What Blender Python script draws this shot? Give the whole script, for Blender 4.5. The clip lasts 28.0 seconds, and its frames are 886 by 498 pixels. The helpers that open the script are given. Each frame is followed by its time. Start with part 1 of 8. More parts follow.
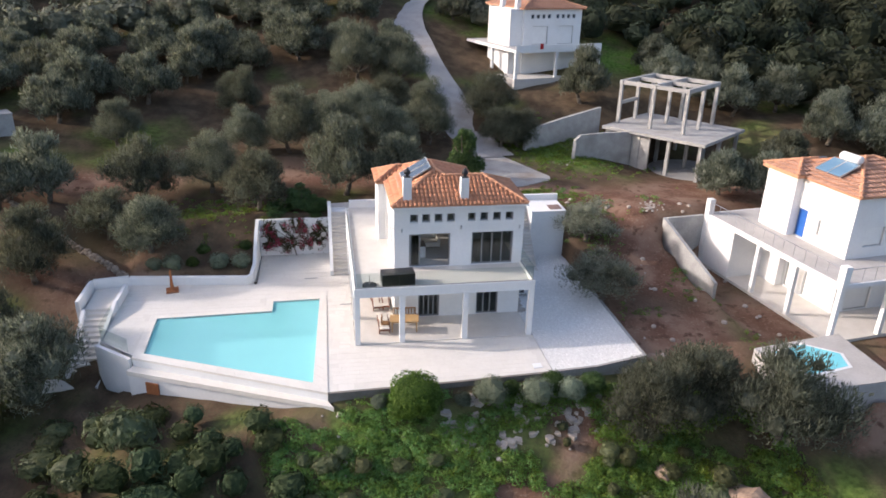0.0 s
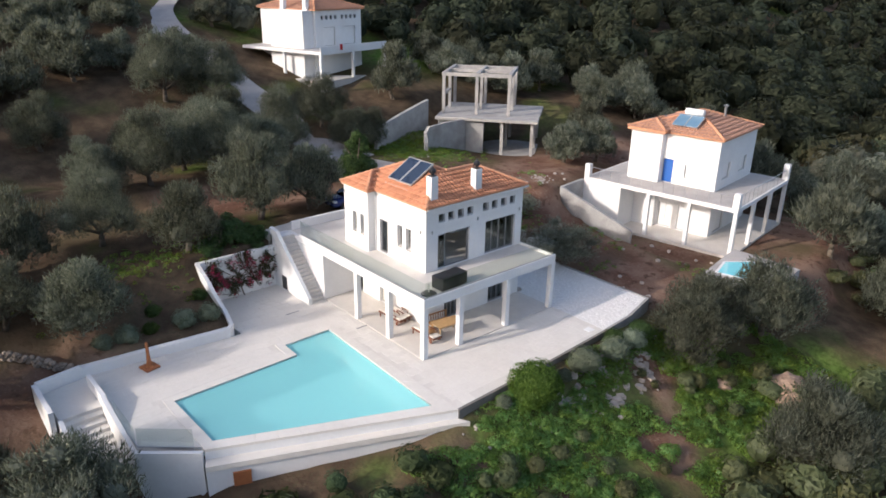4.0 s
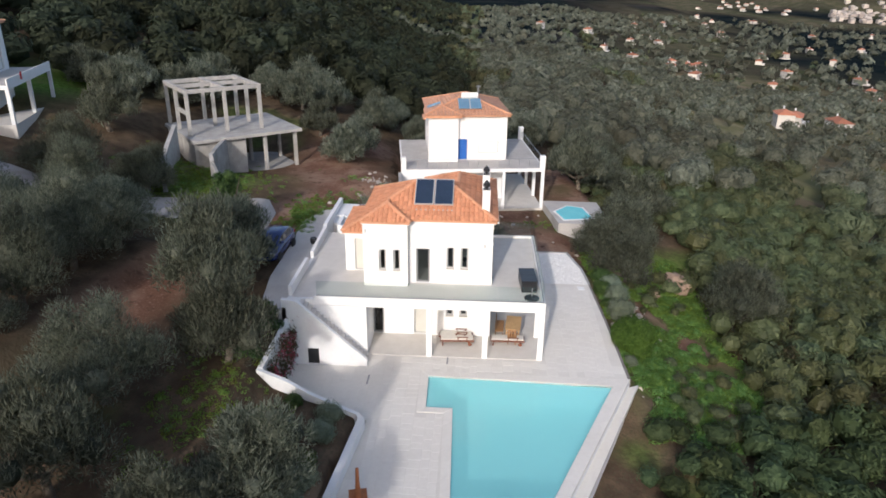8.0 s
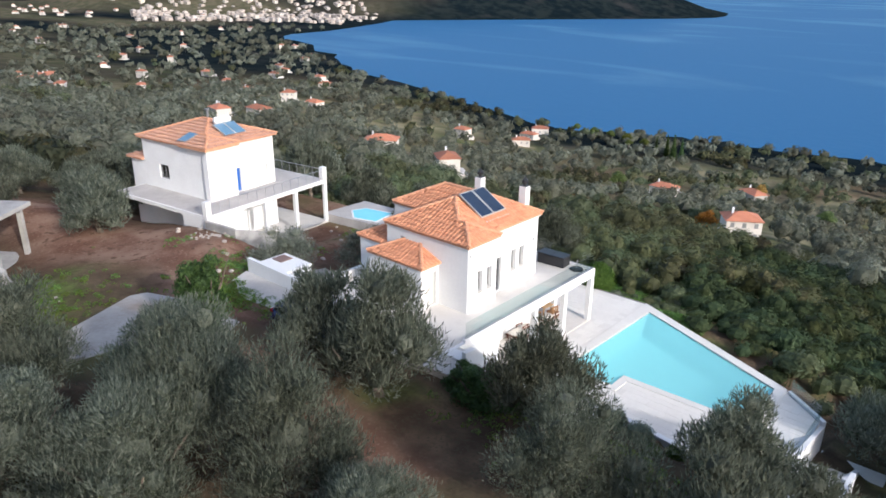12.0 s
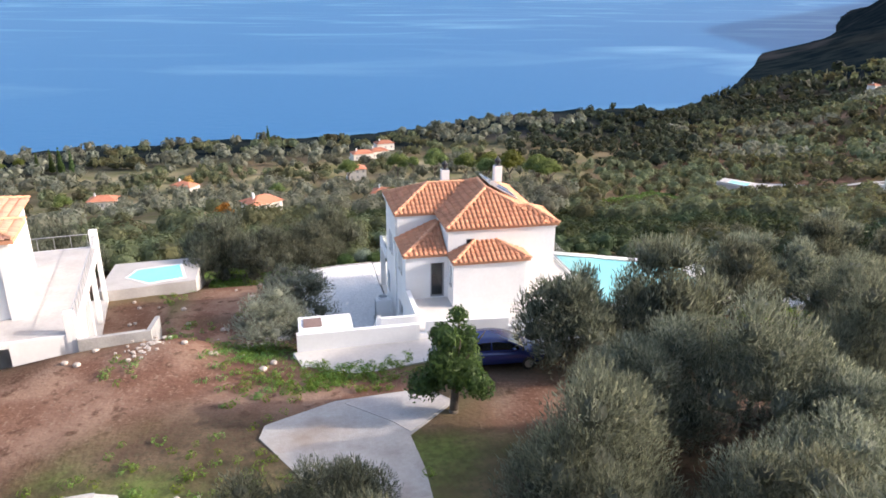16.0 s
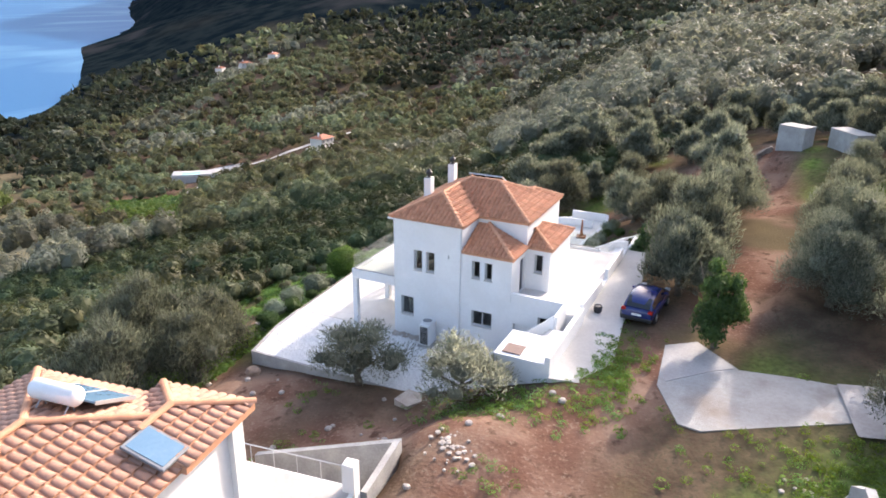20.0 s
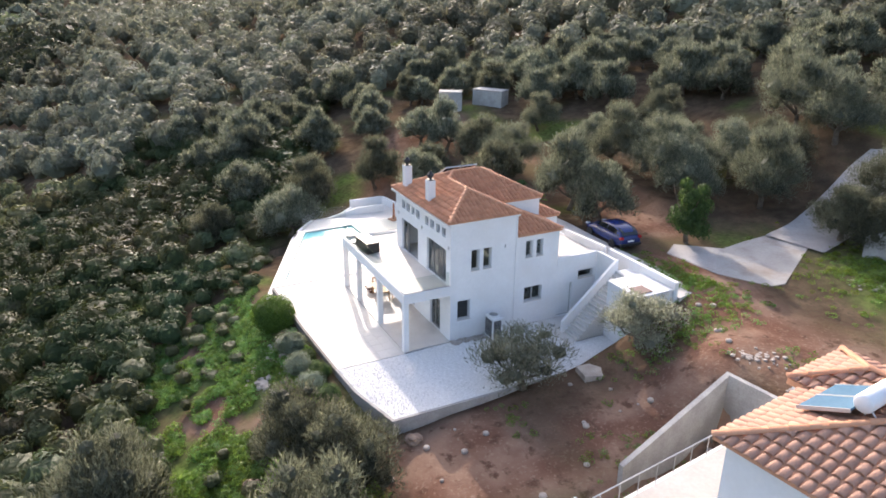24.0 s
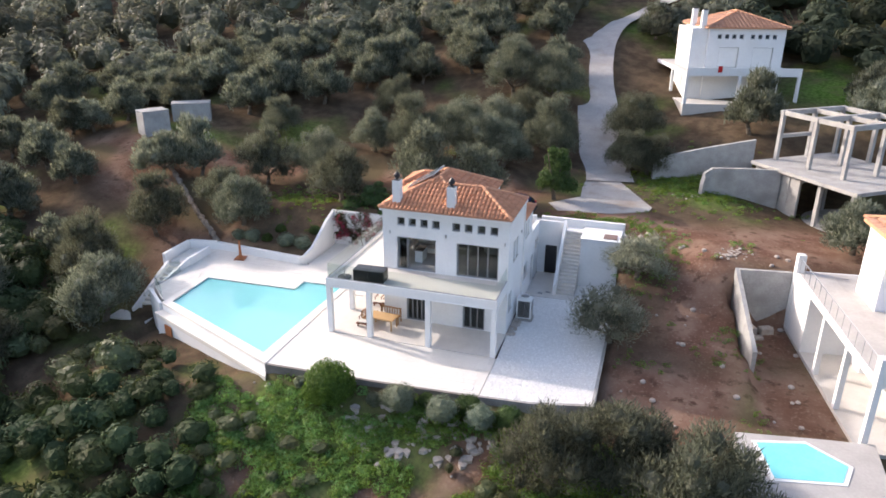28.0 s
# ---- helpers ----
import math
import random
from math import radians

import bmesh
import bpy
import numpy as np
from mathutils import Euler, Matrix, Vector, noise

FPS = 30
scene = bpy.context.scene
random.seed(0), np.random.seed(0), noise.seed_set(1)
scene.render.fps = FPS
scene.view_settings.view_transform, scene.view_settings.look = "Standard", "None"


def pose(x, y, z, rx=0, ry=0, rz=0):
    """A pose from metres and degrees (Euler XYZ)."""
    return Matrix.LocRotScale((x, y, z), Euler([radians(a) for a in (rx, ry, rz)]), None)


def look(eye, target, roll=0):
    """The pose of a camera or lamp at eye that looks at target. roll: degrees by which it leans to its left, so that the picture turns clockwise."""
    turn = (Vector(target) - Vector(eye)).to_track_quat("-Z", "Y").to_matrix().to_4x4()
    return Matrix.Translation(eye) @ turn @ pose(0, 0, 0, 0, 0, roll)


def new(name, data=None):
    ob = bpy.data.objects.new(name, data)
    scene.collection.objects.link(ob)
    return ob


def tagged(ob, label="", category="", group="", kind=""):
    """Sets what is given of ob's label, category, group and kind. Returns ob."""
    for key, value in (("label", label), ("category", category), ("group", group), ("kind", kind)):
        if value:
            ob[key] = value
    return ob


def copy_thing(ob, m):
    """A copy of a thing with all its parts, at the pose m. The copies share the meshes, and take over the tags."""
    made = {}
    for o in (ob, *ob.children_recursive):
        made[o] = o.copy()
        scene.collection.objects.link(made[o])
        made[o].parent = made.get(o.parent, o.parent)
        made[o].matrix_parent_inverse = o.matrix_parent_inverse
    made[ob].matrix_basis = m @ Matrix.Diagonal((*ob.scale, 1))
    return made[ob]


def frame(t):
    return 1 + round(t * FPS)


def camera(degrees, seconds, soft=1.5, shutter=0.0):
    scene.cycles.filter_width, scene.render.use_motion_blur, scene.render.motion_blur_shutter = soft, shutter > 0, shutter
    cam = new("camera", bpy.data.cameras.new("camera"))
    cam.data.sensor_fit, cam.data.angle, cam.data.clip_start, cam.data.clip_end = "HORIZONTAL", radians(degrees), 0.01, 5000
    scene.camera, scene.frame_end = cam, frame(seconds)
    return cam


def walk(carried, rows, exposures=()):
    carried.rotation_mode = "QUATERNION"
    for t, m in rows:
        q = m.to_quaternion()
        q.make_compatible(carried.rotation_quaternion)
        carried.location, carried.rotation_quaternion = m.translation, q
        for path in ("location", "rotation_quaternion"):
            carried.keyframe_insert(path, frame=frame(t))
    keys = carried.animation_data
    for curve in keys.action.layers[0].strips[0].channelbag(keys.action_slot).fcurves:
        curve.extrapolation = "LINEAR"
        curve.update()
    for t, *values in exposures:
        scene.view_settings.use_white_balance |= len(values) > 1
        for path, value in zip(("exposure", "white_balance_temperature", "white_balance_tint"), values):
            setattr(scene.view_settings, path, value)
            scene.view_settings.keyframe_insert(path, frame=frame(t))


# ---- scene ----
# camera and its orbit round the villa
cam = camera(64.15, 28.0, soft=1.7)
walk(cam, [
    (0, pose(-1.241, -35.172, 20.624, 67.346, -1.342, -9.337)),
    (0.5, pose(-3.530, -34.588, 20.579, 67.532, -1.289, -12.590)),
    (1, pose(-5.570, -34.032, 20.534, 67.618, -1.235, -15.843)),
    (1.5, pose(-8.055, -33.172, 20.489, 67.704, -1.182, -19.496)),
    (2, pose(-10.528, -32.300, 20.208, 67.791, -1.228, -23.250)),
    (2.5, pose(-13.159, -30.941, 19.926, 68.077, -1.175, -27.403)),
    (3, pose(-15.762, -29.333, 19.408, 68.463, -1.121, -31.556)),
    (3.5, pose(-18.326, -27.501, 19.126, 68.650, -1.068, -36.109)),
    (5.5, pose(-28.410, -16.764, 20.121, 68.032, -0.608, -56.257)),
    (6, pose(-30.277, -13.321, 20.068, 67.962, -0.587, -61.750)),
    (6.5, pose(-32.081, -9.398, 20.267, 67.880, -0.555, -67.838)),
    (7, pose(-33.102, -5.113, 20.244, 67.984, -0.612, -74.023)),
    (7.5, pose(-34.087, -0.585, 20.238, 68.075, -0.457, -80.603)),
    (8, pose(-34.392, 3.845, 20.484, 67.953, -0.590, -86.880)),
    (8.5, pose(-34.452, 8.231, 20.508, 68.018, -0.612, -92.853)),
    (9, pose(-33.505, 12.962, 20.785, 68.070, -0.623, -99.523)),
    (9.5, pose(-32.377, 17.425, 20.605, 68.109, -0.722, -105.888)),
    (10, pose(-30.780, 21.817, 20.676, 68.234, -0.609, -112.550)),
    (10.5, pose(-28.519, 25.873, 20.764, 68.246, -0.585, -119.007)),
    (11, pose(-26.043, 29.947, 20.830, 68.267, -0.605, -125.621)),
    (11.5, pose(-23.070, 33.458, 20.704, 68.464, -0.599, -131.961)),
    (12, pose(-19.452, 36.719, 20.465, 68.663, -0.727, -138.653)),
    (12.5, pose(-15.856, 39.465, 20.633, 68.598, -0.745, -144.950)),
    (14.5, pose(2.749, 44.863, 20.653, 67.829, -0.463, -172.953)),
    (15, pose(6.974, 45.191, 20.085, 68.327, -0.483, -179.419)),
    (15.5, pose(11.436, 45.057, 19.751, 68.845, -0.501, -185.768)),
    (16, pose(15.858, 44.441, 19.478, 69.275, -0.599, -192.327)),
    (16.5, pose(20.214, 43.118, 19.268, 69.517, -0.578, -198.598)),
    (17, pose(24.530, 41.325, 19.120, 69.772, -0.637, -205.279)),
    (17.5, pose(28.346, 39.118, 19.034, 69.838, -0.776, -211.572)),
    (18, pose(32.134, 36.440, 19.011, 69.916, -0.696, -218.276)),
    (18.5, pose(35.411, 33.347, 19.050, 69.907, -0.696, -224.591)),
    (19, pose(38.660, 29.785, 19.388, 69.710, -0.676, -231.216)),
    (19.5, pose(41.200, 26.095, 19.552, 69.524, -0.637, -237.553)),
    (20, pose(43.477, 21.950, 19.778, 69.251, -0.578, -244.201)),
    (20.5, pose(45.203, 17.727, 19.860, 68.972, -0.450, -250.488)),
    (21, pose(46.279, 13.312, 20.024, 68.746, -0.442, -257.068)),
    (21.5, pose(47.072, 8.779, 20.028, 68.722, -0.532, -263.478)),
    (23.5, pose(44.424, -9.408, 19.870, 68.792, -0.525, -289.689)),
    (24, pose(42.588, -13.691, 19.876, 68.796, -0.383, -296.318)),
    (24.5, pose(40.285, -17.705, 19.953, 68.723, -0.397, -302.808)),
    (25, pose(37.469, -21.607, 20.011, 68.691, -0.436, -309.502)),
    (25.5, pose(34.305, -24.899, 20.094, 68.657, -0.396, -315.898)),
    (26, pose(30.542, -27.959, 20.124, 68.678, -0.466, -322.639)),
    (26.5, pose(26.845, -30.380, 20.202, 68.687, -0.469, -328.869)),
    (27, pose(23.273, -32.282, 20.394, 68.589, -0.513, -334.525)),
    (27.5, pose(20.364, -33.428, 20.300, 68.651, -0.477, -338.916)),
    (28, pose(17.867, -34.127, 20.208, 68.637, -0.418, -342.473)),
], [(0.0, 1.03, 6650, 17), (3.0, 0.87, 6600, 16), (6.0, 0.48, 6450, 14), (8.0, 0.44, 6350, 13), (10.0, 0.55, 6100, 11), (12.0, 0.87, 6050, 12), (13.5, 1.15, 6400, 13), (15.5, 1.55, 6800, 16),
    (17.0, 1.69, 6850, 18), (20.0, 1.81, 6800, 17), (22.5, 1.71, 6750, 17), (24.0, 1.57, 6750, 17), (26.0, 1.53, 6750, 17), (28.0, 1.39, 6750, 17)])

# ---- daylight: low western sun over a clear, slightly hazy sky ----
SUN_AZ, SUN_EL = radians(-78.0), radians(23.5)
world = bpy.data.worlds.new("sky")
scene.world = world
world.use_nodes = True
_nt = world.node_tree
_sky = _nt.nodes.new("ShaderNodeTexSky")
_sky.sky_type = "NISHITA"
_sky.sun_disc = False
_sky.sun_elevation, _sky.sun_rotation = SUN_EL, SUN_AZ
_sky.altitude, _sky.air_density, _sky.dust_density = 60.0, 1.0, 3.0
_nt.links.new(_sky.outputs["Color"], _nt.nodes["Background"].inputs["Color"])
_nt.nodes["Background"].inputs["Strength"].default_value = 0.15
sun = new("sun", bpy.data.lights.new("sun", "SUN"))
sun.data.energy, sun.data.angle, sun.data.color = 2.0, radians(0.6), (1.0, 0.95, 0.88)
sun.matrix_world = look((math.sin(SUN_AZ) * math.cos(SUN_EL) * 100, math.cos(SUN_AZ) * math.cos(SUN_EL) * 100, math.sin(SUN_EL) * 100), (0, 0, 0))


# ---- materials ----
def _link(nt, a, b):
    nt.links.new(a, b)


def mat(name, c1, c2=None, scale=2.0, rough=0.7, bump=0.0, bscale=30.0, metal=0.0, rand=0.0, island=0.0, spec=0.4, stain=None, stain_scale=0.35):
    """A surface whose colour wanders between c1 and c2 at two sizes, with fine relief; rand and island vary it piece by piece."""
    m = bpy.data.materials.new(name)
    m.use_nodes = True
    nt = m.node_tree
    b = nt.nodes["Principled BSDF"]
    b.inputs["Roughness"].default_value, b.inputs["Metallic"].default_value = rough, metal
    b.inputs["Specular IOR Level"].default_value = spec
    c2 = c2 or tuple(v * 0.88 for v in c1)
    geo = nt.nodes.new("ShaderNodeNewGeometry")
    n1, n2 = nt.nodes.new("ShaderNodeTexNoise"), nt.nodes.new("ShaderNodeTexNoise")
    for n, s in ((n1, scale), (n2, scale * 9.0)):
        n.inputs["Scale"].default_value, n.inputs["Detail"].default_value = s, 4.0
        _link(nt, geo.outputs["Position"], n.inputs["Vector"])
    add = nt.nodes.new("ShaderNodeMath")
    add.operation = "MULTIPLY_ADD"
    add.inputs[1].default_value = 0.45
    _link(nt, n2.outputs["Fac"], add.inputs[0])
    mul = nt.nodes.new("ShaderNodeMath")
    mul.operation = "MULTIPLY"
    mul.inputs[1].default_value = 0.62
    _link(nt, n1.outputs["Fac"], mul.inputs[0])
    _link(nt, mul.outputs[0], add.inputs[2])
    ramp = nt.nodes.new("ShaderNodeMapRange")
    ramp.inputs["From Min"].default_value, ramp.inputs["From Max"].default_value = 0.38, 0.68
    _link(nt, add.outputs[0], ramp.inputs["Value"])
    mix = nt.nodes.new("ShaderNodeMix")
    mix.data_type = "RGBA"
    mix.inputs[6].default_value, mix.inputs[7].default_value = (*c1, 1), (*c2, 1)
    _link(nt, ramp.outputs[0], mix.inputs[0])
    col = mix.outputs[2]
    if stain:
        n3 = nt.nodes.new("ShaderNodeTexNoise")
        n3.inputs["Scale"].default_value, n3.inputs["Detail"].default_value = stain_scale, 6.0
        _link(nt, geo.outputs["Position"], n3.inputs["Vector"])
        r3 = nt.nodes.new("ShaderNodeMapRange")
        r3.inputs["From Min"].default_value, r3.inputs["From Max"].default_value = 0.55, 0.75
        _link(nt, n3.outputs["Fac"], r3.inputs["Value"])
        m3 = nt.nodes.new("ShaderNodeMix")
        m3.data_type = "RGBA"
        m3.inputs[7].default_value = (*stain, 1)
        _link(nt, r3.outputs[0], m3.inputs[0])
        _link(nt, col, m3.inputs[6])
        col = m3.outputs[2]
    if rand or island:
        hsv = nt.nodes.new("ShaderNodeHueSaturation")
        val = nt.nodes.new("ShaderNodeMapRange")
        amount = rand or island
        val.inputs["To Min"].default_value, val.inputs["To Max"].default_value = 1 - amount, 1 + amount
        if rand:
            src = nt.nodes.new("ShaderNodeObjectInfo").outputs["Random"]
        else:
            src = geo.outputs["Random Per Island"]
        _link(nt, src, val.inputs["Value"])
        _link(nt, val.outputs[0], hsv.inputs["Value"])
        _link(nt, col, hsv.inputs["Color"])
        col = hsv.outputs["Color"]
    _link(nt, col, b.inputs["Base Color"])
    if bump:
        n4 = nt.nodes.new("ShaderNodeTexNoise")
        n4.inputs["Scale"].default_value, n4.inputs["Detail"].default_value = bscale, 5.0
        _link(nt, geo.outputs["Position"], n4.inputs["Vector"])
        bp = nt.nodes.new("ShaderNodeBump")
        bp.inputs["Strength"].default_value, bp.inputs["Distance"].default_value = bump, 0.05
        _link(nt, n4.outputs["Fac"], bp.inputs["Height"])
        _link(nt, bp.outputs["Normal"], b.inputs["Normal"])
    return m


def foliage(name, dark, light, by_object=True, hue=0.03, span=(0.72, 1.3), thru=0.42, gloss=0.25):
    """Leaves: each leaf and each plant has its own shade; a little light passes through."""
    m = bpy.data.materials.new(name)
    m.use_nodes = True
    nt = m.node_tree
    b = nt.nodes["Principled BSDF"]
    b.inputs["Roughness"].default_value, b.inputs["Specular IOR Level"].default_value = 0.6, gloss
    geo = nt.nodes.new("ShaderNodeNewGeometry")
    mix = nt.nodes.new("ShaderNodeMix")
    mix.data_type = "RGBA"
    mix.inputs[6].default_value, mix.inputs[7].default_value = (*dark, 1), (*light, 1)
    _link(nt, geo.outputs["Random Per Island"], mix.inputs[0])
    hsv = nt.nodes.new("ShaderNodeHueSaturation")
    if by_object:
        src = nt.nodes.new("ShaderNodeObjectInfo").outputs["Random"]
    else:
        at = nt.nodes.new("ShaderNodeAttribute")
        at.attribute_name = "tint"
        src = at.outputs["Fac"]
    for sock, lo, hi in (("Value", *span), ("Hue", 0.5 - hue, 0.5 + hue), ("Saturation", 1.15, 0.85)):
        r = nt.nodes.new("ShaderNodeMapRange")
        r.inputs["To Min"].default_value, r.inputs["To Max"].default_value = lo, hi
        _link(nt, src, r.inputs["Value"])
        _link(nt, r.outputs[0], hsv.inputs[sock])
    _link(nt, mix.outputs[2], hsv.inputs["Color"])
    _link(nt, hsv.outputs["Color"], b.inputs["Base Color"])
    tr = nt.nodes.new("ShaderNodeBsdfTranslucent")
    warm = nt.nodes.new("ShaderNodeMix")
    warm.data_type, warm.blend_type = "RGBA", "MULTIPLY"
    warm.inputs[0].default_value = 1.0
    warm.inputs[7].default_value = (1.6, 1.55, 1.35, 1)
    _link(nt, hsv.outputs["Color"], warm.inputs[6])
    _link(nt, warm.outputs[2], tr.inputs["Color"])
    ms = nt.nodes.new("ShaderNodeMixShader")
    ms.inputs[0].default_value = thru
    _link(nt, b.outputs[0], ms.inputs[1])
    _link(nt, tr.outputs[0], ms.inputs[2])
    _link(nt, ms.outputs[0], nt.nodes["Material Output"].inputs["Surface"])
    return m


def clear(name, tint, gloss_rough=0.02, ior=1.45, wave=0.0, wscale=1.0, most=0.3, milk=None):
    """Clear glass or water: tinted light passes, Fresnel drives the gloss; milk is the share and colour of light scattered back inside."""
    m = bpy.data.materials.new(name)
    m.use_nodes = True
    nt = m.node_tree
    nt.nodes.remove(nt.nodes["Principled BSDF"])
    tr, gl = nt.nodes.new("ShaderNodeBsdfTransparent"), nt.nodes.new("ShaderNodeBsdfGlossy")
    tr.inputs["Color"].default_value = (*tint, 1)
    gl.inputs["Roughness"].default_value = gloss_rough
    fr, ms = nt.nodes.new("ShaderNodeFresnel"), nt.nodes.new("ShaderNodeMixShader")
    fr.inputs["IOR"].default_value = ior
    lim = nt.nodes.new("ShaderNodeMath")
    lim.operation = "MINIMUM"
    lim.inputs[1].default_value = most
    _link(nt, fr.outputs[0], lim.inputs[0])
    _link(nt, lim.outputs[0], ms.inputs[0])
    if milk:
        df, mm = nt.nodes.new("ShaderNodeBsdfDiffuse"), nt.nodes.new("ShaderNodeMixShader")
        df.inputs["Color"].default_value = (*milk[1], 1)
        mm.inputs[0].default_value = milk[0]
        _link(nt, tr.outputs[0], mm.inputs[1])
        _link(nt, df.outputs[0], mm.inputs[2])
        _link(nt, mm.outputs[0], ms.inputs[1])
    else:
        _link(nt, tr.outputs[0], ms.inputs[1])
    _link(nt, gl.outputs[0], ms.inputs[2])
    if wave:
        geo, n = nt.nodes.new("ShaderNodeNewGeometry"), nt.nodes.new("ShaderNodeTexNoise")
        n.inputs["Scale"].default_value, n.inputs["Detail"].default_value = wscale, 3.0
        bp = nt.nodes.new("ShaderNodeBump")
        bp.inputs["Strength"].default_value, bp.inputs["Distance"].default_value = wave, 0.1
        _link(nt, geo.outputs["Position"], n.inputs["Vector"])
        _link(nt, n.outputs["Fac"], bp.inputs["Height"])
        _link(nt, bp.outputs["Normal"], gl.inputs["Normal"])
        _link(nt, bp.outputs["Normal"], fr.inputs["Normal"])
    _link(nt, ms.outputs[0], nt.nodes["Material Output"].inputs["Surface"])
    return m


PLASTER = mat("white_plaster", (0.77, 0.77, 0.765), (0.71, 0.71, 0.705), 0.7, 0.85, 0.15, 60, spec=0.2, stain=(0.72, 0.71, 0.69))
CONCRETE = mat("grey_concrete", (0.42, 0.41, 0.39), (0.30, 0.29, 0.28), 1.2, 0.9, 0.4, 20, spec=0.2, stain=(0.25, 0.24, 0.22))
TILE = mat("terracotta_tile", (0.56, 0.265, 0.155), (0.47, 0.20, 0.11), 3.0, 0.75, 0.2, 50, rand=0.13, spec=0.25)
TILE_PALE = mat("pale_terracotta_tiles", (0.44, 0.25, 0.18), (0.37, 0.205, 0.145), 3.0, 0.75, 0.2, 50, island=0.12, spec=0.25)
TILE_STUFF = mat("terracotta_tiles", (0.56, 0.265, 0.155), (0.47, 0.20, 0.11), 3.0, 0.75, 0.2, 50, island=0.13, spec=0.25)
MORTAR = mat("ridge_terracotta", (0.62, 0.33, 0.20), (0.54, 0.26, 0.15), 4.0, 0.8, 0.2, 40, spec=0.2)
FLOOR_STONE = mat("pale_terrace_tile", (0.62, 0.59, 0.55), (0.55, 0.52, 0.48), 1.5, 0.55, 0.05, 30)
PAVING = mat("travertine_paving", (0.70, 0.67, 0.62), (0.64, 0.61, 0.56), 0.5, 0.7, 0.15, 25, rand=0.02)
PAVING_STUFF = mat("travertine_pavers", (0.70, 0.67, 0.62), (0.64, 0.61, 0.56), 0.5, 0.7, 0.15, 25, island=0.02)
JOINT = mat("paving_joint", (0.66, 0.63, 0.58), (0.60, 0.57, 0.525), 1.0, 0.85, 0.1, 25)
EDGE_STONE = mat("dark_weathered_edging", (0.22, 0.20, 0.18), (0.15, 0.135, 0.12), 1.5, 0.9, 0.4, 16)
GRAVEL = mat("white_gravel", (0.78, 0.77, 0.75), (0.66, 0.65, 0.63), 6.0, 0.9, 0.8, 22, spec=0.15)
PEBBLE = mat("white_pebble", (0.82, 0.81, 0.79), (0.68, 0.67, 0.65), 6.0, 0.85, island=0.2)
ALU = mat("grey_aluminium", (0.26, 0.265, 0.27), (0.22, 0.225, 0.23), 2.0, 0.45, metal=0.3)
ALU_PALE = mat("pale_grey_aluminium", (0.45, 0.45, 0.44), (0.40, 0.40, 0.39), 2.0, 0.5, metal=0.2)
GLASS = clear("window_glass", (0.55, 0.60, 0.60), 0.01, 1.55)
RAIL_GLASS = clear("balustrade_glass", (0.91, 0.945, 0.93), 0.01, 1.45, most=0.12)
DRIVE = mat("pale_cement_drive", (0.54, 0.52, 0.49), (0.46, 0.44, 0.415), 0.8, 0.9, 0.2, 20, spec=0.15, stain=(0.50, 0.47, 0.44))
BLACK = mat("black_lacquer", (0.018, 0.018, 0.02), (0.028, 0.028, 0.03), 3.0, 0.35)
STEEL = mat("brushed_steel", (0.55, 0.55, 0.56), (0.5, 0.5, 0.5), 4.0, 0.35, metal=0.9)
WOOD = mat("teak_wood", (0.36, 0.20, 0.09), (0.26, 0.13, 0.055), 6.0, 0.6, 0.2, 60)
WOOD_DARK = mat("reddish_hardwood", (0.20, 0.075, 0.04), (0.13, 0.05, 0.03), 6.0, 0.55, 0.2, 60)
WOOD_PALE = mat("pale_teak", (0.52, 0.34, 0.17), (0.42, 0.26, 0.12), 6.0, 0.6, 0.2, 60)
CUSHION = mat("pale_canvas", (0.66, 0.63, 0.58), (0.6, 0.57, 0.52), 5.0, 0.9, 0.3, 80)
POOL_LINER = mat("turquoise_pool_plaster", (0.64, 0.85, 0.85), (0.60, 0.82, 0.82), 0.8, 0.6)
POOL_WATER = clear("pool_water", (0.56, 0.925, 0.945), 0.03, 1.33, 0.10, 2.2, 1.0, (0.72, (0.26, 0.655, 0.68)))
SOLAR = mat("solar_glass", (0.018, 0.03, 0.055), (0.025, 0.04, 0.07), 1.0, 0.08, spec=0.7)
BLUE_PAINT = mat("blue_door_paint", (0.02, 0.12, 0.42), (0.02, 0.10, 0.36), 3.0, 0.45)
BARK = mat("olive_bark", (0.16, 0.13, 0.10), (0.10, 0.08, 0.06), 5.0, 0.9, 0.6, 20)
OLIVE = foliage("olive_leaf", (0.045, 0.054, 0.038), (0.175, 0.19, 0.145), thru=0.48)
OLIVE_PALE = foliage("silvery_olive_leaf", (0.085, 0.093, 0.072), (0.25, 0.26, 0.21), thru=0.6)
OLIVE_FAR = foliage("olive_leaf_far", (0.085, 0.092, 0.068), (0.165, 0.172, 0.132), False, 0.04, (0.65, 1.45), 0.42, 0.15)
SCRUB_FAR = foliage("scrub_leaf_far", (0.060, 0.069, 0.036), (0.116, 0.121, 0.066), False, 0.06, (0.55, 1.55), 0.4, 0.12)
SCRUB_DARK = foliage("dark_scrub_leaf", (0.022, 0.032, 0.013), (0.052, 0.066, 0.027), False, 0.05, (0.6, 1.6), 0.18, 0.08)
SCRUB_NEAR = foliage("scrub_leaf", (0.042, 0.050, 0.020), (0.092, 0.098, 0.042), False, 0.06, (0.55, 1.6), 0.25)
# woods leaf darkened in its colour to stand for slopes lying in shade
SHADED_WOODS_FAR = foliage("shaded_woods_leaf", (0.022, 0.028, 0.017), (0.042, 0.048, 0.029), False, 0.05, (0.6, 1.6), 0.3, 0.08)
PINE = foliage("pine_needle", (0.06, 0.085, 0.018), (0.15, 0.18, 0.05))
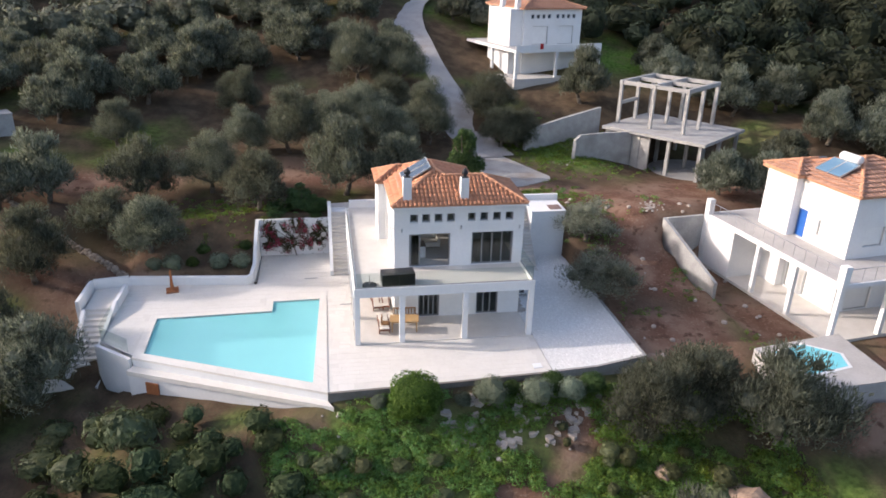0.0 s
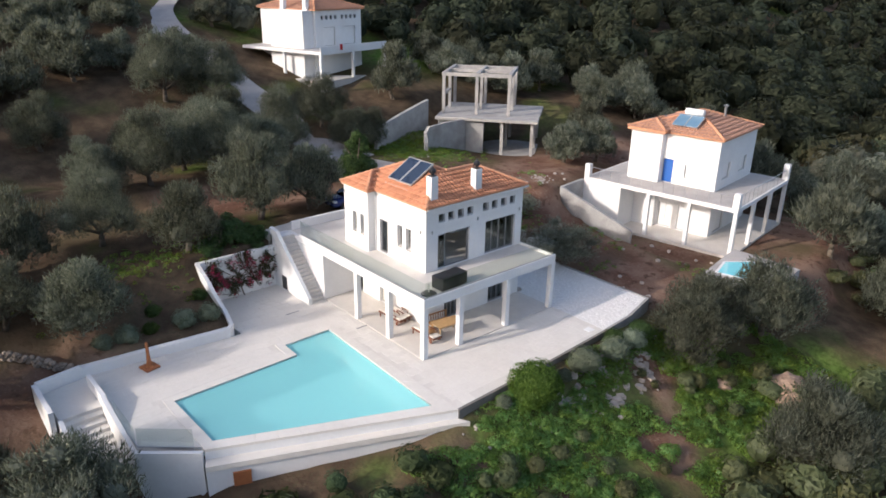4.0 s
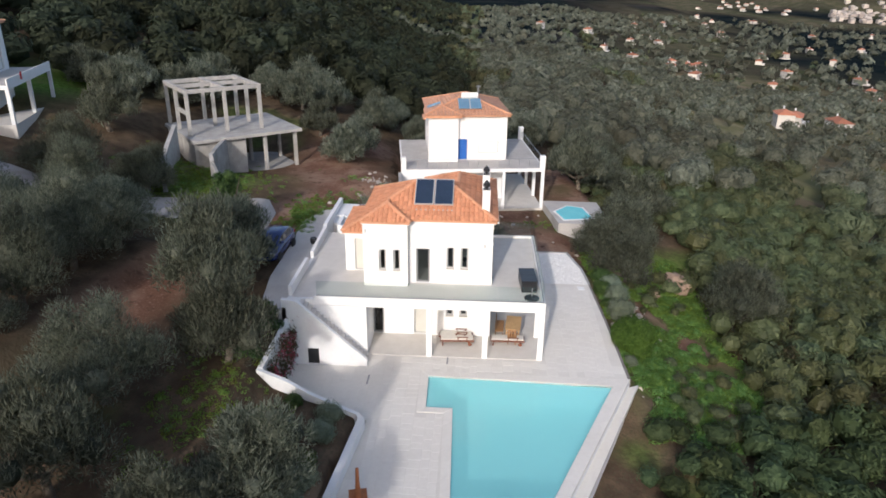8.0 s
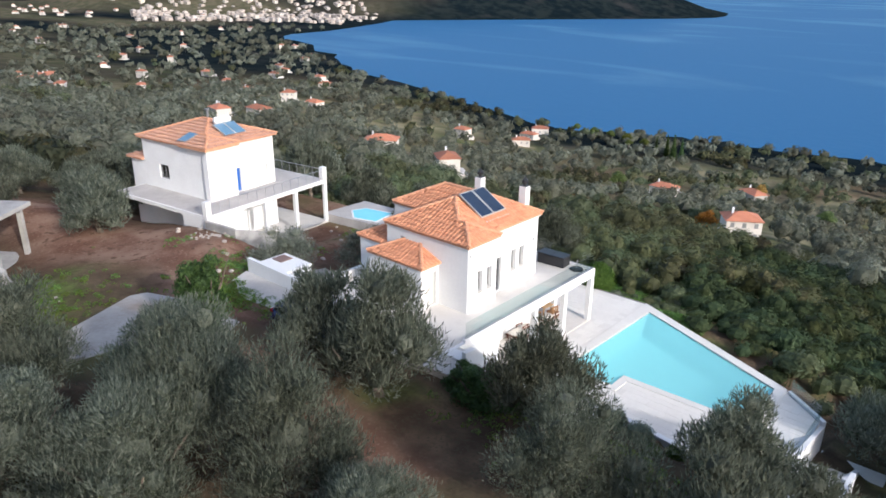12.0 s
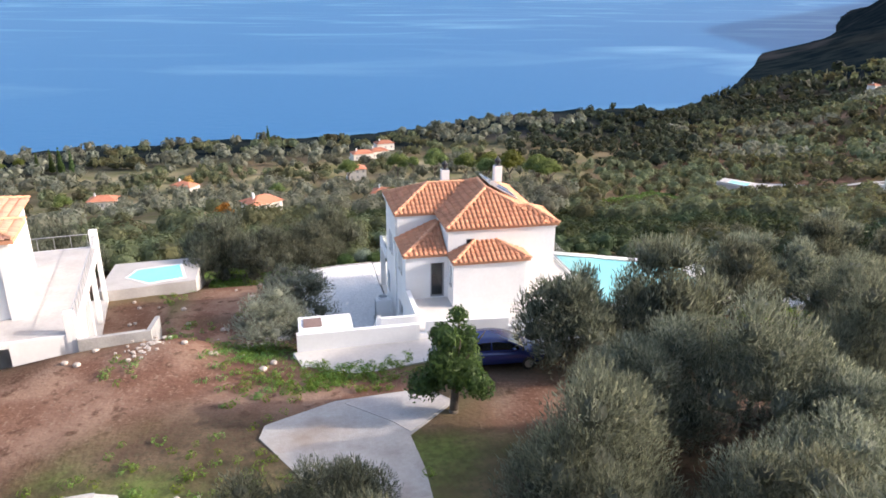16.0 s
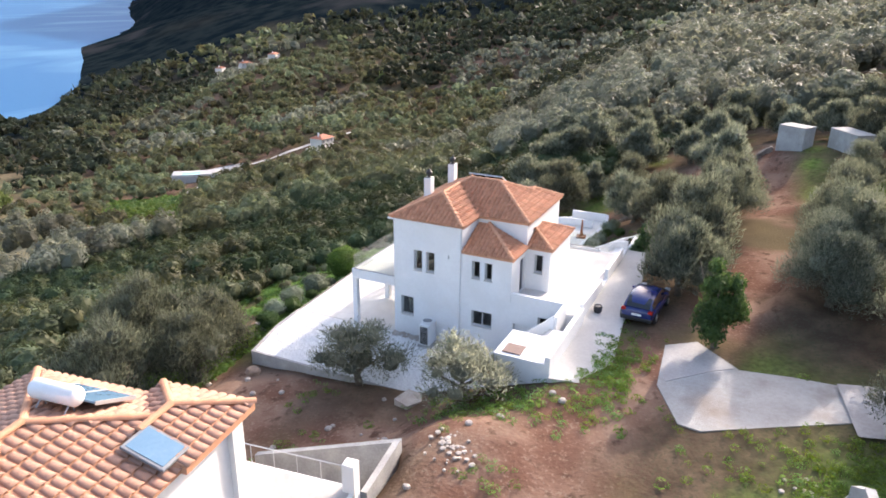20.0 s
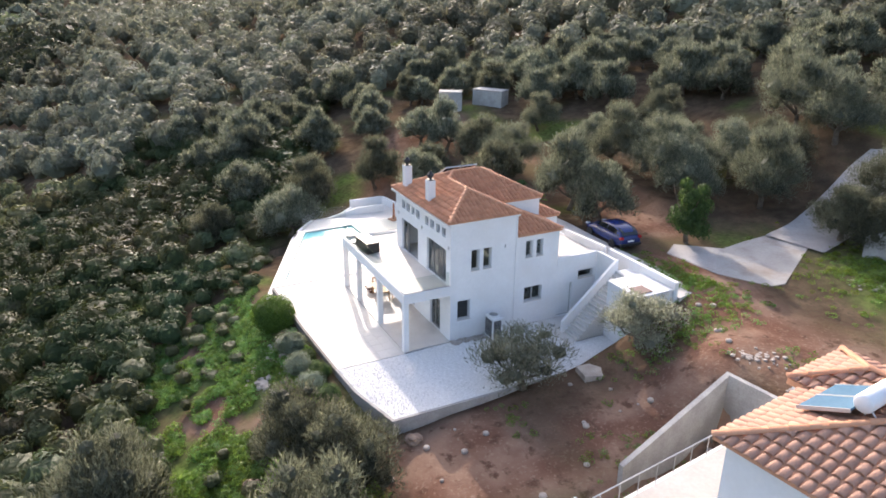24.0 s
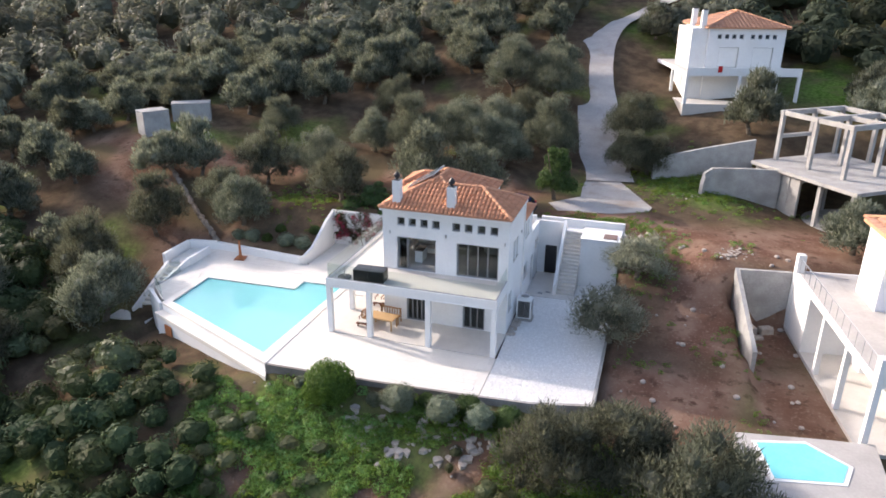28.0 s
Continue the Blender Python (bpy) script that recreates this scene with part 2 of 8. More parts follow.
CROP = foliage("crop_leaf", (0.045, 0.08, 0.016), (0.09, 0.145, 0.03), False)
AUTUMN = foliage("autumn_leaf", (0.20, 0.10, 0.02), (0.36, 0.20, 0.05))
BUSH_GREEN = foliage("bush_leaf", (0.045, 0.10, 0.02), (0.11, 0.20, 0.045))
BUSH_GREY = foliage("grey_bush_leaf", (0.10, 0.125, 0.085), (0.20, 0.235, 0.17))
DARK_LEAF = foliage("dark_green_leaf", (0.03, 0.06, 0.018), (0.075, 0.125, 0.035))
CREEPER_LEAF = foliage("creeper_leaf", (0.025, 0.032, 0.014), (0.06, 0.07, 0.03))
WEED = foliage("green_weed", (0.078, 0.14, 0.022), (0.165, 0.255, 0.055), False, 0.04)
FLOWER = mat("crimson_bract", (0.50, 0.03, 0.10), (0.36, 0.02, 0.08), 8.0, 0.7, island=0.3)
BOULDER = mat("brown_boulder", (0.36, 0.26, 0.19), (0.22, 0.15, 0.11), 1.5, 0.9, 0.8, 6)
# roof glass; the pale blue base colour stands for the reflected sky
COLLECTOR = mat("sky_tinted_collector_glass", (0.10, 0.20, 0.30), (0.13, 0.24, 0.34), 1.0, 0.12, spec=1.0)
ROCK = mat("pale_limestone", (0.48, 0.43, 0.38), (0.32, 0.27, 0.23), 2.0, 0.9, 0.7, 10)
STONE_WALL = mat("rubble_stone", (0.33, 0.27, 0.22), (0.22, 0.18, 0.145), 3.0, 0.9, 0.6, 14, island=0.25)
RUST = mat("rusty_clay", (0.38, 0.14, 0.055), (0.28, 0.10, 0.04), 6.0, 0.8)
CAR_BLUE = mat("dark_blue_car_paint", (0.014, 0.028, 0.13), (0.012, 0.024, 0.11), 1.0, 0.2, spec=0.7)
RUBBER = mat("black_rubber", (0.02, 0.02, 0.02), (0.03, 0.03, 0.03), 5.0, 0.85)
WHITE_PAINT = mat("white_enamel", (0.78, 0.78, 0.77), (0.72, 0.72, 0.71), 2.0, 0.45)
BEIGE_DOOR = mat("pale_beige_door", (0.60, 0.59, 0.53), (0.55, 0.54, 0.49), 2.0, 0.5)
ROAD_CONC = mat("worn_concrete_road", (0.46, 0.43, 0.40), (0.36, 0.33, 0.31), 0.8, 0.9, 0.3, 14, stain=(0.31, 0.27, 0.23))
OLD_FLOOR = mat("weathered_terrace_screed", (0.46, 0.44, 0.42), (0.38, 0.36, 0.34), 0.8, 0.85, 0.1, 20, stain=(0.32, 0.30, 0.28))
SLAB_CONC = mat("worn_concrete_apron", (0.42, 0.40, 0.375), (0.33, 0.31, 0.285), 0.6, 0.9, 0.4, 14, stain=(0.22, 0.17, 0.135))
RED_CLOTH = mat("red_cloth", (0.5, 0.02, 0.02), None, 3.0, 0.8)
CERAMIC = mat("dark_interior_furniture", (0.10, 0.09, 0.085), (0.07, 0.065, 0.06), 3.0, 0.6)


# ---- mesh helpers ----
class Geo:
    """Points and faces of one part."""

    def __init__(self):
        self.v, self.f = [], []

    def add(self, v, f):
        k = len(self.v)
        self.v.extend(v)
        self.f.extend([tuple(i + k for i in q) for q in f])
        return self

    def box(self, x0, y0, z0, x1, y1, z1):
        return self.add([(x0, y0, z0), (x1, y0, z0), (x1, y1, z0), (x0, y1, z0), (x0, y0, z1), (x1, y0, z1), (x1, y1, z1), (x0, y1, z1)],
                        [(3, 2, 1, 0), (4, 5, 6, 7), (0, 1, 5, 4), (1, 2, 6, 5), (2, 3, 7, 6), (3, 0, 4, 7)])

    def bev(self, x0, y0, z0, x1, y1, z1, b=0.02):
        """A box with its edges taken off."""
        v = []
        for z, i in ((z0, b), (z0 + b, 0), (z1 - b, 0), (z1, b)):
            v += [(x0 + i, y0 + i, z), (x1 - i, y0 + i, z), (x1 - i, y1 - i, z), (x0 + i, y1 - i, z)]
        f = [(3, 2, 1, 0), (12, 13, 14, 15)]
        for k in range(3):
            for i in range(4):
                j = (i + 1) % 4
                f.append((k * 4 + i, k * 4 + j, k * 4 + 4 + j, k * 4 + 4 + i))
        return self.add(v, f)

    def prism(self, poly, z0, z1):
        """A flat shape drawn up; z0 and z1 are heights or one height a corner."""
        n = len(poly)
        lo = z0 if isinstance(z0, (list, tuple)) else [z0] * n
        hi = z1 if isinstance(z1, (list, tuple)) else [z1] * n
        v = [(*p, a) for p, a in zip(poly, lo)] + [(*p, a) for p, a in zip(poly, hi)]
        f = [tuple(reversed(range(n))), tuple(range(n, 2 * n))]
        f += [(i, (i + 1) % n, n + (i + 1) % n, n + i) for i in range(n)]
        return self.add(v, f)

    def wall(self, a, b, t, z0, z1):
        """A straight wall from a to b, t thick to its right; heights may differ at the two ends."""
        d = Vector((b[0] - a[0], b[1] - a[1])).normalized()
        n = Vector((d.y, -d.x)) * t
        p = [(a[0], a[1]), (b[0], b[1]), (b[0] + n.x, b[1] + n.y), (a[0] + n.x, a[1] + n.y)]
        lo = z0 if isinstance(z0, (list, tuple)) else (z0, z0)
        hi = z1 if isinstance(z1, (list, tuple)) else (z1, z1)
        if t > 0:
            p, lo, hi = [p[3], p[2], p[1], p[0]], lo, hi
        return self.prism(p, [lo[0], lo[1], lo[1], lo[0]], [hi[0], hi[1], hi[1], hi[0]])

    def tube(self, a, b, r0, r1=None, n=8):
        a, b = Vector(a), Vector(b)
        r1 = r0 if r1 is None else r1
        d = (b - a).normalized()
        u = d.orthogonal().normalized()
        w = d.cross(u)
        v = []
        for p, r in ((a, r0), (b, r1)):
            v += [tuple(p + (u * math.cos(2 * math.pi * i / n) + w * math.sin(2 * math.pi * i / n)) * r) for i in range(n)]
        f = [(i, (i + 1) % n, n + (i + 1) % n, n + i) for i in range(n)] + [tuple(reversed(range(n))), tuple(range(n, 2 * n))]
        return self.add(v, f)

    def lathe(self, profile, n=16, c=(0, 0, 0)):
        """A round body from (radius, height) pairs."""
        v = []
        for r, z in profile:
            v += [(c[0] + r * math.cos(2 * math.pi * i / n), c[1] + r * math.sin(2 * math.pi * i / n), c[2] + z) for i in range(n)]
        f = []
        for k in range(len(profile) - 1):
            f += [(k * n + i, k * n + (i + 1) % n, (k + 1) * n + (i + 1) % n, (k + 1) * n + i) for i in range(n)]
        f += [tuple(reversed(range(n))), tuple(range((len(profile) - 1) * n, len(profile) * n))]
        return self.add(v, f)

    def mesh(self, name, material, smooth=False):
        me = bpy.data.meshes.new(name)
        me.from_pydata(self.v, [], self.f)
        me.materials.append(material)
        if smooth:
            me.polygons.foreach_set("use_smooth", [True] * len(me.polygons))
        me.update()
        return me


def mesh_np(name, v, f, material, tint=None, smooth=False):
    """A mesh from arrays of points and of faces with alike corner counts."""
    me = bpy.data.meshes.new(name)
    v, f = np.asarray(v, np.float32), np.asarray(f, np.int32)
    n, k = f.shape
    me.vertices.add(len(v))
    me.vertices.foreach_set("co", v.ravel())
    me.loops.add(n * k)
    me.loops.foreach_set("vertex_index", f.ravel())
    me.polygons.add(n)
    me.polygons.foreach_set("loop_start", np.arange(0, n * k, k, dtype=np.int32))
    me.polygons.foreach_set("use_smooth", np.full(n, bool(smooth)))
    me.materials.append(material)
    if tint is not None:
        me.attributes.new("tint", "FLOAT", "POINT").data.foreach_set("value", np.asarray(tint, np.float32))
    me.update(calc_edges=True)
    return me


def part(name, shape, material, parent, label="", m=None, smooth=False):
    """One mesh object under a thing or a part."""
    me = shape if isinstance(shape, bpy.types.Mesh) else shape.mesh(name, material, smooth)
    ob = new(name, me)
    ob.parent = parent
    if m is not None:
        ob.matrix_local = m
    if label:
        ob["label"] = label
    return ob


def thing(name, label, category, group="", kind="", m=None, shape=None, material=None, smooth=False):
    """A top-level thing: an empty at its base, or one mesh."""
    ob = new(name, shape.mesh(name, material, smooth) if isinstance(shape, Geo) else shape)
    if m is not None:
        ob.matrix_world = m
    return tagged(ob, label, category, group, kind)

# ---- the land: a hillside that falls to the sea ----
RINGS = np.log(np.array([12.0, 30.0, 60.0, 120.0, 200.0, 350.0, 600.0, 1000.0, 2000.0, 4200.0]))
HILL = [  # heights on rings, every 30 degrees from +x round by +y
    [0.0, -0.3, -2, -6, -14, -27, -41, -44, -35, 20],
    [1.5, 2.6, 6, 15, 26, 44, 70, 105, 170, 330],
    [2.5, 3.9, 11.0, 26, 46, 82, 130, 200, 300, 500],
    [3.0, 5.3, 15.5, 30, 50, 85, 130, 200, 300, 500],
    [2.5, 4.6, 11.5, 24, 43, 75, 120, 190, 300, 500],
    [1.0, 3.4, 6.5, 15, 28, 52, 95, 160, 280, 460],
    [-0.6, -0.2, 1.0, 4, 8, 16, 40, 100, 330, 600],
    [-2.0, -4, -9, -21, -33, -38, -16, 45, 330, 480],
    [-2.6, -7, -14, -29, -46, -57, -66, -78, -250, -400],
    [-2.4, -6, -15, -32, -48, -61.8, -72, -74, -74, -74],
    [-1.6, -5, -13, -29, -46, -61, -72, -74, -74, -74],
    [-0.8, -3, -7, -17, -29, -43, -57.5, -60.8, -36, 10],
]
HILL = np.array(HILL)
SEA = -62.0


def hash_noise(x, y, scale, seed=0):
    """Smooth value noise on arrays."""
    x, y = np.asarray(x) / scale, np.asarray(y) / scale
    ix, iy = np.floor(x).astype(np.int64), np.floor(y).astype(np.int64)
    fx, fy = x - ix, y - iy
    fx, fy = fx * fx * (3 - 2 * fx), fy * fy * (3 - 2 * fy)

    def h(a, b):
        n = (a * 374761393 + b * 668265263 + seed * 982451653) & 0x7FFFFFFF
        n = ((n ^ (n >> 13)) * 1274126177) & 0x7FFFFFFF
        return ((n ^ (n >> 16)) & 0xFFFF) / 65535.0
    return (h(ix, iy) * (1 - fx) + h(ix + 1, iy) * fx) * (1 - fy) + (h(ix, iy + 1) * (1 - fx) + h(ix + 1, iy + 1) * fx) * fy


def smooth(a, b, x):
    t = np.clip((np.asarray(x, float) - a) / (b - a), 0, 1)
    return t * t * (3 - 2 * t)


def land(x, y):
    """Height of the open ground, before the plots are cut into it."""
    x, y = np.asarray(x, float), np.asarray(y, float)
    px, py = x - 3.0, y - 4.0
    r = np.hypot(px, py)
    lr = np.log(np.maximum(r, 12.0))
    k = np.clip(np.searchsorted(RINGS, lr, side="right") - 1, 0, len(RINGS) - 2)
    u = np.clip((lr - RINGS[k]) / (RINGS[k + 1] - RINGS[k]), 0, 1)
    a = (np.degrees(np.arctan2(py, px)) % 360) / 30
    i = np.floor(a).astype(int) % 12
    w = a - np.floor(a)
    w = w * w * (3 - 2 * w)
    j = (i + 1) % 12
    z = (HILL[i, k] * (1 - u) + HILL[i, k + 1] * u) * (1 - w) + (HILL[j, k] * (1 - u) + HILL[j, k + 1] * u) * w
    far = smooth(60, 400, r)
    z = z + (hash_noise(x, y, 90, 1) - 0.5) * 9 * far * smooth(-60, -40, z) + (hash_noise(x, y, 260, 2) - 0.5) * 22 * far * smooth(-52, -25, z)
    z = z + (hash_noise(x, y, 7, 3) - 0.5) * 0.7 * smooth(22, 45, r) + (hash_noise(x, y, 2.2, 4) - 0.5) * 0.18 * smooth(14, 20, r)
    # far spit of land across the bay
    t = np.clip(((x - 1400) * -0.53 + (y + 680) * -0.85) / 1050, 0, 1)
    d = np.hypot(x - 1400 + 0.53 * 1050 * t, y + 680 + 0.85 * 1050 * t)
    return np.maximum(z, -74 + 100 * np.exp(-(d / 170) ** 2))


def ramp(v, *pairs):
    return np.interp(v, [p[0] for p in pairs], [p[1] for p in pairs])


def ground(x, y):
    """Height of the ground as it lies now, with the plots, banks and tracks."""
    x, y = np.asarray(x, float), np.asarray(y, float)
    z = land(x, y)
    east = ramp(y, (-16, -5.0), (-9, -2.6), (-5, -1.5), (-3, -0.8), (3, -0.25), (8, 0.4), (11.5, 1.9), (14.5, 2.85), (18, 3.0), (27, 3.3))
    west = ramp(y, (-16, -6.0), (-6, -3.6), (0, -2.6), (5, -1.6), (9, -0.4), (11, 0.5), (16, 1.8), (21, 2.9), (28, 4.2))
    mid = ramp(y, (-16, -4.8), (-9, -2.5), (-6, -1.2), (-4.4, -0.35), (12, -0.3), (12.6, 1.2), (14.3, 2.9), (18, 3.0), (27, 3.6))
    wx = smooth(-17, -9, x)
    ex = smooth(11, 17, x)
    near = west * (1 - wx) + mid * wx * (1 - ex) + east * ex
    near = near + 1.15 * smooth(18, 22, x) * np.exp(-((y - 11.8) / 2.8) ** 2)
    near = near + (hash_noise(x, y, 1.7, 5) - 0.5) * 0.16
    r = np.hypot(x - 3, (y - 4) * 1.05)
    k = 1 - smooth(20, 36, r)
    z = z * (1 - k) + near * k
    low = ramp(x, (-15, -3.1), (-12.2, -2.1), (-11.5, -1.75), (-2, -1.05))
    z = np.where((x < -1.4) & (x > -14.2) & (y < 2.0), np.minimum(z, low + 0.5 * smooth(-4.5, -1.4, x) + (hash_noise(x, y, 1.1, 8) - 0.5) * 0.12), z)
    # planted bed behind the pool wall
    wall_y = 8.85 + (-6.75 - x) * 0.1
    bed = (x > -14.2) & (x < -6.2) & (y > wall_y + 0.3) & (y < 13.6)
    z = np.where(bed, ramp(y, (9.3, 0.36), (13.6, 1.9)) + (hash_noise(x, y, 1.5, 6) - 0.5) * 0.2, z)
    # the villa's own plot is cut out under its floors
    cut = (x > -15.8) & (x < 15.7) & (y > -4.6) & (y < 14.0) & ~((x < -6.2) & (y > wall_y + 0.25))
    cut &= ~((x < -1.3) & (y < -4.15 + (-1.5 - x) * 0.435))
    cut &= ~((x > -1.3) & (y < -3.6 + np.maximum(x - 10, 0) * 0.2))
    cut &= ~((x < -13.9) & (y < 6.2))
    z = np.where(cut, -2.7, z)
    # level pad cut for the unfinished frame
    pad = np.exp(-(np.hypot(x - 33.0, y - 26.0) / 8.0) ** 4)
    z = z * (1 - pad) + 2.0 * pad
    z = z + 1.2 * np.exp(-(np.hypot(x + 29.5, y - 25.0) / 6.0) ** 2)
    # low bank cut along the uphill side of the red track
    up = y - np.interp(x, (-16.0, -10.2, -4.5, 0.5, 4.2, 8.1), (22.2, 22.8, 22.7, 22.0, 21.3, 20.3))
    z = z + 0.75 * smooth(1.5, 1.95, up) * (1 - smooth(2.5, 9.0, up)) * smooth(-17, -13, x) * (1 - smooth(5.5, 8.0, x))
    # earth packed up to the concrete apron
    pack = np.exp(-np.hypot((x - 13.7) / 5.4, (y - 22.4) / 6.0) ** 6)
    z = z * (1 - pack) + (3.06 + 0.06 * (y - 19.0) + (hash_noise(x, y, 1.3, 9) - 0.5) * 0.09) * pack
    # plot of the house beside: sunk yard and terrace
    c, s = math.cos(radians(7.5)), math.sin(radians(7.5))
    nx, ny = (x - 28.3) * c + (y + 2.2) * s, -(x - 28.3) * s + (y + 2.2) * c
    yard = smooth(-3.6, -3.3, nx) * (1 - smooth(13.5, 16.5, nx)) * smooth(-7.5, -4.5, ny) * (1 - smooth(13.0, 13.25, ny))
    z = z * (1 - yard) + (-0.75) * yard
    deep = (nx > -3.6) & (nx < -0.2) & (ny > -5.2) & (ny < -1.4)
    z = np.where(deep, -2.4, z)
    return z


def ground_at(x, y):
    return float(ground(np.array([x]), np.array([y]))[0])


def axis(c, half, step, end):
    """Grid lines: even near c, wider and wider out to the horizon."""
    near = list(np.arange(-half, half + 0.01, step))
    out, d, p = [], step, half
    while p < end:
        d *= 1.09
        p += d
        out.append(p)
    return np.array([c - p for p in reversed(out)] + [c + p for p in near] + [c + p for p in out])


GX, GY = axis(5.0, 40.0, 0.55, 4300), axis(8.0, 36.0, 0.55, 4300)
gx, gy = np.meshgrid(GX, GY)
gz = ground(gx, gy)
gn, gm = len(GX), len(GY)
ii = np.arange(gn * gm).reshape(gm, gn)
quads = np.stack([ii[:-1, :-1], ii[:-1, 1:], ii[1:, 1:], ii[1:, :-1]], -1).reshape(-1, 4)


def band(x, y, pts, half, soft=0.8):
    """How much a point lies on a track through pts."""
    best = np.full(np.shape(x), 1e9)
    for (ax, ay), (bx, by) in zip(pts[:-1], pts[1:]):
        dx, dy = bx - ax, by - ay
        t = np.clip(((x - ax) * dx + (y - ay) * dy) / (dx * dx + dy * dy), 0, 1)
        best = np.minimum(best, np.hypot(x - ax - t * dx, y - ay - t * dy))
    return 1 - smooth(half - soft, half + soft, best)


# what covers the ground: green growth, bare red earth
green = np.clip(hash_noise(gx, gy, 6, 11) * 0.9 + hash_noise(gx, gy, 2.1, 12) * 0.6 - 0.86, 0, 1) * 1.6
front = smooth(-4, -6, gy) * smooth(-15, -11, gy) * smooth(-6, -1, gx + 0.35 * (gy + 6)) * (1 - smooth(14, 22, gx))
green = np.clip(green + front * (0.35 + 0.5 * hash_noise(gx, gy, 2.6, 13)), 0, 1)
lawn = 0.6 * np.exp(-((gx - 19.5) / 3.4) ** 2 - ((gy - 27.5) / 3.2) ** 2) + np.exp(-((gx - 36) / 7) ** 2 - ((gy - 47) / 5) ** 2) + 0.9 * np.exp(-((gx - 14.5) / 2.2) ** 2 - ((gy - 16.8) / 1.2) ** 2)
garden = 0.8 * np.exp(-((gx + 34) / 14) ** 2 - ((gy + 132) / 22) ** 2)
green = np.clip(green + lawn * 1.3 + garden, 0, 1)
red = band(gx, gy, [(24, 14), (19, 16.5), (12, 18.8), (8.1, 20.3), (4.2, 21.3), (0.5, 22.0), (-4.5, 22.7), (-10.2, 22.8), (-16, 22.2), (-30, 21)], 2.0, 1.3)
red = np.maximum(red, band(gx, gy, [(19.5, -2), (20.5, 6), (20, 14)], 4.0, 2.5) * (0.35 + 0.65 * smooth(0.3, 0.6, hash_noise(gx, gy, 3.0, 18))))
red = np.maximum(red, band(gx, gy, [(24, 15), (30, 18), (40, 17)], 4.0, 2.5))
red = np.maximum(red, 0.9 * front * smooth(0.66, 0.76, hash_noise(gx, gy, 3.4, 16)))
red = np.maximum(red, band(gx, gy, [(-14, 8), (-20, 14), (-33, 19)], 3.4, 2.0) * 0.8)
red = np.maximum(red, (hash_noise(gx, gy, 38, 14) > 0.74) * 0.7 * smooth(60, 120, np.hypot(gx, gy)))
_c, _s = math.cos(radians(7.5)), math.sin(radians(7.5))
_nx, _ny = (gx - 28.3) * _c + (gy + 2.2) * _s, -(gx - 28.3) * _s + (gy + 2.2) * _c
red = np.maximum(red, 0.9 * ((_nx > -3.8) & (_nx < 15) & (_ny > -7) & (_ny < 13.3)))
green = green * (1 - 0.85 * red) * (1 - 0.8 * np.exp(-((gx - 8.5) / 3.2) ** 2 - ((gy - 25) / 4.5) ** 2))
gr, ga = np.hypot(gx, gy), np.degrees(np.arctan2(gy, gx)) % 360
field = smooth(0.62, 0.7, hash_noise(gx, gy, 120, 15)) * smooth(200, 300, gr) * (1 - smooth(600, 900, gr)) * smooth(-15, -30, gz)
meadow = smooth(238, 252, ga) * (1 - smooth(338, 352, ga)) * smooth(60, 90, gr) * (1 - smooth(420, 600, gr))
field = field * smooth(-61, -57, gz)
field = np.maximum(field, 0.9 * np.exp(-((gx + 395) / 55) ** 2 - ((gy + 250) / 24) ** 2))
field = np.maximum(field, 0.75 * smooth(430, 700, gr) * (1 - smooth(1500, 2000, gr)) * smooth(312, 320, ga) * (1 - smooth(345, 356, ga)) * smooth(0.4, 0.6, hash_noise(gx, gy, 90, 21)))
field = np.maximum(field, np.exp(-((gx - 112) / 26) ** 2 - ((gy + 150) / 34) ** 2))
field = np.maximum(field, meadow * (0.35 + 0.65 * smooth(0.35, 0.6, hash_noise(gx, gy, 22, 17))))

GROUND_MAT = bpy.data.materials.new("hillside_earth")
GROUND_MAT.use_nodes = True
nt = GROUND_MAT.node_tree
gb = nt.nodes["Principled BSDF"]
gb.inputs["Roughness"].default_value, gb.inputs["Specular IOR Level"].default_value = 0.95, 0.0
ggeo = nt.nodes.new("ShaderNodeNewGeometry")


def gnoise(scale, lo, hi):
    n, r = nt.nodes.new("ShaderNodeTexNoise"), nt.nodes.new("ShaderNodeMapRange")
    n.inputs["Scale"].default_value, n.inputs["Detail"].default_value = scale, 6.0
    r.inputs["From Min"].default_value, r.inputs["From Max"].default_value = lo, hi
    _link(nt, ggeo.outputs["Position"], n.inputs["Vector"])
    _link(nt, n.outputs["Fac"], r.inputs["Value"])
    return r.outputs[0]


def gmix(fac, a, b):
    m = nt.nodes.new("ShaderNodeMix")
    m.data_type = "RGBA"
    _link(nt, fac, m.inputs[0])
    for sock, val in ((m.inputs[6], a), (m.inputs[7], b)):
        if isinstance(val, tuple):
            sock.default_value = (*val, 1)
        else:
            _link(nt, val, sock)
    return m.outputs[2]


def gattr(name):
    a = nt.nodes.new("ShaderNodeAttribute")
    a.attribute_name = name
    return a.outputs["Fac"]


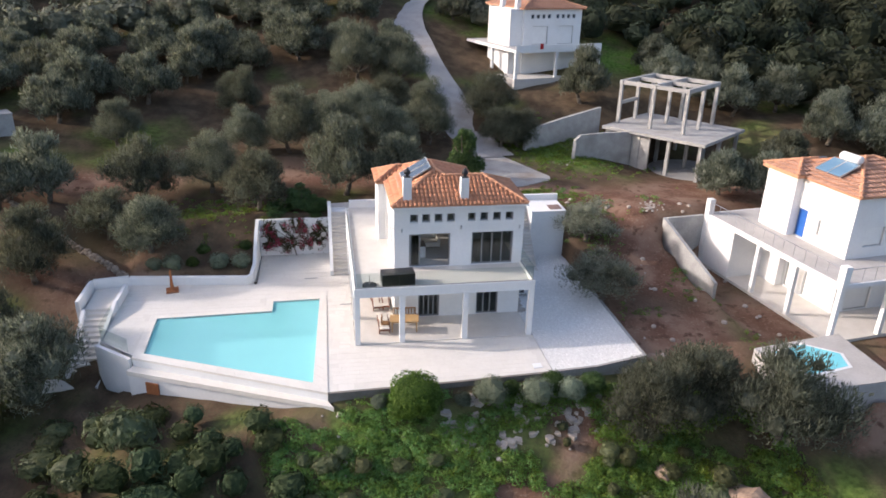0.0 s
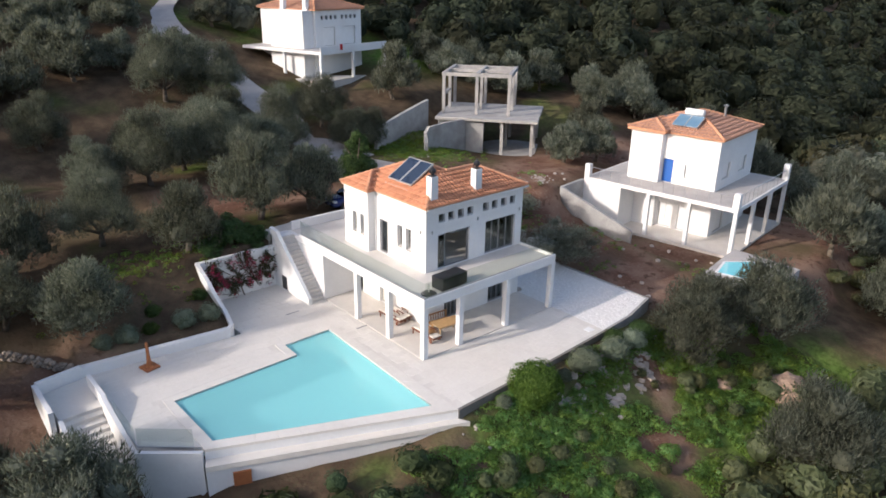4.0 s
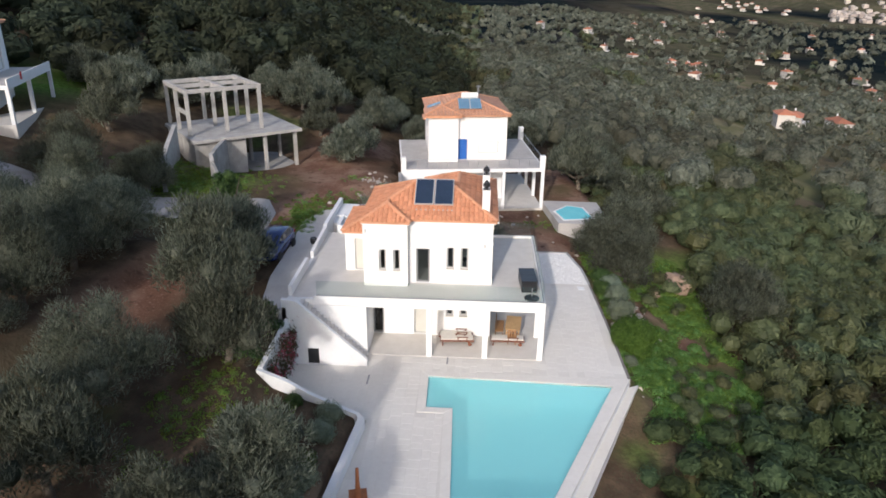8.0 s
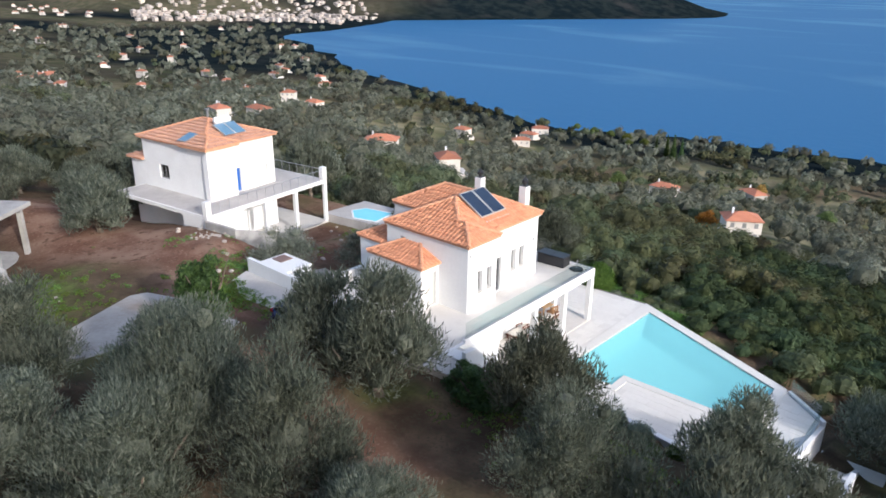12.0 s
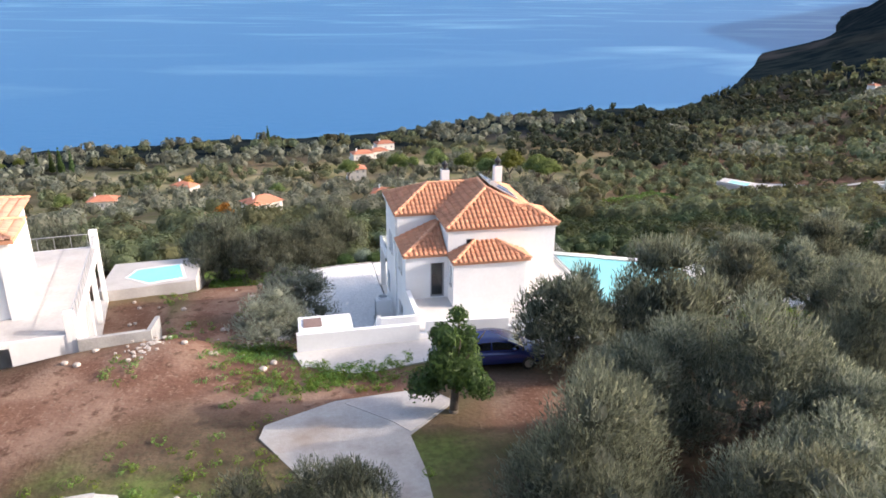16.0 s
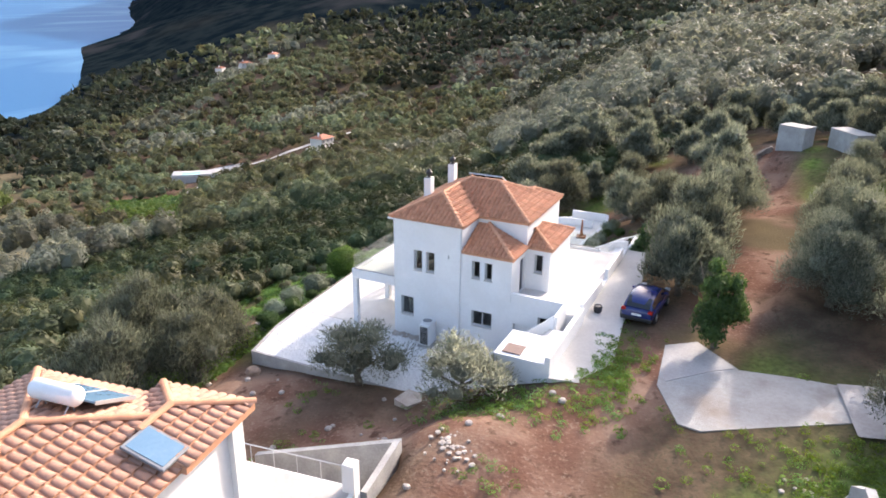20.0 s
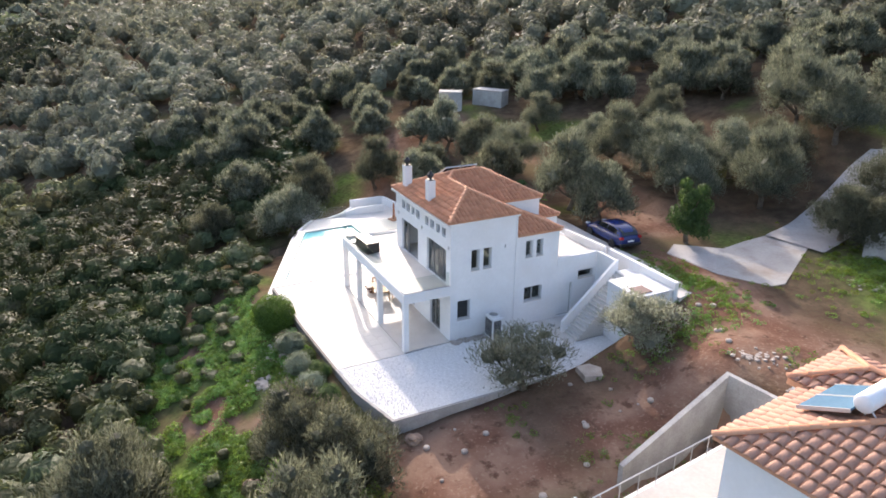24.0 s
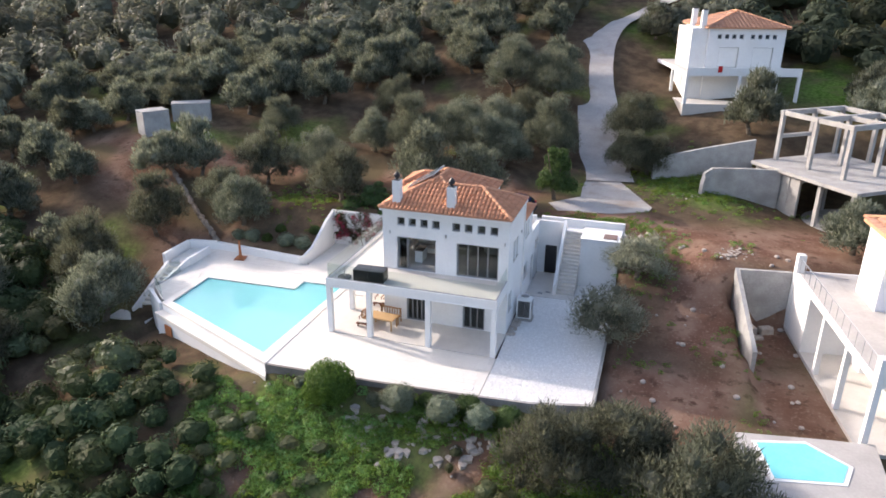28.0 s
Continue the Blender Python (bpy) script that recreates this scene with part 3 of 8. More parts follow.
soil = gmix(gnoise(0.9, 0.4, 0.65), (0.078, 0.054, 0.037), (0.135, 0.096, 0.064))
soil = gmix(gnoise(7.0, 0.52, 0.62), soil, (0.085, 0.07, 0.045))
redsoil = gmix(gnoise(0.35, 0.4, 0.62), (0.15, 0.080, 0.056), (0.25, 0.162, 0.118))
redsoil = gmix(gnoise(1.6, 0.56, 0.68), redsoil, (0.105, 0.060, 0.042))
redsoil = gmix(gnoise(6.0, 0.55, 0.8), redsoil, (0.29, 0.21, 0.155))
redsoil = gmix(gnoise(0.12, 0.52, 0.64), redsoil, (0.125, 0.098, 0.058))
grass = gmix(gnoise(3.0, 0.38, 0.62), (0.065, 0.12, 0.022), (0.145, 0.23, 0.05))
grass = gmix(gnoise(0.6, 0.5, 0.7), grass, (0.15, 0.16, 0.06))
cover = gmix(gattr("green"), soil, grass)
cover = gmix(gattr("red"), cover, redsoil)
dry = gmix(gnoise(0.08, 0.4, 0.6), (0.145, 0.145, 0.075), (0.25, 0.22, 0.14))
cover = gmix(gattr("field"), cover, dry)
# maquis cover, with the far slope's shade and bluish haze put into its colour
shaded_maquis = gmix(gnoise(0.05, 0.4, 0.62), (0.006, 0.011, 0.014), (0.017, 0.023, 0.023))
shaded_maquis = gmix(gnoise(0.009, 0.58, 0.68), shaded_maquis, (0.036, 0.036, 0.036))
cover = gmix(gattr("wood"), cover, shaded_maquis)
_link(nt, cover, gb.inputs["Base Color"])
gbump = nt.nodes.new("ShaderNodeBump")
gbump.inputs["Strength"].default_value, gbump.inputs["Distance"].default_value = 0.35, 0.1
_link(nt, gnoise(5.0, 0.2, 0.8), gbump.inputs["Height"])
_link(nt, gbump.outputs["Normal"], gb.inputs["Normal"])

gme = mesh_np("ground", np.stack([gx, gy, gz], -1).reshape(-1, 3), quads, GROUND_MAT, smooth=True)
# wood: where the shade-darkened maquis colour covers the far ground and the shore
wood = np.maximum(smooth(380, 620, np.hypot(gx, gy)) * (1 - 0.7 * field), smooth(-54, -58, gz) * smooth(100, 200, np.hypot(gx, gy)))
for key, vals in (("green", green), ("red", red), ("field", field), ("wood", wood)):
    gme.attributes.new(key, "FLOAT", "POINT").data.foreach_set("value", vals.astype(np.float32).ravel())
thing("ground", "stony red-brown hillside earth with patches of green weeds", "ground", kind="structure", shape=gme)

# the sea
SEA_MAT = bpy.data.materials.new("sea_water")
SEA_MAT.use_nodes = True
nt = SEA_MAT.node_tree
sb = nt.nodes["Principled BSDF"]
sb.inputs["Roughness"].default_value, sb.inputs["IOR"].default_value, sb.inputs["Specular IOR Level"].default_value = 0.5, 1.33, 0.06
ggeo = nt.nodes.new("ShaderNodeNewGeometry")
sw = nt.nodes.new("ShaderNodeVectorMath")
sw.operation = "MULTIPLY"
sw.inputs[1].default_value = (0.45, 1.0, 1.0)
_link(nt, ggeo.outputs["Position"], sw.inputs[0])
slick = nt.nodes.new("ShaderNodeTexNoise")
slick.inputs["Scale"].default_value, slick.inputs["Detail"].default_value = 0.0045, 7.0
slick.inputs["Distortion"].default_value = 1.2
_link(nt, sw.outputs[0], slick.inputs["Vector"])
sr = nt.nodes.new("ShaderNodeMapRange")
sr.inputs["From Min"].default_value, sr.inputs["From Max"].default_value = 0.52, 0.78
_link(nt, slick.outputs["Fac"], sr.inputs["Value"])
sm = gmix(sr.outputs[0], (0.034, 0.132, 0.275), (0.12, 0.265, 0.40))
_link(nt, sm, sb.inputs["Base Color"])
sn = nt.nodes.new("ShaderNodeTexNoise")
sn.inputs["Scale"].default_value, sn.inputs["Detail"].default_value = 0.25, 6.0
_link(nt, sw.outputs[0], sn.inputs["Vector"])
sbp = nt.nodes.new("ShaderNodeBump")
sbp.inputs["Strength"].default_value, sbp.inputs["Distance"].default_value = 0.35, 0.6
_link(nt, sn.outputs["Fac"], sbp.inputs["Height"])
_link(nt, sbp.outputs["Normal"], sb.inputs["Normal"])
sr_, sa_ = np.array([60.0, 1500, 3000, 3400, 3800, 4200, 4600, 4900]), np.radians(np.arange(180, 372, 6))
sv = [(r * math.cos(a), r * math.sin(a), SEA + 48 * float(smooth(3000, 4900, r))) for a in sa_ for r in sr_]
sf = [(8 * i + j, 8 * i + j + 1, 8 * i + j + 9, 8 * i + j + 8) for i in range(len(sa_) - 1) for j in range(7)]
thing("water", "calm blue sea with pale wind slicks", "sea", kind="structure", shape=mesh_np("water", sv, sf, SEA_MAT, smooth=True))

# ---- the villa ----
def wall_with_holes(a, b, t, z0, z1, holes=(), trim=0.0):
    """A wall from a to b (outer face, seen from its right side), t thick inwards, with openings (u0, u1, z0, z1)."""
    L = math.hypot(b[0] - a[0], b[1] - a[1])
    us = sorted({trim, L, *[h[0] for h in holes], *[h[1] for h in holes]})
    d = ((b[0] - a[0]) / L, (b[1] - a[1]) / L)
    n = (-d[1] * t, d[0] * t)
    g = Geo()
    for u0, u1 in zip(us[:-1], us[1:]):
        gaps = sorted([(h[2], h[3]) for h in holes if h[0] < u1 - 1e-6 and h[1] > u0 + 1e-6])
        z, spans = z0, []
        for lo, hi in gaps:
            if lo > z:
                spans.append((z, lo))
            z = max(z, hi)
        if z < z1:
            spans.append((z, z1))
        p = [(a[0] + d[0] * u0, a[1] + d[1] * u0), (a[0] + d[0] * u1, a[1] + d[1] * u1)]
        poly = [p[0], p[1], (p[1][0] + n[0], p[1][1] + n[1]), (p[0][0] + n[0], p[0][1] + n[1])]
        for lo, hi in spans:
            g.prism(poly, lo, hi)
    return g


def opening(parent, a, b, u0, u1, z0, z1, panes=1, depth=0.12, frame_mat=None, sill=True, shut=None, name="window", bars=0, label=""):
    """A window or glazed door set into a wall from a to b: frame, panes, sill."""
    L = math.hypot(b[0] - a[0], b[1] - a[1])
    d = ((b[0] - a[0]) / L, (b[1] - a[1]) / L)
    m = Matrix(((d[0], -d[1], 0, a[0] + d[0] * u0 - d[1] * depth), (d[1], d[0], 0, a[1] + d[1] * u0 + d[0] * depth), (0, 0, 1, z0), (0, 0, 0, 1)))
    w, h = u1 - u0, z1 - z0
    fm = frame_mat or ALU_PALE
    e = 0.055
    g = Geo()
    g.box(0, 0, 0, w, 0.07, e).box(0, 0, h - e, w, 0.07, h).box(0, 0, e, e, 0.07, h - e).box(w - e, 0, e, w, 0.07, h - e)
    win = part(name, g, fm, parent, label, m)
    pw = (w - 2 * e) / panes
    for i in range(panes):
        x0, x1 = e + pw * i, e + pw * (i + 1)
        y = 0.03 + 0.02 * (i % 2)
        if shut is not None:
            part("leaf", Geo().bev(x0 + 0.005, y, e, x1 - 0.005, y + 0.035, h - e, 0.008), shut, win)
            continue
        s = 0.04
        sg = Geo().box(x0, y, e, x1, y + 0.03, e + s).box(x0, y, h - e - s, x1, y + 0.03, h - e).box(x0, y, e + s, x0 + s, y + 0.03, h - e - s).box(x1 - s, y, e + s, x1, y + 0.03, h - e - s)
        part("sash", sg, fm, win)
        pane = part("pane", Geo().box(x0 + s, y + 0.012, e + s, x1 - s, y + 0.018, h - e - s), GLASS, win)
        pane.visible_shadow = False
    if sill:
        part("sill", Geo().bev(-0.04, -depth - 0.05, -0.035, w + 0.04, 0.0, 0.002, 0.008), FLOOR_STONE, win, "pale stone sill")
    return win


villa = thing("house", "white two-storey villa with terracotta hip roof and arcaded porch", "house")
T = 0.25
Z0, ZT, ZE, ZA = 0.0, 3.361, 7.22, 5.86


def house_wall(a, b, z0, z1, holes=(), label="", trim=T):
    """One wall of the villa with its openings; holes: (u0, u1, z0, z1, options)."""
    w = part("wall", wall_with_holes(a, b, T, z0, z1, [h[:4] for h in holes], trim), PLASTER, villa, label)
    for h in holes:
        if len(h) > 4:
            opening(villa, a, b, *h[:4], **h[4])
    return w


SLIM = dict(panes=1)
# front, upper storey: two wide sliding doors and eight small square lights
small = [(u, u + 0.48, 6.20, 6.72, dict(panes=1, depth=0.16, sill=False, frame_mat=ALU)) for u in (0.92, 1.63, 2.36, 3.09, 4.34, 5.08, 5.85, 6.60)]
house_wall((2.5, 2.9), (10.25, 2.9), ZT, ZE, [(0.88, 3.33, ZT + 0.05, 5.50), (4.62, 7.15, ZT + 0.05, 5.50, dict(panes=4, frame_mat=ALU, sill=False, name="sliding_door", label="closed four-leaf glazed sliding door"))] + small)
# the left-hand sliding door stands open: frame and stacked leaves
sl = part("sliding_door", Geo().box(3.38, 3.02, 3.41, 3.45, 3.12, 5.5).box(5.76, 3.02, 3.41, 5.83, 3.12, 5.5).box(3.45, 3.02, 5.43, 5.76, 3.12, 5.5).box(3.45, 3.02, 3.41, 5.76, 3.12, 3.43), ALU, villa, "open sliding door with its leaves pushed aside")
for k in range(3):
    x0 = 3.47 + k * 0.03
    y0 = 3.03 + k * 0.035
    part("sash", Geo().box(x0, y0, 3.43, x0 + 0.05, y0 + 0.03, 5.43).box(x0 + 0.5, y0, 3.43, x0 + 0.55, y0 + 0.03, 5.43).box(x0 + 0.05, y0, 3.43, x0 + 0.5, y0 + 0.03, 3.48).box(x0 + 0.05, y0, 5.38, x0 + 0.5, y0 + 0.03, 5.43), ALU, sl)
    part("pane", Geo().box(x0 + 0.05, y0 + 0.012, 3.48, x0 + 0.5, y0 + 0.018, 5.38), GLASS, sl).visible_shadow = False
# right side, upper
slot = dict(panes=1, depth=0.14)
house_wall((10.25, 2.9), (10.25, 7.2), ZT, ZE, [(1.30, 1.83, 4.22, 5.48, slot), (2.08, 2.62, 4.22, 5.48, slot)])
house_wall((10.25, 7.2), (7.95, 7.2), ZT, ZE)
house_wall((7.95, 7.2), (7.95, 10.15), ZT, ZE, trim=0.0)
house_wall((7.95, 10.15), (1.95, 10.15), ZT, ZE, [(1.00, 1.48, 6.28, 6.66, dict(panes=1, depth=0.1, sill=False, frame_mat=ALU))])
house_wall((1.95, 10.15), (1.95, 7.65), ZT, ZE, [(0.87, 1.28, 4.34, 5.62, slot), (1.68, 2.08, 4.34, 5.62, slot)])
house_wall((1.95, 7.65), (2.5, 7.65), ZT, ZE)
house_wall((2.5, 7.65), (2.5, 2.9), ZT, ZE, [(0.42, 1.20, ZT + 0.05, 5.52, dict(panes=1, frame_mat=ALU, sill=False, name="door", label="dark glazed terrace door")), (2.15, 2.60, 4.30, 5.62, slot), (2.95, 3.40, 4.30, 5.62, slot)], trim=0.0)
# lower annexes at the back
house_wall((10.25, 7.2), (10.25, 10.15), ZT, ZA, [(0.62, 1.10, 4.40, 5.45, slot), (1.37, 1.83, 4.40, 5.45, slot)], trim=0.0)
house_wall((10.25, 10.15), (7.95, 10.15), ZT, ZA, [(1.36, 2.12, ZT + 0.05, 5.42, dict(panes=1, frame_mat=ALU, sill=False, name="door", label="dark glazed entrance door"))])
house_wall((7.95, 10.15), (7.95, 11.55), ZT, ZA, [(0.48, 1.0, 4.40, 5.53, slot)], trim=0.0)
house_wall((7.95, 11.55), (4.0, 11.55), ZT, ZA)
house_wall((4.0, 11.55), (4.0, 10.15), ZT, ZA, [(0.55, 1.25, ZT + 0.05, 5.42, dict(panes=1, frame_mat=ALU_PALE, sill=False, shut=BEIGE_DOOR, name="door", label="pale beige closed door"))])
# lower storey
house_wall((2.5, 2.9), (10.25, 2.9), Z0, 3.02, [(1.45, 2.75, 0.03, 2.1, dict(panes=4, frame_mat=ALU, sill=False, name="sliding_door", label="dark glazed patio door")), (5.05, 6.42, 0.03, 2.1, dict(panes=3, frame_mat=ALU, sill=False, name="sliding_door", label="dark glazed patio door"))])
house_wall((10.25, 2.9), (10.25, 14.1), Z0, 3.02, [(0.45, 1.28, 1.27, 2.48, dict(panes=1)), (4.95, 6.2, 1.53, 2.48, dict(panes=2)), (7.45, 8.45, 0.03, 2.2, dict(panes=1, shut=WHITE_PAINT, sill=False, name="door", label="plain white service door")), (8.85, 10.0, 2.35, 2.88, dict(panes=1))])
house_wall((2.5, 9.9), (2.5, 2.9), Z0, 3.02, [(0.12, 0.75, 0.03, 2.15, dict(panes=1, frame_mat=ALU, sill=False, name="door", label="dark glazed door")), (2.55, 3.45, 0.03, 2.1, dict(panes=1, shut=BEIGE_DOOR, depth=0.2, sill=False, name="door", label="pale beige closed door")), (4.4, 4.85, 1.3, 1.8, slot), (5.2, 5.65, 1.3, 1.8, slot)], trim=0.0)
house_wall((10.25, 14.1), (0.0, 14.1), -0.2, 3.018)
house_wall((-0.01, 14.1), (-1.25, 14.1), -0.2, 3.4, trim=0.0)
house_wall((0.0, 9.75), (2.5, 9.75), Z0, 3.02, trim=0.0)
part("ceiling", Geo().box(2.76, 3.16, 6.95, 7.7, 9.9, 7.05).box(7.7, 3.16, 6.95, 9.99, 6.94, 7.05), PLASTER, villa)
part("partition", Geo().box(2.76, 8.9, 3.41, 7.7, 9.0, 6.94), PLASTER, villa)

# terrace slab round the upper storey
slab = Geo()
slab.prism([(0, 0), (10.3, 0), (10.3, 2.9), (10.25, 2.9), (10.25, 14.1), (0, 14.1)], 3.02, 3.36)
part("terrace_slab", slab, PLASTER, villa, "white rendered terrace slab on slim posts")
part("terrace_floor", Geo().prism([(0.22, 0.22), (10.1, 0.22), (10.1, 2.88), (10.2, 2.92), (10.2, 13.9), (0.22, 13.9)], 3.362, 3.39), FLOOR_STONE, villa, "pale grey tiled terrace floor")
part("terrace_curb", Geo().box(0, 0, 3.36, 10.3, 0.2, 3.53).box(0, 0.2, 3.36, 0.2, 12.6, 3.53).box(10.12, 0.2, 3.36, 10.3, 2.9, 3.53), PLASTER, villa)
part("fascia", Geo().box(-0.02, -0.02, 2.98, 10.32, 0.26, 3.03).box(-0.02, 0.26, 2.98, 0.26, 9.7, 3.03).box(10.04, 0.26, 2.98, 10.32, 2.88, 3.03), PLASTER, villa)
for x, y in ((0.0, 0.0), (2.52, 0.0), (6.15, 0.0), (10.0, 0.0), (0.0, 3.05), (0.0, 6.15)):
    part("post", Geo().bev(x, y, 0.0, x + 0.3, y + 0.3, 2.98, 0.012), PLASTER, villa)
part("porch_floor", Geo().prism([(0.02, 0.02), (10.28, 0.02), (10.28, 2.9), (2.5, 2.9), (2.5, 9.74), (0.02, 9.74)], -0.05, 0.035), FLOOR_STONE, villa, "polished pale stone porch floor")
part("interior_floor", Geo().box(2.76, 3.16, -0.05, 9.99, 9.7, 0.03), FLOOR_STONE, villa)
part("lower_partition", Geo().box(2.76, 6.5, 0.03, 9.99, 6.6, 3.01), PLASTER, villa)

# glass balustrade on the curb
rail = part("balustrade", Geo().box(0.06, 0.07, 3.53, 10.24, 0.12, 3.57).box(0.07, 0.12, 3.53, 0.12, 12.5, 3.57).box(10.18, 0.12, 3.53, 10.23, 2.85, 3.57), ALU, villa, "frameless glass balustrade in a steel channel")
for i in range(8):
    x0 = 0.1 + i * 1.265
    part("pane", Geo().box(x0 + 0.01, 0.088, 3.57, x0 + 1.255, 0.1, 4.42), RAIL_GLASS, rail).visible_shadow = False
for i in range(10):
    y0 = 0.15 + i * 1.235
    part("pane", Geo().box(0.088, y0 + 0.01, 3.57, 0.1, y0 + 1.225, 4.42), RAIL_GLASS, rail).visible_shadow = False
for i in range(2):
    y0 = 0.15 + i * 1.35
    part("pane", Geo().box(10.2, y0 + 0.01, 3.57, 10.212, y0 + 1.33, 4.42), RAIL_GLASS, rail).visible_shadow = False

# back parapet with its gap, and the walls beside the drive
part("parapet", Geo().box(0.3, 13.9, 3.36, 4.4, 14.1, 3.95), PLASTER, villa)
part("parapet", Geo().prism([(5.7, 13.9), (9.9, 13.9), (9.9, 14.1), (5.7, 14.1)], 3.36, [3.8, 4.0, 4.0, 3.8]), PLASTER, villa)
part("parapet", Geo().prism([(10.0, 10.17), (10.25, 10.17), (10.25, 13.1), (10.0, 13.1)], 3.36, [3.95, 3.95, 3.95, 3.95]), PLASTER, villa)

# right-hand outside stairs up to the back, with the store beside them
back = part("retaining_wall", Geo().box(10.25, 14.0, -0.2, 16.1, 14.25, 3.95), PLASTER, villa, "white retaining wall above the side yard")
store = part("store", Geo().box(13.4, 11.5, -0.3, 15.95, 14.0, 3.42), PLASTER, villa, "white flat-roofed store")
part("roof_slab", Geo().bev(13.36, 11.46, 3.42, 16.0, 14.0, 3.52, 0.015), PLASTER, store)
part("hatch", Geo().bev(14.85, 11.8, 3.52, 15.75, 12.7, 3.58, 0.01), mat("brown_steel_hatch", (0.23, 0.15, 0.12), (0.19, 0.12, 0.1), 3.0, 0.6), store, "brown steel roof hatch")
steps = part("stair", Geo().box(12.2, 13.2, -0.2, 13.4, 14.0, 3.36), PLASTER, villa, "pale stone outside stair between white walls")
n_step = 18
for i in range(n_step):
    y0 = 9.6 + i * 0.2
    h = 3.36 * (i + 1) / n_step
    part("step", Geo().box(12.2, y0, -0.1, 13.39, y0 + 0.2, h - 0.03).bev(12.2, y0 - 0.02, h - 0.03, 13.39, y0 + 0.205, h, 0.006), FLOOR_STONE, steps)
part("stair_wall", Geo().prism([(12.0, 9.4), (12.19, 9.4), (12.19, 13.2), (12.0, 13.2)], -0.1, [0.75, 0.75, 4.1, 4.1]), PLASTER, villa)
part("side_wall", wall_with_holes((10.26, 13.1), (12.0, 13.1), 0.2, 0, 3.95, [(0.5, 1.35, 0.0, 2.15)]), PLASTER, villa)
# black sheet behind the opening, in place of the shade inside
part("doorway_dark_panel", Geo().box(10.74, 13.26, 0, 11.62, 13.3, 2.16), BLACK, villa, "black panel standing for the dark inside of the doorway")

# left-hand outside stairs
lstep = part("stair", Geo().box(-1.0, 13.3, -0.2, -0.02, 14.09, 3.36), PLASTER, villa, "pale stone outside stair beside a white sloping wall")
for i in range(n_step):
    y0 = 9.8 + i * 0.195
    h = 3.36 * (i + 1) / n_step
    part("step", Geo().box(-1.0, y0, -0.1, -0.02, y0 + 0.195, h - 0.03).bev(-1.0, y0 - 0.02, h - 0.03, -0.02, y0 + 0.2, h, 0.006), FLOOR_STONE, lstep)
part("stair_wall", Geo().prism([(-1.25, 9.6), (-1.01, 9.6), (-1.01, 13.3), (-1.25, 13.3)], -0.2, [0.4, 0.4, 3.8, 3.8]).prism([(-1.25, 13.3), (-1.01, 13.3), (-1.01, 14.09), (-1.25, 14.09)], -0.2, [3.8, 3.8, 3.9, 3.9]), PLASTER, villa)
part("stair_wall", Geo().box(-0.015, 9.76, -0.1, 0.2, 14.09, 3.0), PLASTER, villa)
part("hatch", Geo().box(-1.27, 12.2, 0.1, -1.25, 12.8, 1.0), BLACK, villa, "small dark meter door")

# ---- hip roofs with barrel tiles ----
ROOF_S = 0.48
MAIN = [
    dict(box=(2.35, 2.70, 10.37, 7.28), sides="wesn", z=7.27),
    dict(box=(2.35, 2.70, 8.06, 10.27), sides="wesn", z=7.27),
    dict(box=(1.80, 7.50, 8.06, 10.27), sides="wesn", z=7.27),
]
ANNEX_A = [dict(box=(7.98, 7.22, 10.37, 10.27), sides="en", z=5.9)]
ANNEX_B = [dict(box=(3.82, 10.15, 8.02, 11.68), sides="wen", z=5.9)]


def hip(r, x, y, s):
    x0, y0, x1, y1 = r["box"]
    d = {"w": x - x0, "e": x1 - x, "s": y - y0, "n": y1 - y}
    h = np.min([d[k] for k in r["sides"]], axis=0)
    inside = (x >= x0 - 1e-6) & (x <= x1 + 1e-6) & (y >= y0 - 1e-6) & (y <= y1 + 1e-6)
    return np.where(inside, r["z"] + s * h, -99.0)


def tile_shape(w=0.25, l=0.42, rise=0.075, n=5):
    """One barrel tile: a tapering half round, wider at its lower end, with a rim."""
    g = Geo()
    v, f = [], []
    for y, k, up in ((0.0, 1.0, 0.028), (l, 0.82, 0.0)):
        for inner in (0, 1):
            for i in range(n + 1):
                a = math.pi * i / n
                q = rise * k - (0.016 if inner else 0)
                v.append((-math.cos(a) * (w / 2 * 0.96 * k - (0.012 if inner else 0)), y, math.sin(a) * q + up))
    m = n + 1
    for i in range(n):
        f.append((i, i + 1, 2 * m + i + 1, 2 * m + i))
        f.append((i, m + i, m + i + 1, i + 1))
    return g.add(v, f)


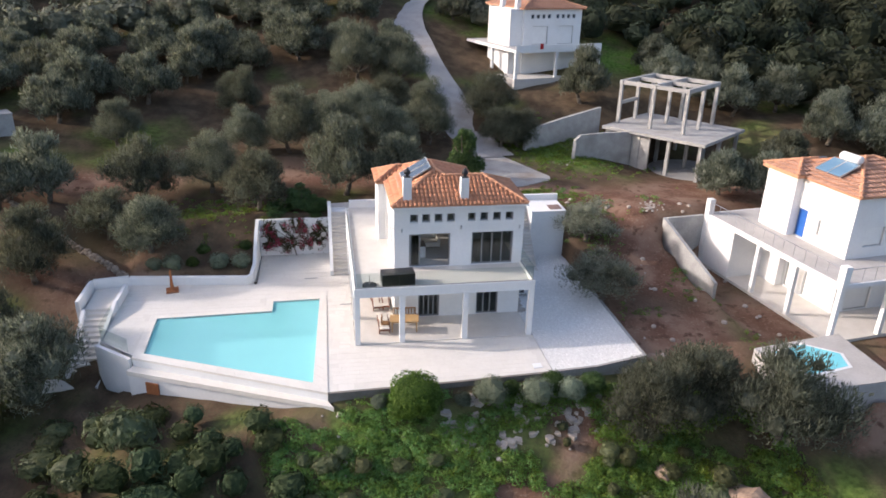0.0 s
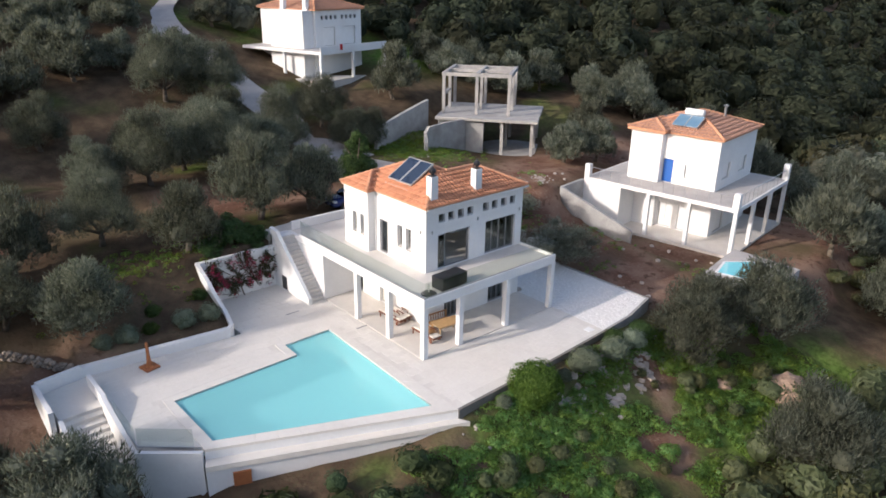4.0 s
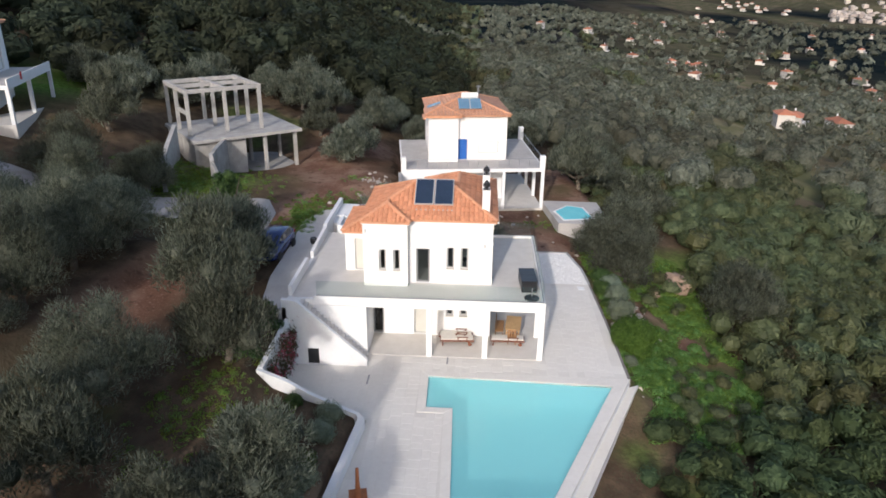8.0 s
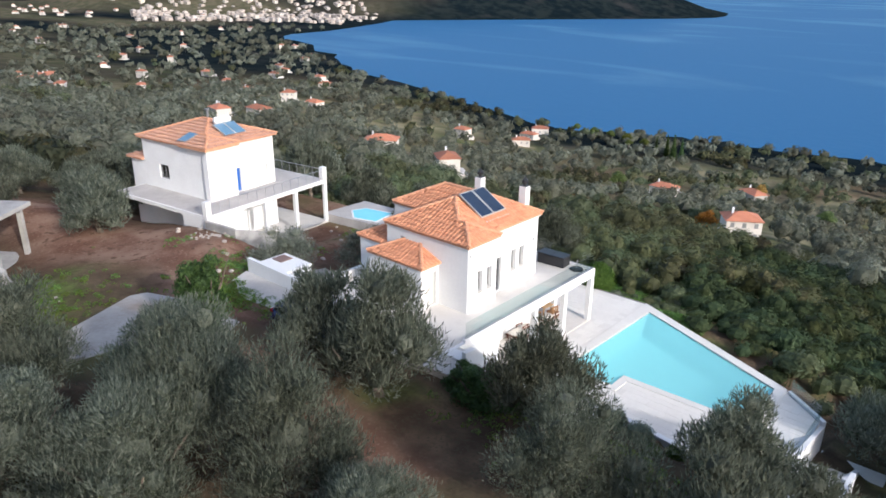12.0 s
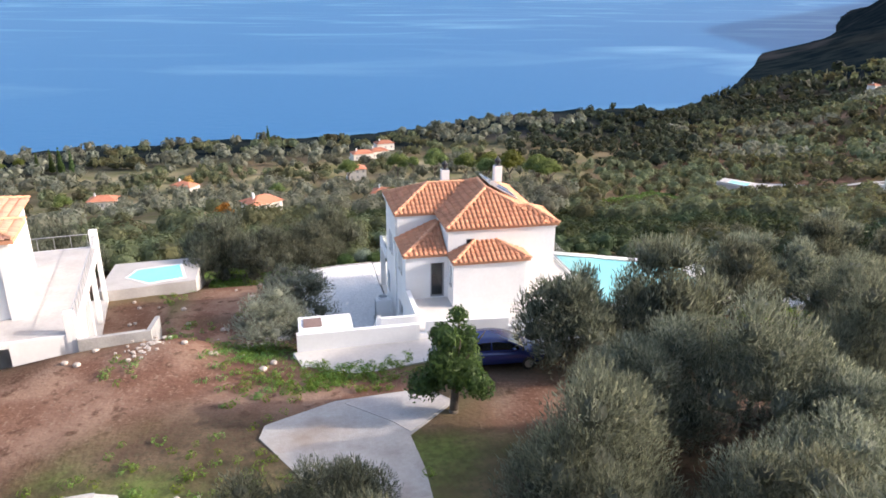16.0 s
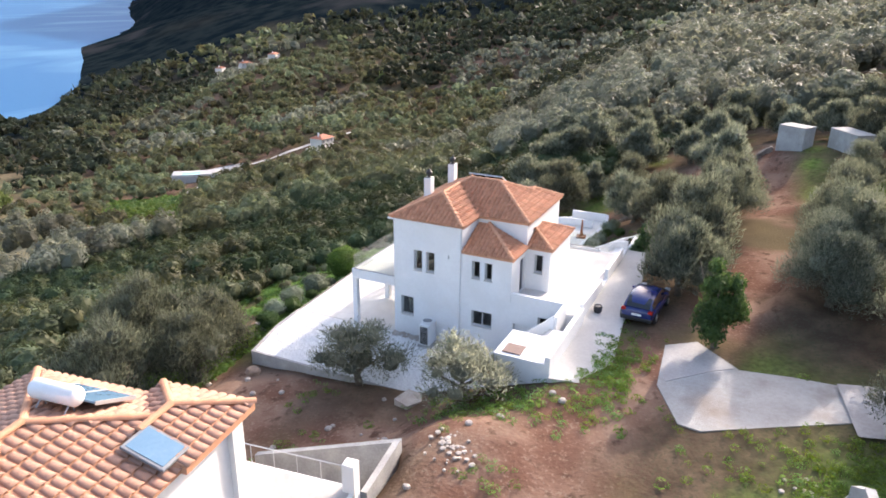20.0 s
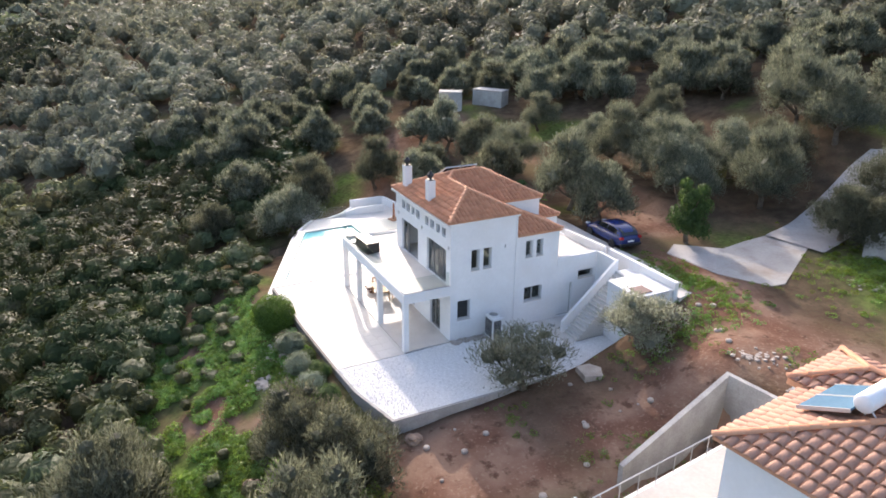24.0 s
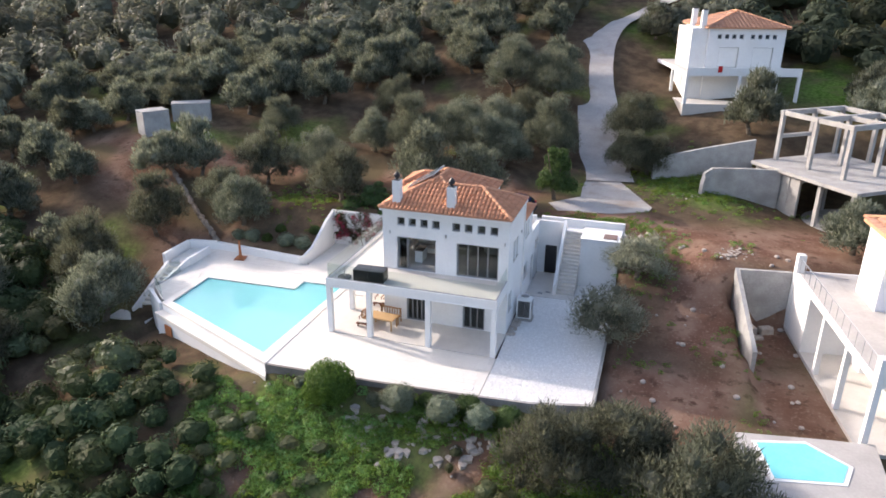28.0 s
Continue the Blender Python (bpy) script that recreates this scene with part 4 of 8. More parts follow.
def tiled_roof(parent, rects, s, name, label, counted=0, w=0.25, l=0.36, cover=None):
    roof = part(name, roof_deck(rects, s), MORTAR, parent, label)
    base = tile_shape(w)
    bv, bf = np.array(base.v), np.array(base.f)
    one = base.mesh("tile", TILE, True)
    slope = math.atan(s)
    V, F, k, made = [], [], 0, 0
    for idx, r in enumerate(rects):
        x0, y0, x1, y1 = r["box"]
        for side in r["sides"]:
            turn = {"s": 0, "e": 90, "n": 180, "w": 270}[side]
            span = (x1 - x0) if side in "sn" else (y1 - y0)
            depth = (y1 - y0) if side in "sn" else (x1 - x0)
            origin = {"s": (x0, y0), "e": (x1, y0), "n": (x1, y1), "w": (x0, y1)}[side]
            m0 = Matrix.Translation((origin[0], origin[1], r["z"])) @ pose(0, 0, 0, 0, 0, turn)
            rows = int(depth / math.cos(slope) / l) + 1
            for c in range(int(span / w)):
                for q in range(rows):
                    u, t = (c + 0.5) * span / int(span / w), q * l - 0.05
                    mid = m0 @ Vector((u, (t + l * 0.5) * math.cos(slope), 0))
                    hh = float(hip(r, mid.x, mid.y, s))
                    want = r["z"] + s * (t + l * 0.5) * math.cos(slope)
                    if hh < want - 0.02:
                        continue
                    if any(float(hip(o, mid.x, mid.y, s)) > hh + 0.03 or (j < idx and abs(float(hip(o, mid.x, mid.y, s)) - hh) < 1e-6) for j, o in enumerate(rects) if j != idx):
                        continue
                    m = m0 @ pose(u + random.uniform(-0.006, 0.006), t * math.cos(slope), t * math.sin(slope) + 0.012, math.degrees(slope) - 2.5, 0, random.uniform(-1.2, 1.2))
                    if made < counted and side == "s":
                        part("tile", one, TILE, roof, "", m)
                        made += 1
                    else:
                        mm = np.array(m)
                        V.append(bv @ mm[:3, :3].T + mm[:3, 3])
                        F.append(bf + k)
                        k += len(bv)
    if V:
        ob = part("tiles", mesh_np("tiles", np.concatenate(V), np.concatenate(F), cover or TILE_STUFF, smooth=True), TILE_STUFF, roof)
        ob["kind"] = "stuff"
    return roof


def roof_deck(rects, s, step=0.14):
    """The sheet under the tiles, over all the hips at once, with an eaves board's thickness."""
    xs = sorted({v for r in rects for v in (r["box"][0], r["box"][2])})
    ys = sorted({v for r in rects for v in (r["box"][1], r["box"][3])})

    def lines(c):
        out = []
        for a, b in zip(c[:-1], c[1:]):
            n = max(1, int((b - a) / step))
            out += [a + (b - a) * i / n for i in range(n)]
        return out + [c[-1]]
    X, Y = lines(xs), lines(ys)
    g, idx = Geo(), {}

    def vert(i, j, low):
        key = (i, j, low)
        if key not in idx:
            z = max(float(hip(r, np.array(X[i]), np.array(Y[j]), s)) for r in rects)
            idx[key] = len(g.v)
            g.v.append((X[i], Y[j], rects[0]["z"] - 0.10 if low else z))
        return idx[key]
    cells = set()
    for i in range(len(X) - 1):
        for j in range(len(Y) - 1):
            cx, cy = (X[i] + X[i + 1]) / 2, (Y[j] + Y[j + 1]) / 2
            if max(float(hip(r, np.array(cx), np.array(cy), s)) for r in rects) > 0:
                cells.add((i, j))
    for i, j in cells:
        g.f.append((vert(i, j, 0), vert(i + 1, j, 0), vert(i + 1, j + 1, 0), vert(i, j + 1, 0)))
        g.f.append((vert(i, j + 1, 1), vert(i + 1, j + 1, 1), vert(i + 1, j, 1), vert(i, j, 1)))
        for di, dj, p, q in ((-1, 0, (i, j + 1), (i, j)), (1, 0, (i + 1, j), (i + 1, j + 1)), (0, -1, (i, j), (i + 1, j)), (0, 1, (i + 1, j + 1), (i, j + 1))):
            if (i + di, j + dj) not in cells:
                g.f.append((vert(*p, 1), vert(*q, 1), vert(*q, 0), vert(*p, 0)))
    return g


def ridge(parent, a, b, r=0.12, l=0.38):
    """A row of half-round ridge tiles from a (low) to b, bedded in mortar."""
    a, b = Vector(a), Vector(b)
    d = (b - a)
    n = max(1, int(d.length / l))
    d.normalize()
    side = d.cross(Vector((0, 0, 1))).normalized()
    up = side.cross(d)
    for i in range(n):
        g = Geo()
        v, f = [], []
        p0, p1 = a + d * (i * (b - a).length / n - 0.03), a + d * ((i + 1) * (b - a).length / n)
        for p, k, lift in ((p0, 1.0, 0.03), (p1, 0.86, 0.01)):
            for q in range(7):
                t = math.pi * q / 6
                v.append(tuple(p + side * (-math.cos(t) * r * k) + up * (math.sin(t) * r * k * 0.85 + lift - 0.02)))
        f += [(q, q + 1, 8 + q, 7 + q) for q in range(6)] + [tuple(range(6, -1, -1)), tuple(range(7, 14))]
        part("ridge_tile", g.add(v, f), MORTAR, parent)


main_roof = tiled_roof(villa, MAIN, ROOF_S, "roof", "terracotta barrel-tiled hip roof", counted=280)
zr = lambda d: 7.27 + ROOF_S * d + 0.05
xm, hb = 5.205, 2.855
ridge(main_roof, (10.37, 2.70, zr(0)), (8.08, 4.99, zr(2.29)))
ridge(main_roof, (10.37, 7.28, zr(0)), (8.08, 4.99, zr(2.29)))
ridge(main_roof, (8.08, 4.99, zr(2.29)), (5.77, 4.99, zr(2.29)))
ridge(main_roof, (2.35, 2.70, zr(0)), (5.205, 5.555, zr(2.855)))
ridge(main_roof, (5.77, 4.99, zr(2.29)), (5.205, 5.555, zr(2.855)))
ridge(main_roof, (8.06, 10.27, zr(0)), (5.205, 7.415, zr(2.855)))
ridge(main_roof, (5.205, 5.555, zr(2.855)), (5.205, 7.415, zr(2.855)))
ridge(main_roof, (1.80, 10.27, zr(0)), (3.185, 8.885, zr(1.385)))
ridge(main_roof, (3.185, 8.885, zr(1.385)), (3.735, 8.885, zr(1.385)))
ridge(main_roof, (1.80, 7.50, zr(0)), (3.185, 8.885, zr(1.385)))
ridge(main_roof, (3.735, 8.885, zr(1.385)), (5.205, 7.415, zr(2.855)))
SA = 0.43
ra = tiled_roof(villa, ANNEX_A, SA, "annex_roof", "low terracotta tiled annex roof")
ridge(ra, (10.37, 10.27, 5.95), (7.98, 7.88, 5.95 + SA * 2.39))
rb = tiled_roof(villa, ANNEX_B, 0.41, "annex_roof", "low terracotta tiled annex roof")
for x in (3.82, 8.02):
    s_ = 1 if x < 5 else -1
    ridge(rb, (x, 11.68, 5.95), (x + s_ * 1.53, 10.15, 5.95 + 0.41 * 1.53))
part("eaves_cornice", Geo().box(2.40, 2.78, 7.1, 10.32, 2.9, 7.2).box(10.25, 2.9, 7.1, 10.32, 7.25, 7.2).box(2.41, 2.9, 7.1, 2.5, 7.6, 7.2).box(1.87, 7.57, 7.1, 1.95, 10.22, 7.2).box(1.95, 10.15, 7.1, 8.02, 10.22, 7.2), PLASTER, villa)
part("gutter", Geo().box(10.32, 2.72, 7.14, 10.42, 7.26, 7.22).box(2.42, 2.6, 7.14, 10.42, 2.7, 7.22), WHITE_PAINT, villa, "white eaves gutter")
part("downpipe", Geo().tube((10.31, 7.12, 0.05), (10.31, 7.12, 7.15), 0.045, n=8), WHITE_PAINT, villa, "white downpipe")
part("downpipe", Geo().tube((2.43, 7.55, 3.4), (2.43, 7.55, 7.15), 0.04, n=8), WHITE_PAINT, villa, "white downpipe")

# chimneys with black cowls
for cx, cy, top in ((3.3, 3.35, 8.85), (6.65, 3.35, 8.75)):
    ch = part("chimney", Geo().bev(cx - 0.24, cy - 0.22, 7.4, cx + 0.24, cy + 0.22, top, 0.015), PLASTER, villa, "white chimney stack with black cowl")
    part("cap", Geo().bev(cx - 0.2, cy - 0.18, top, cx + 0.2, cy + 0.18, top + 0.05, 0.01), BLACK, ch)
    cg = Geo().lathe([(0.1, 0), (0.1, 0.12), (0.2, 0.15), (0.19, 0.3), (0.08, 0.42), (0.03, 0.5)], 12, (cx, cy, top + 0.05))
    part("cowl", cg, BLACK, ch, "black sheet-metal chimney cowl", smooth=False)

# solar collectors on the roof, over the west slope
sp = part("solar_collector", Geo().box(3.0, 5.2, 7.62, 3.06, 7.4, 7.68), ALU_PALE, villa, "two dark solar panels in pale frames on the roof")
tilt = math.degrees(math.atan2(8.83 - 7.86, 5.0 - 3.35))
for i in range(2):
    y0 = 5.2 + i * 1.12
    m = Matrix.Translation((3.3, y0, 7.84)) @ pose(0, 0, 0, 0, -tilt, 0)
    part("collector_frame", Geo().box(0, 0, 0, 1.95, 0.05, 0.09).box(0, 1.03, 0, 1.95, 1.08, 0.09).box(0, 0.05, 0, 0.05, 1.03, 0.09).box(1.9, 0.05, 0, 1.95, 1.03, 0.09), ALU_PALE, sp, "", m)
    part("collector_glass", Geo().box(0.05, 0.05, 0.02, 1.9, 1.03, 0.075), SOLAR, sp, "", m)
for y in (5.4, 7.2):
    part("strut", Geo().tube((4.85, y, 8.3), (4.85, y, 8.72), 0.025, n=6), ALU_PALE, sp)

# wall lamps
for x, y, z, nx, ny in ((2.95, 2.88, 5.75, 0, -1), (6.45, 2.88, 5.85, 0, -1), (10.0, 2.88, 5.75, 0, -1), (2.48, 3.35, 5.75, -1, 0), (1.93, 10.0, 6.7, -1, 0), (10.27, 6.4, 5.4, 1, 0)):
    lamp = part("wall_lamp", Geo().tube((x, y, z - 0.1), (x, y, z + 0.1), 0.045, n=10), STEEL, villa, "small cylindrical steel wall lamp")
    part("bracket", Geo().box(x - 0.02, y - 0.02, z - 0.02, x + 0.02 - nx * 0.03, y + 0.02 - ny * 0.03, z + 0.02), STEEL, lamp)

# ---- pool, patio and garden walls ----
POOL = [(-1.99, 6.17), (-4.87, 6.10), (-4.89, 4.77), (-11.62, 4.60), (-11.52, 0.53), (-2.36, -3.51)]
RIM = [(-1.55, 6.60), (-5.3, 6.53), (-5.32, 5.2), (-12.05, 5.03), (-12.05, 0.15), (-1.62, -4.55)]
pool = thing("swimming_pool", "turquoise plastered infinity pool with pale stone coping", "pool")
shell = Geo()
n = len(POOL)
v = [(x, y, 0.0) for x, y in POOL] + [(x, y, -1.45) for x, y in POOL]
shell.add(v, [(i, (i + 1) % n, n + (i + 1) % n, n + i) for i in range(n)] + [tuple(range(n, 2 * n))])
part("basin", shell, POOL_LINER, pool, "turquoise pool basin")
for i in range(4):
    y1, y0 = 6.12 - 0.02, 6.1 - 0.33 * (i + 1)
    part("pool_step", Geo().bev(-4.83, y0, -1.44, -2.02, y1, -0.18 - 0.22 * i, 0.02), POOL_LINER, pool, "pale pool entry step")
wat = part("water", Geo().add([(x, y, -0.075) for x, y in POOL], [tuple(range(n))]), POOL_WATER, pool, "clear still pool water")
wat.visible_shadow = False
for i in range(n):
    j = (i + 1) % n
    a, b, c, d = POOL[i], POOL[j], RIM[j], RIM[i]
    L = math.hypot(b[0] - a[0], b[1] - a[1])
    k = max(1, round(L / 0.9))
    for q in range(k):
        u0, u1 = (q + 0.006) / k, (q + 0.994) / k
        lerp = lambda p, r, u: (p[0] + (r[0] - p[0]) * u, p[1] + (r[1] - p[1]) * u)
        part("coping", Geo().prism([lerp(a, b, u0), lerp(a, b, u1), lerp(d, c, u1), lerp(d, c, u0)][::-1], -0.10, 0.03), PAVING, pool)
# front wall of the pool, with the overflow ledge below it
part("pool_wall", Geo().prism([(-12.05, 0.15), (-1.62, -4.55), (-1.7, -4.35), (-12.0, 0.35)], -2.4, -0.1), PLASTER, pool, "white pool retaining wall")
part("ledge", Geo().prism([(-12.3, -0.35), (-1.35, -5.1), (-1.62, -4.55), (-12.05, 0.15)], -0.75, -0.48), PAVING, pool, "pale overflow ledge")
part("ledge_wall", Geo().prism([(-12.25, -0.28), (-1.45, -4.98), (-1.55, -4.78), (-12.2, -0.1)], -3.4, -0.75), PLASTER, pool)
part("pump_hatch", Geo().prism([(-11.3, -0.80), (-10.6, -1.10), (-10.57, -1.03), (-11.27, -0.73)], -1.75, -1.0), RUST, pool, "rust-brown pump hatch")

# patio: bedding with stones laid on it
patio = thing("pavement", "pale travertine paving round the pool and house", "patio", kind="structure")
PATIO = [(-14.2, 9.6), (-14.2, 2.1), (-12.05, 0.45), (-12.05, 5.03), (-5.32, 5.2), (-5.3, 6.53), (-1.55, 6.60), (-1.62, -4.45), (4.8, -4.25), (10.38, -3.95), (10.38, 0.0), (0.0, 0.0), (0.0, 9.75), (0.0, 13.8), (-6.1, 13.8), (-6.1, 8.85)]
part("bedding", Geo().prism(PATIO, -0.5, -0.007), JOINT, patio)
part("patio_edge", Geo().prism([(-1.62, -4.6), (4.8, -4.4), (10.38, -4.1), (10.38, -3.95), (4.8, -4.25), (-1.62, -4.45)], -1.3, 0.0), EDGE_STONE, patio, "dark weathered patio edge")
part("side_floor", Geo().box(10.27, 8.9, -0.3, 13.39, 13.09, 0.02), FLOOR_STONE, patio, "pale stone side yard floor")


def inside(poly, x, y):
    c = False
    for (x0, y0), (x1, y1) in zip(poly, poly[1:] + poly[:1]):
        if (y0 > y) != (y1 > y) and x < (x1 - x0) * (y - y0) / (y1 - y0) + x0:
            c = not c
    return c


stones, y = [], -4.4
rnd = random.Random(5)
while y < 13.7:
    h = rnd.choice((0.4, 0.4, 0.6))
    x = -14.2 + rnd.uniform(0, 0.5)
    while x < 10.4:
        w = rnd.choice((0.4, 0.6, 0.6, 0.8))
        if all(inside(PATIO, a, b) for a, b in ((x, y), (x + w, y), (x, y + h), (x + w, y + h))) and not (x + w > -0.02 and y + h > -0.02 and x < 10.3 and y < 9.76):
            stones.append((x, y, w, h))
        x += w
    y += h
stone_mesh = {}
SV, SF, sk = [], [], 0
for i, (x, y, w, h) in enumerate(stones):
    z = rnd.uniform(-0.003, 0.004)
    if -6 < x < 11 and y < 0.5 and i % 2 == 0 or (-5.5 < x < 0 and 6 < y < 9.5):
        key = (w, h)
        if key not in stone_mesh:
            stone_mesh[key] = Geo().bev(0.006, 0.006, -0.03, w - 0.006, h - 0.006, 0.0, 0.006).mesh("paving_stone", PAVING)
        part("paving_stone", stone_mesh[key], PAVING, patio, "", pose(x, y, z))
    else:
        g = Geo().bev(x + 0.006, y + 0.006, z - 0.03, x + w - 0.006, y + h - 0.006, z, 0.006)
        SV += g.v
        SF += [tuple(k + sk for k in q) for q in g.f]
        sk = len(SV)
ob = part("paving_stones", mesh_np("paving_stones", SV, SF, PAVING_STUFF), PAVING_STUFF, patio)
ob["kind"] = "stuff"
for x, y, w in ((-3.0, 9.3, 0.9), (-0.7, 5.2, 0.9)):
    part("drain", Geo().box(x, y, -0.01, x + w, y + 0.09, 0.008), ALU, patio, "dark slot drain")

# gravel yard
yard = thing("pavement", "white gravel yard beside the house", "gravel yard", kind="structure")
GY_POLY = [(10.42, -3.95), (13.0, -3.75), (16.0, -3.0), (16.0, 11.49), (13.4, 11.49), (13.4, 9.4), (12.0, 9.4), (12.0, 8.88), (10.27, 8.88), (10.3, 2.9), (10.42, 0.0)]
part("gravel_bed", Geo().prism(GY_POLY, -0.5, -0.015), GRAVEL, yard)
part("kerb", Geo().prism([(10.42, -4.1), (13.0, -3.9), (16.15, -3.15), (16.15, 11.5), (16.0, 11.5), (16.0, -3.0), (13.0, -3.75), (10.42, -3.95)], -1.2, 0.04), CONCRETE, yard, "pale concrete edge of the gravel yard")
rng = np.random.default_rng(3)
cand = rng.uniform((10.4, -3.9), (16.0, 11.4), (9500, 2))
ok = np.array([inside(GY_POLY, *p) for p in cand])
cand = cand[ok]
octa = np.array([(1, 0, 0), (0, 1, 0), (-1, 0, 0), (0, -1, 0), (0, 0, 0.7), (0, 0, -0.7)])
of = np.array([(0, 1, 4), (1, 2, 4), (2, 3, 4), (3, 0, 4)])
size = rng.uniform(0.02, 0.05, len(cand))
turns = rng.uniform(0, 6.28, len(cand))
pv = octa[None] * size[:, None, None] * rng.uniform(0.6, 1.3, (len(cand), 6, 3))
cs, sn_ = np.cos(turns)[:, None], np.sin(turns)[:, None]
px, py = pv[:, :, 0] * cs - pv[:, :, 1] * sn_, pv[:, :, 0] * sn_ + pv[:, :, 1] * cs
pv = np.stack([px + cand[:, 0:1], py + cand[:, 1:2], pv[:, :, 2] - 0.01], -1)
pf = (of[None] + 6 * np.arange(len(cand))[:, None, None]).reshape(-1, 3)
ob = part("pebbles", mesh_np("pebbles", pv.reshape(-1, 3), pf, PEBBLE), PEBBLE, yard)
ob["kind"] = "stuff"
g = Geo()
for i in range(70):
    x, y = rnd.uniform(10.32, 10.75), rnd.uniform(2.9, 5.1)
    r = rnd.uniform(0.06, 0.14)
    g.lathe([(r * 0.6, 0), (r, r * 0.4), (r * 0.7, r * 0.8), (r * 0.2, r)], 6, (x, y, -0.02))
ob = thing("stone_border", "loose pale stones piled along the house wall", "stones", kind="stuff", shape=g, material=ROCK)

# white garden wall round the planted bed, and the wall behind the creeper
gw = thing("garden_wall", "white rendered garden wall curving down to the pool deck", "wall", kind="structure")
part("wall", Geo().box(-6.15, 13.7, -0.3, -1.26, 13.95, 2.75), PLASTER, gw)
curve = [(-6.15, 13.95, 2.75), (-6.18, 12.6, 2.2), (-6.2, 11.4, 1.5), (-6.2, 10.2, 0.92), (-6.35, 9.2, 0.6), (-6.75, 8.85, 0.5)]
for p, q in zip(curve[:-1], curve[1:]):
    part("wall", Geo().wall((p[0], p[1]), (q[0], q[1]), 0.22, -0.4, (p[2], q[2])), PLASTER, gw)
part("wall", Geo().wall((-6.75, 8.85), (-14.3, 9.6), 0.22, -0.4, (0.5, 0.48)), PLASTER, gw)
part("coping", Geo().wall((-6.75, 8.88), (-14.3, 9.63), 0.3, 0.48, 0.53), PLASTER, gw)
# stepped west end: landing, planter walls and steps down
we = thing("west_steps", "white walled landing and steps down from the pool deck", "outside stairs", kind="structure")
part("landing", Geo().prism([(-16.3, 9.2), (-14.2, 9.55), (-14.2, 6.4), (-16.2, 6.4)], -1.2, -0.02), PAVING, we)
part("wall", Geo().wall((-14.3, 9.6), (-16.4, 9.25), 0.22, -0.6, 0.62), PLASTER, we)
part("wall", Geo().wall((-16.4, 9.25), (-16.4, 6.2), 0.22, -1.4, 0.62), PLASTER, we)
part("wall", Geo().box(-14.35, 6.2, -0.6, -14.15, 8.6, 0.6), PLASTER, we)
part("wall", Geo().prism([(-14.4, 1.9), (-14.2, 1.9), (-14.2, 6.2), (-14.4, 6.2)], -2.9, [-0.3, -0.3, 0.6, 0.6]), PLASTER, we)
part("deck_wall", Geo().wall((-14.3, 2.0), (-12.1, 0.2), 0.2, -3.0, -0.02), PLASTER, we, "white wall below the deck corner")
for i in range(12):
    y1 = 6.4 - i * 0.36
    z = -0.02 - 0.18 * (i + 1)
    part("step", Geo().bev(-16.1, y1 - 0.36, z - 0.9, -14.41, y1 + 0.01, z, 0.01), PAVING, we)
part("wall", Geo().prism([(-16.3, 2.0), (-16.1, 2.0), (-16.1, 6.2), (-16.3, 6.2)], -3.6, [-1.9, -1.9, 0.1, 0.1]), PLASTER, we)
part("path", Geo().prism([(-17.4, 1.0), (-14.4, 1.0), (-14.4, 2.1), (-17.4, 2.1)], -3.2, -2.2), PAVING, we)
gb_ = thing("glass_screen", "low frameless glass screen at the deck corner", "glass screen")
for a, b in (((-14.15, 2.2), (-12.3, 0.6)), ((-14.2, 2.3), (-14.2, 5.0))):
    d = Vector((b[0] - a[0], b[1] - a[1]))
    L = d.length
    d.normalize()
    for k in range(2):
        p = [(a[0] + d.x * L * (k + e) / 2, a[1] + d.y * L * (k + e) / 2) for e in (0.01, 0.99)]
        part("pane", Geo().wall(p[0], p[1], 0.012, 0.02, 0.95), RAIL_GLASS, gb_).visible_shadow = False
    part("channel", Geo().wall((a[0], a[1]), (b[0], b[1]), 0.06, -0.05, 0.06), STEEL, gb_)
# dry-stone wall on the slope to the west
sw_ = thing("stone_wall", "low dry-stone terrace wall of grey-brown rubble", "stone wall", kind="structure")
path = [(-14.6, 10.3), (-18.4, 13.2), (-24, 17.8), (-30, 21.5)]
G_ = Geo()
for (ax, ay), (bx, by) in zip(path[:-1], path[1:]):
    L = math.hypot(bx - ax, by - ay)
    for q in range(int(L / 0.26)):
        for lay in range(3):
            u = (q + 0.5 * (lay % 2) + rnd.uniform(-0.1, 0.1)) * 0.26 / L
            x, y = ax + (bx - ax) * u, ay + (by - ay) * u
            r = rnd.uniform(0.11, 0.2)
            G_.lathe([(r * 0.6, -r * 0.55), (r, -r * 0.2), (r * 0.9, r * 0.3), (r * 0.5, r * 0.6)], 6, (x + rnd.uniform(-0.08, 0.08), y + rnd.uniform(-0.08, 0.08), ground_at(x, y) + 0.06 + lay * 0.17))
ob = part("stones", G_, STONE_WALL, sw_)
ob["kind"] = "stuff"
# drive behind the house
dr = thing("pavement", "white concrete drive behind the upper terrace", "drive", kind="structure")
part("drive_slab", Geo().prism([(-1.25, 14.105), (10.25, 14.105), (10.25, 14.255), (16.3, 14.255), (15.9, 15.6), (13.8, 16.6), (9.2, 16.1), (3.0, 15.9), (-1.25, 15.3)], 2.2, [3.3, 3.12, 3.12, 3.05, 2.95, 2.9, 3.1, 3.25, 3.3]), DRIVE, dr)
APRON = [(14.7, 18.8), (10.7, 18.5), (9.8, 19.9), (12.05, 22.0), (11.9, 24.2), (12.0, 27.0), (14.6, 27.0), (16.3, 23.7), (17.7, 21.0), (17.5, 20.1)]
slope_z = lambda pts, up: [3.10 + 0.06 * (y - 19.0) + up for x, y in pts]
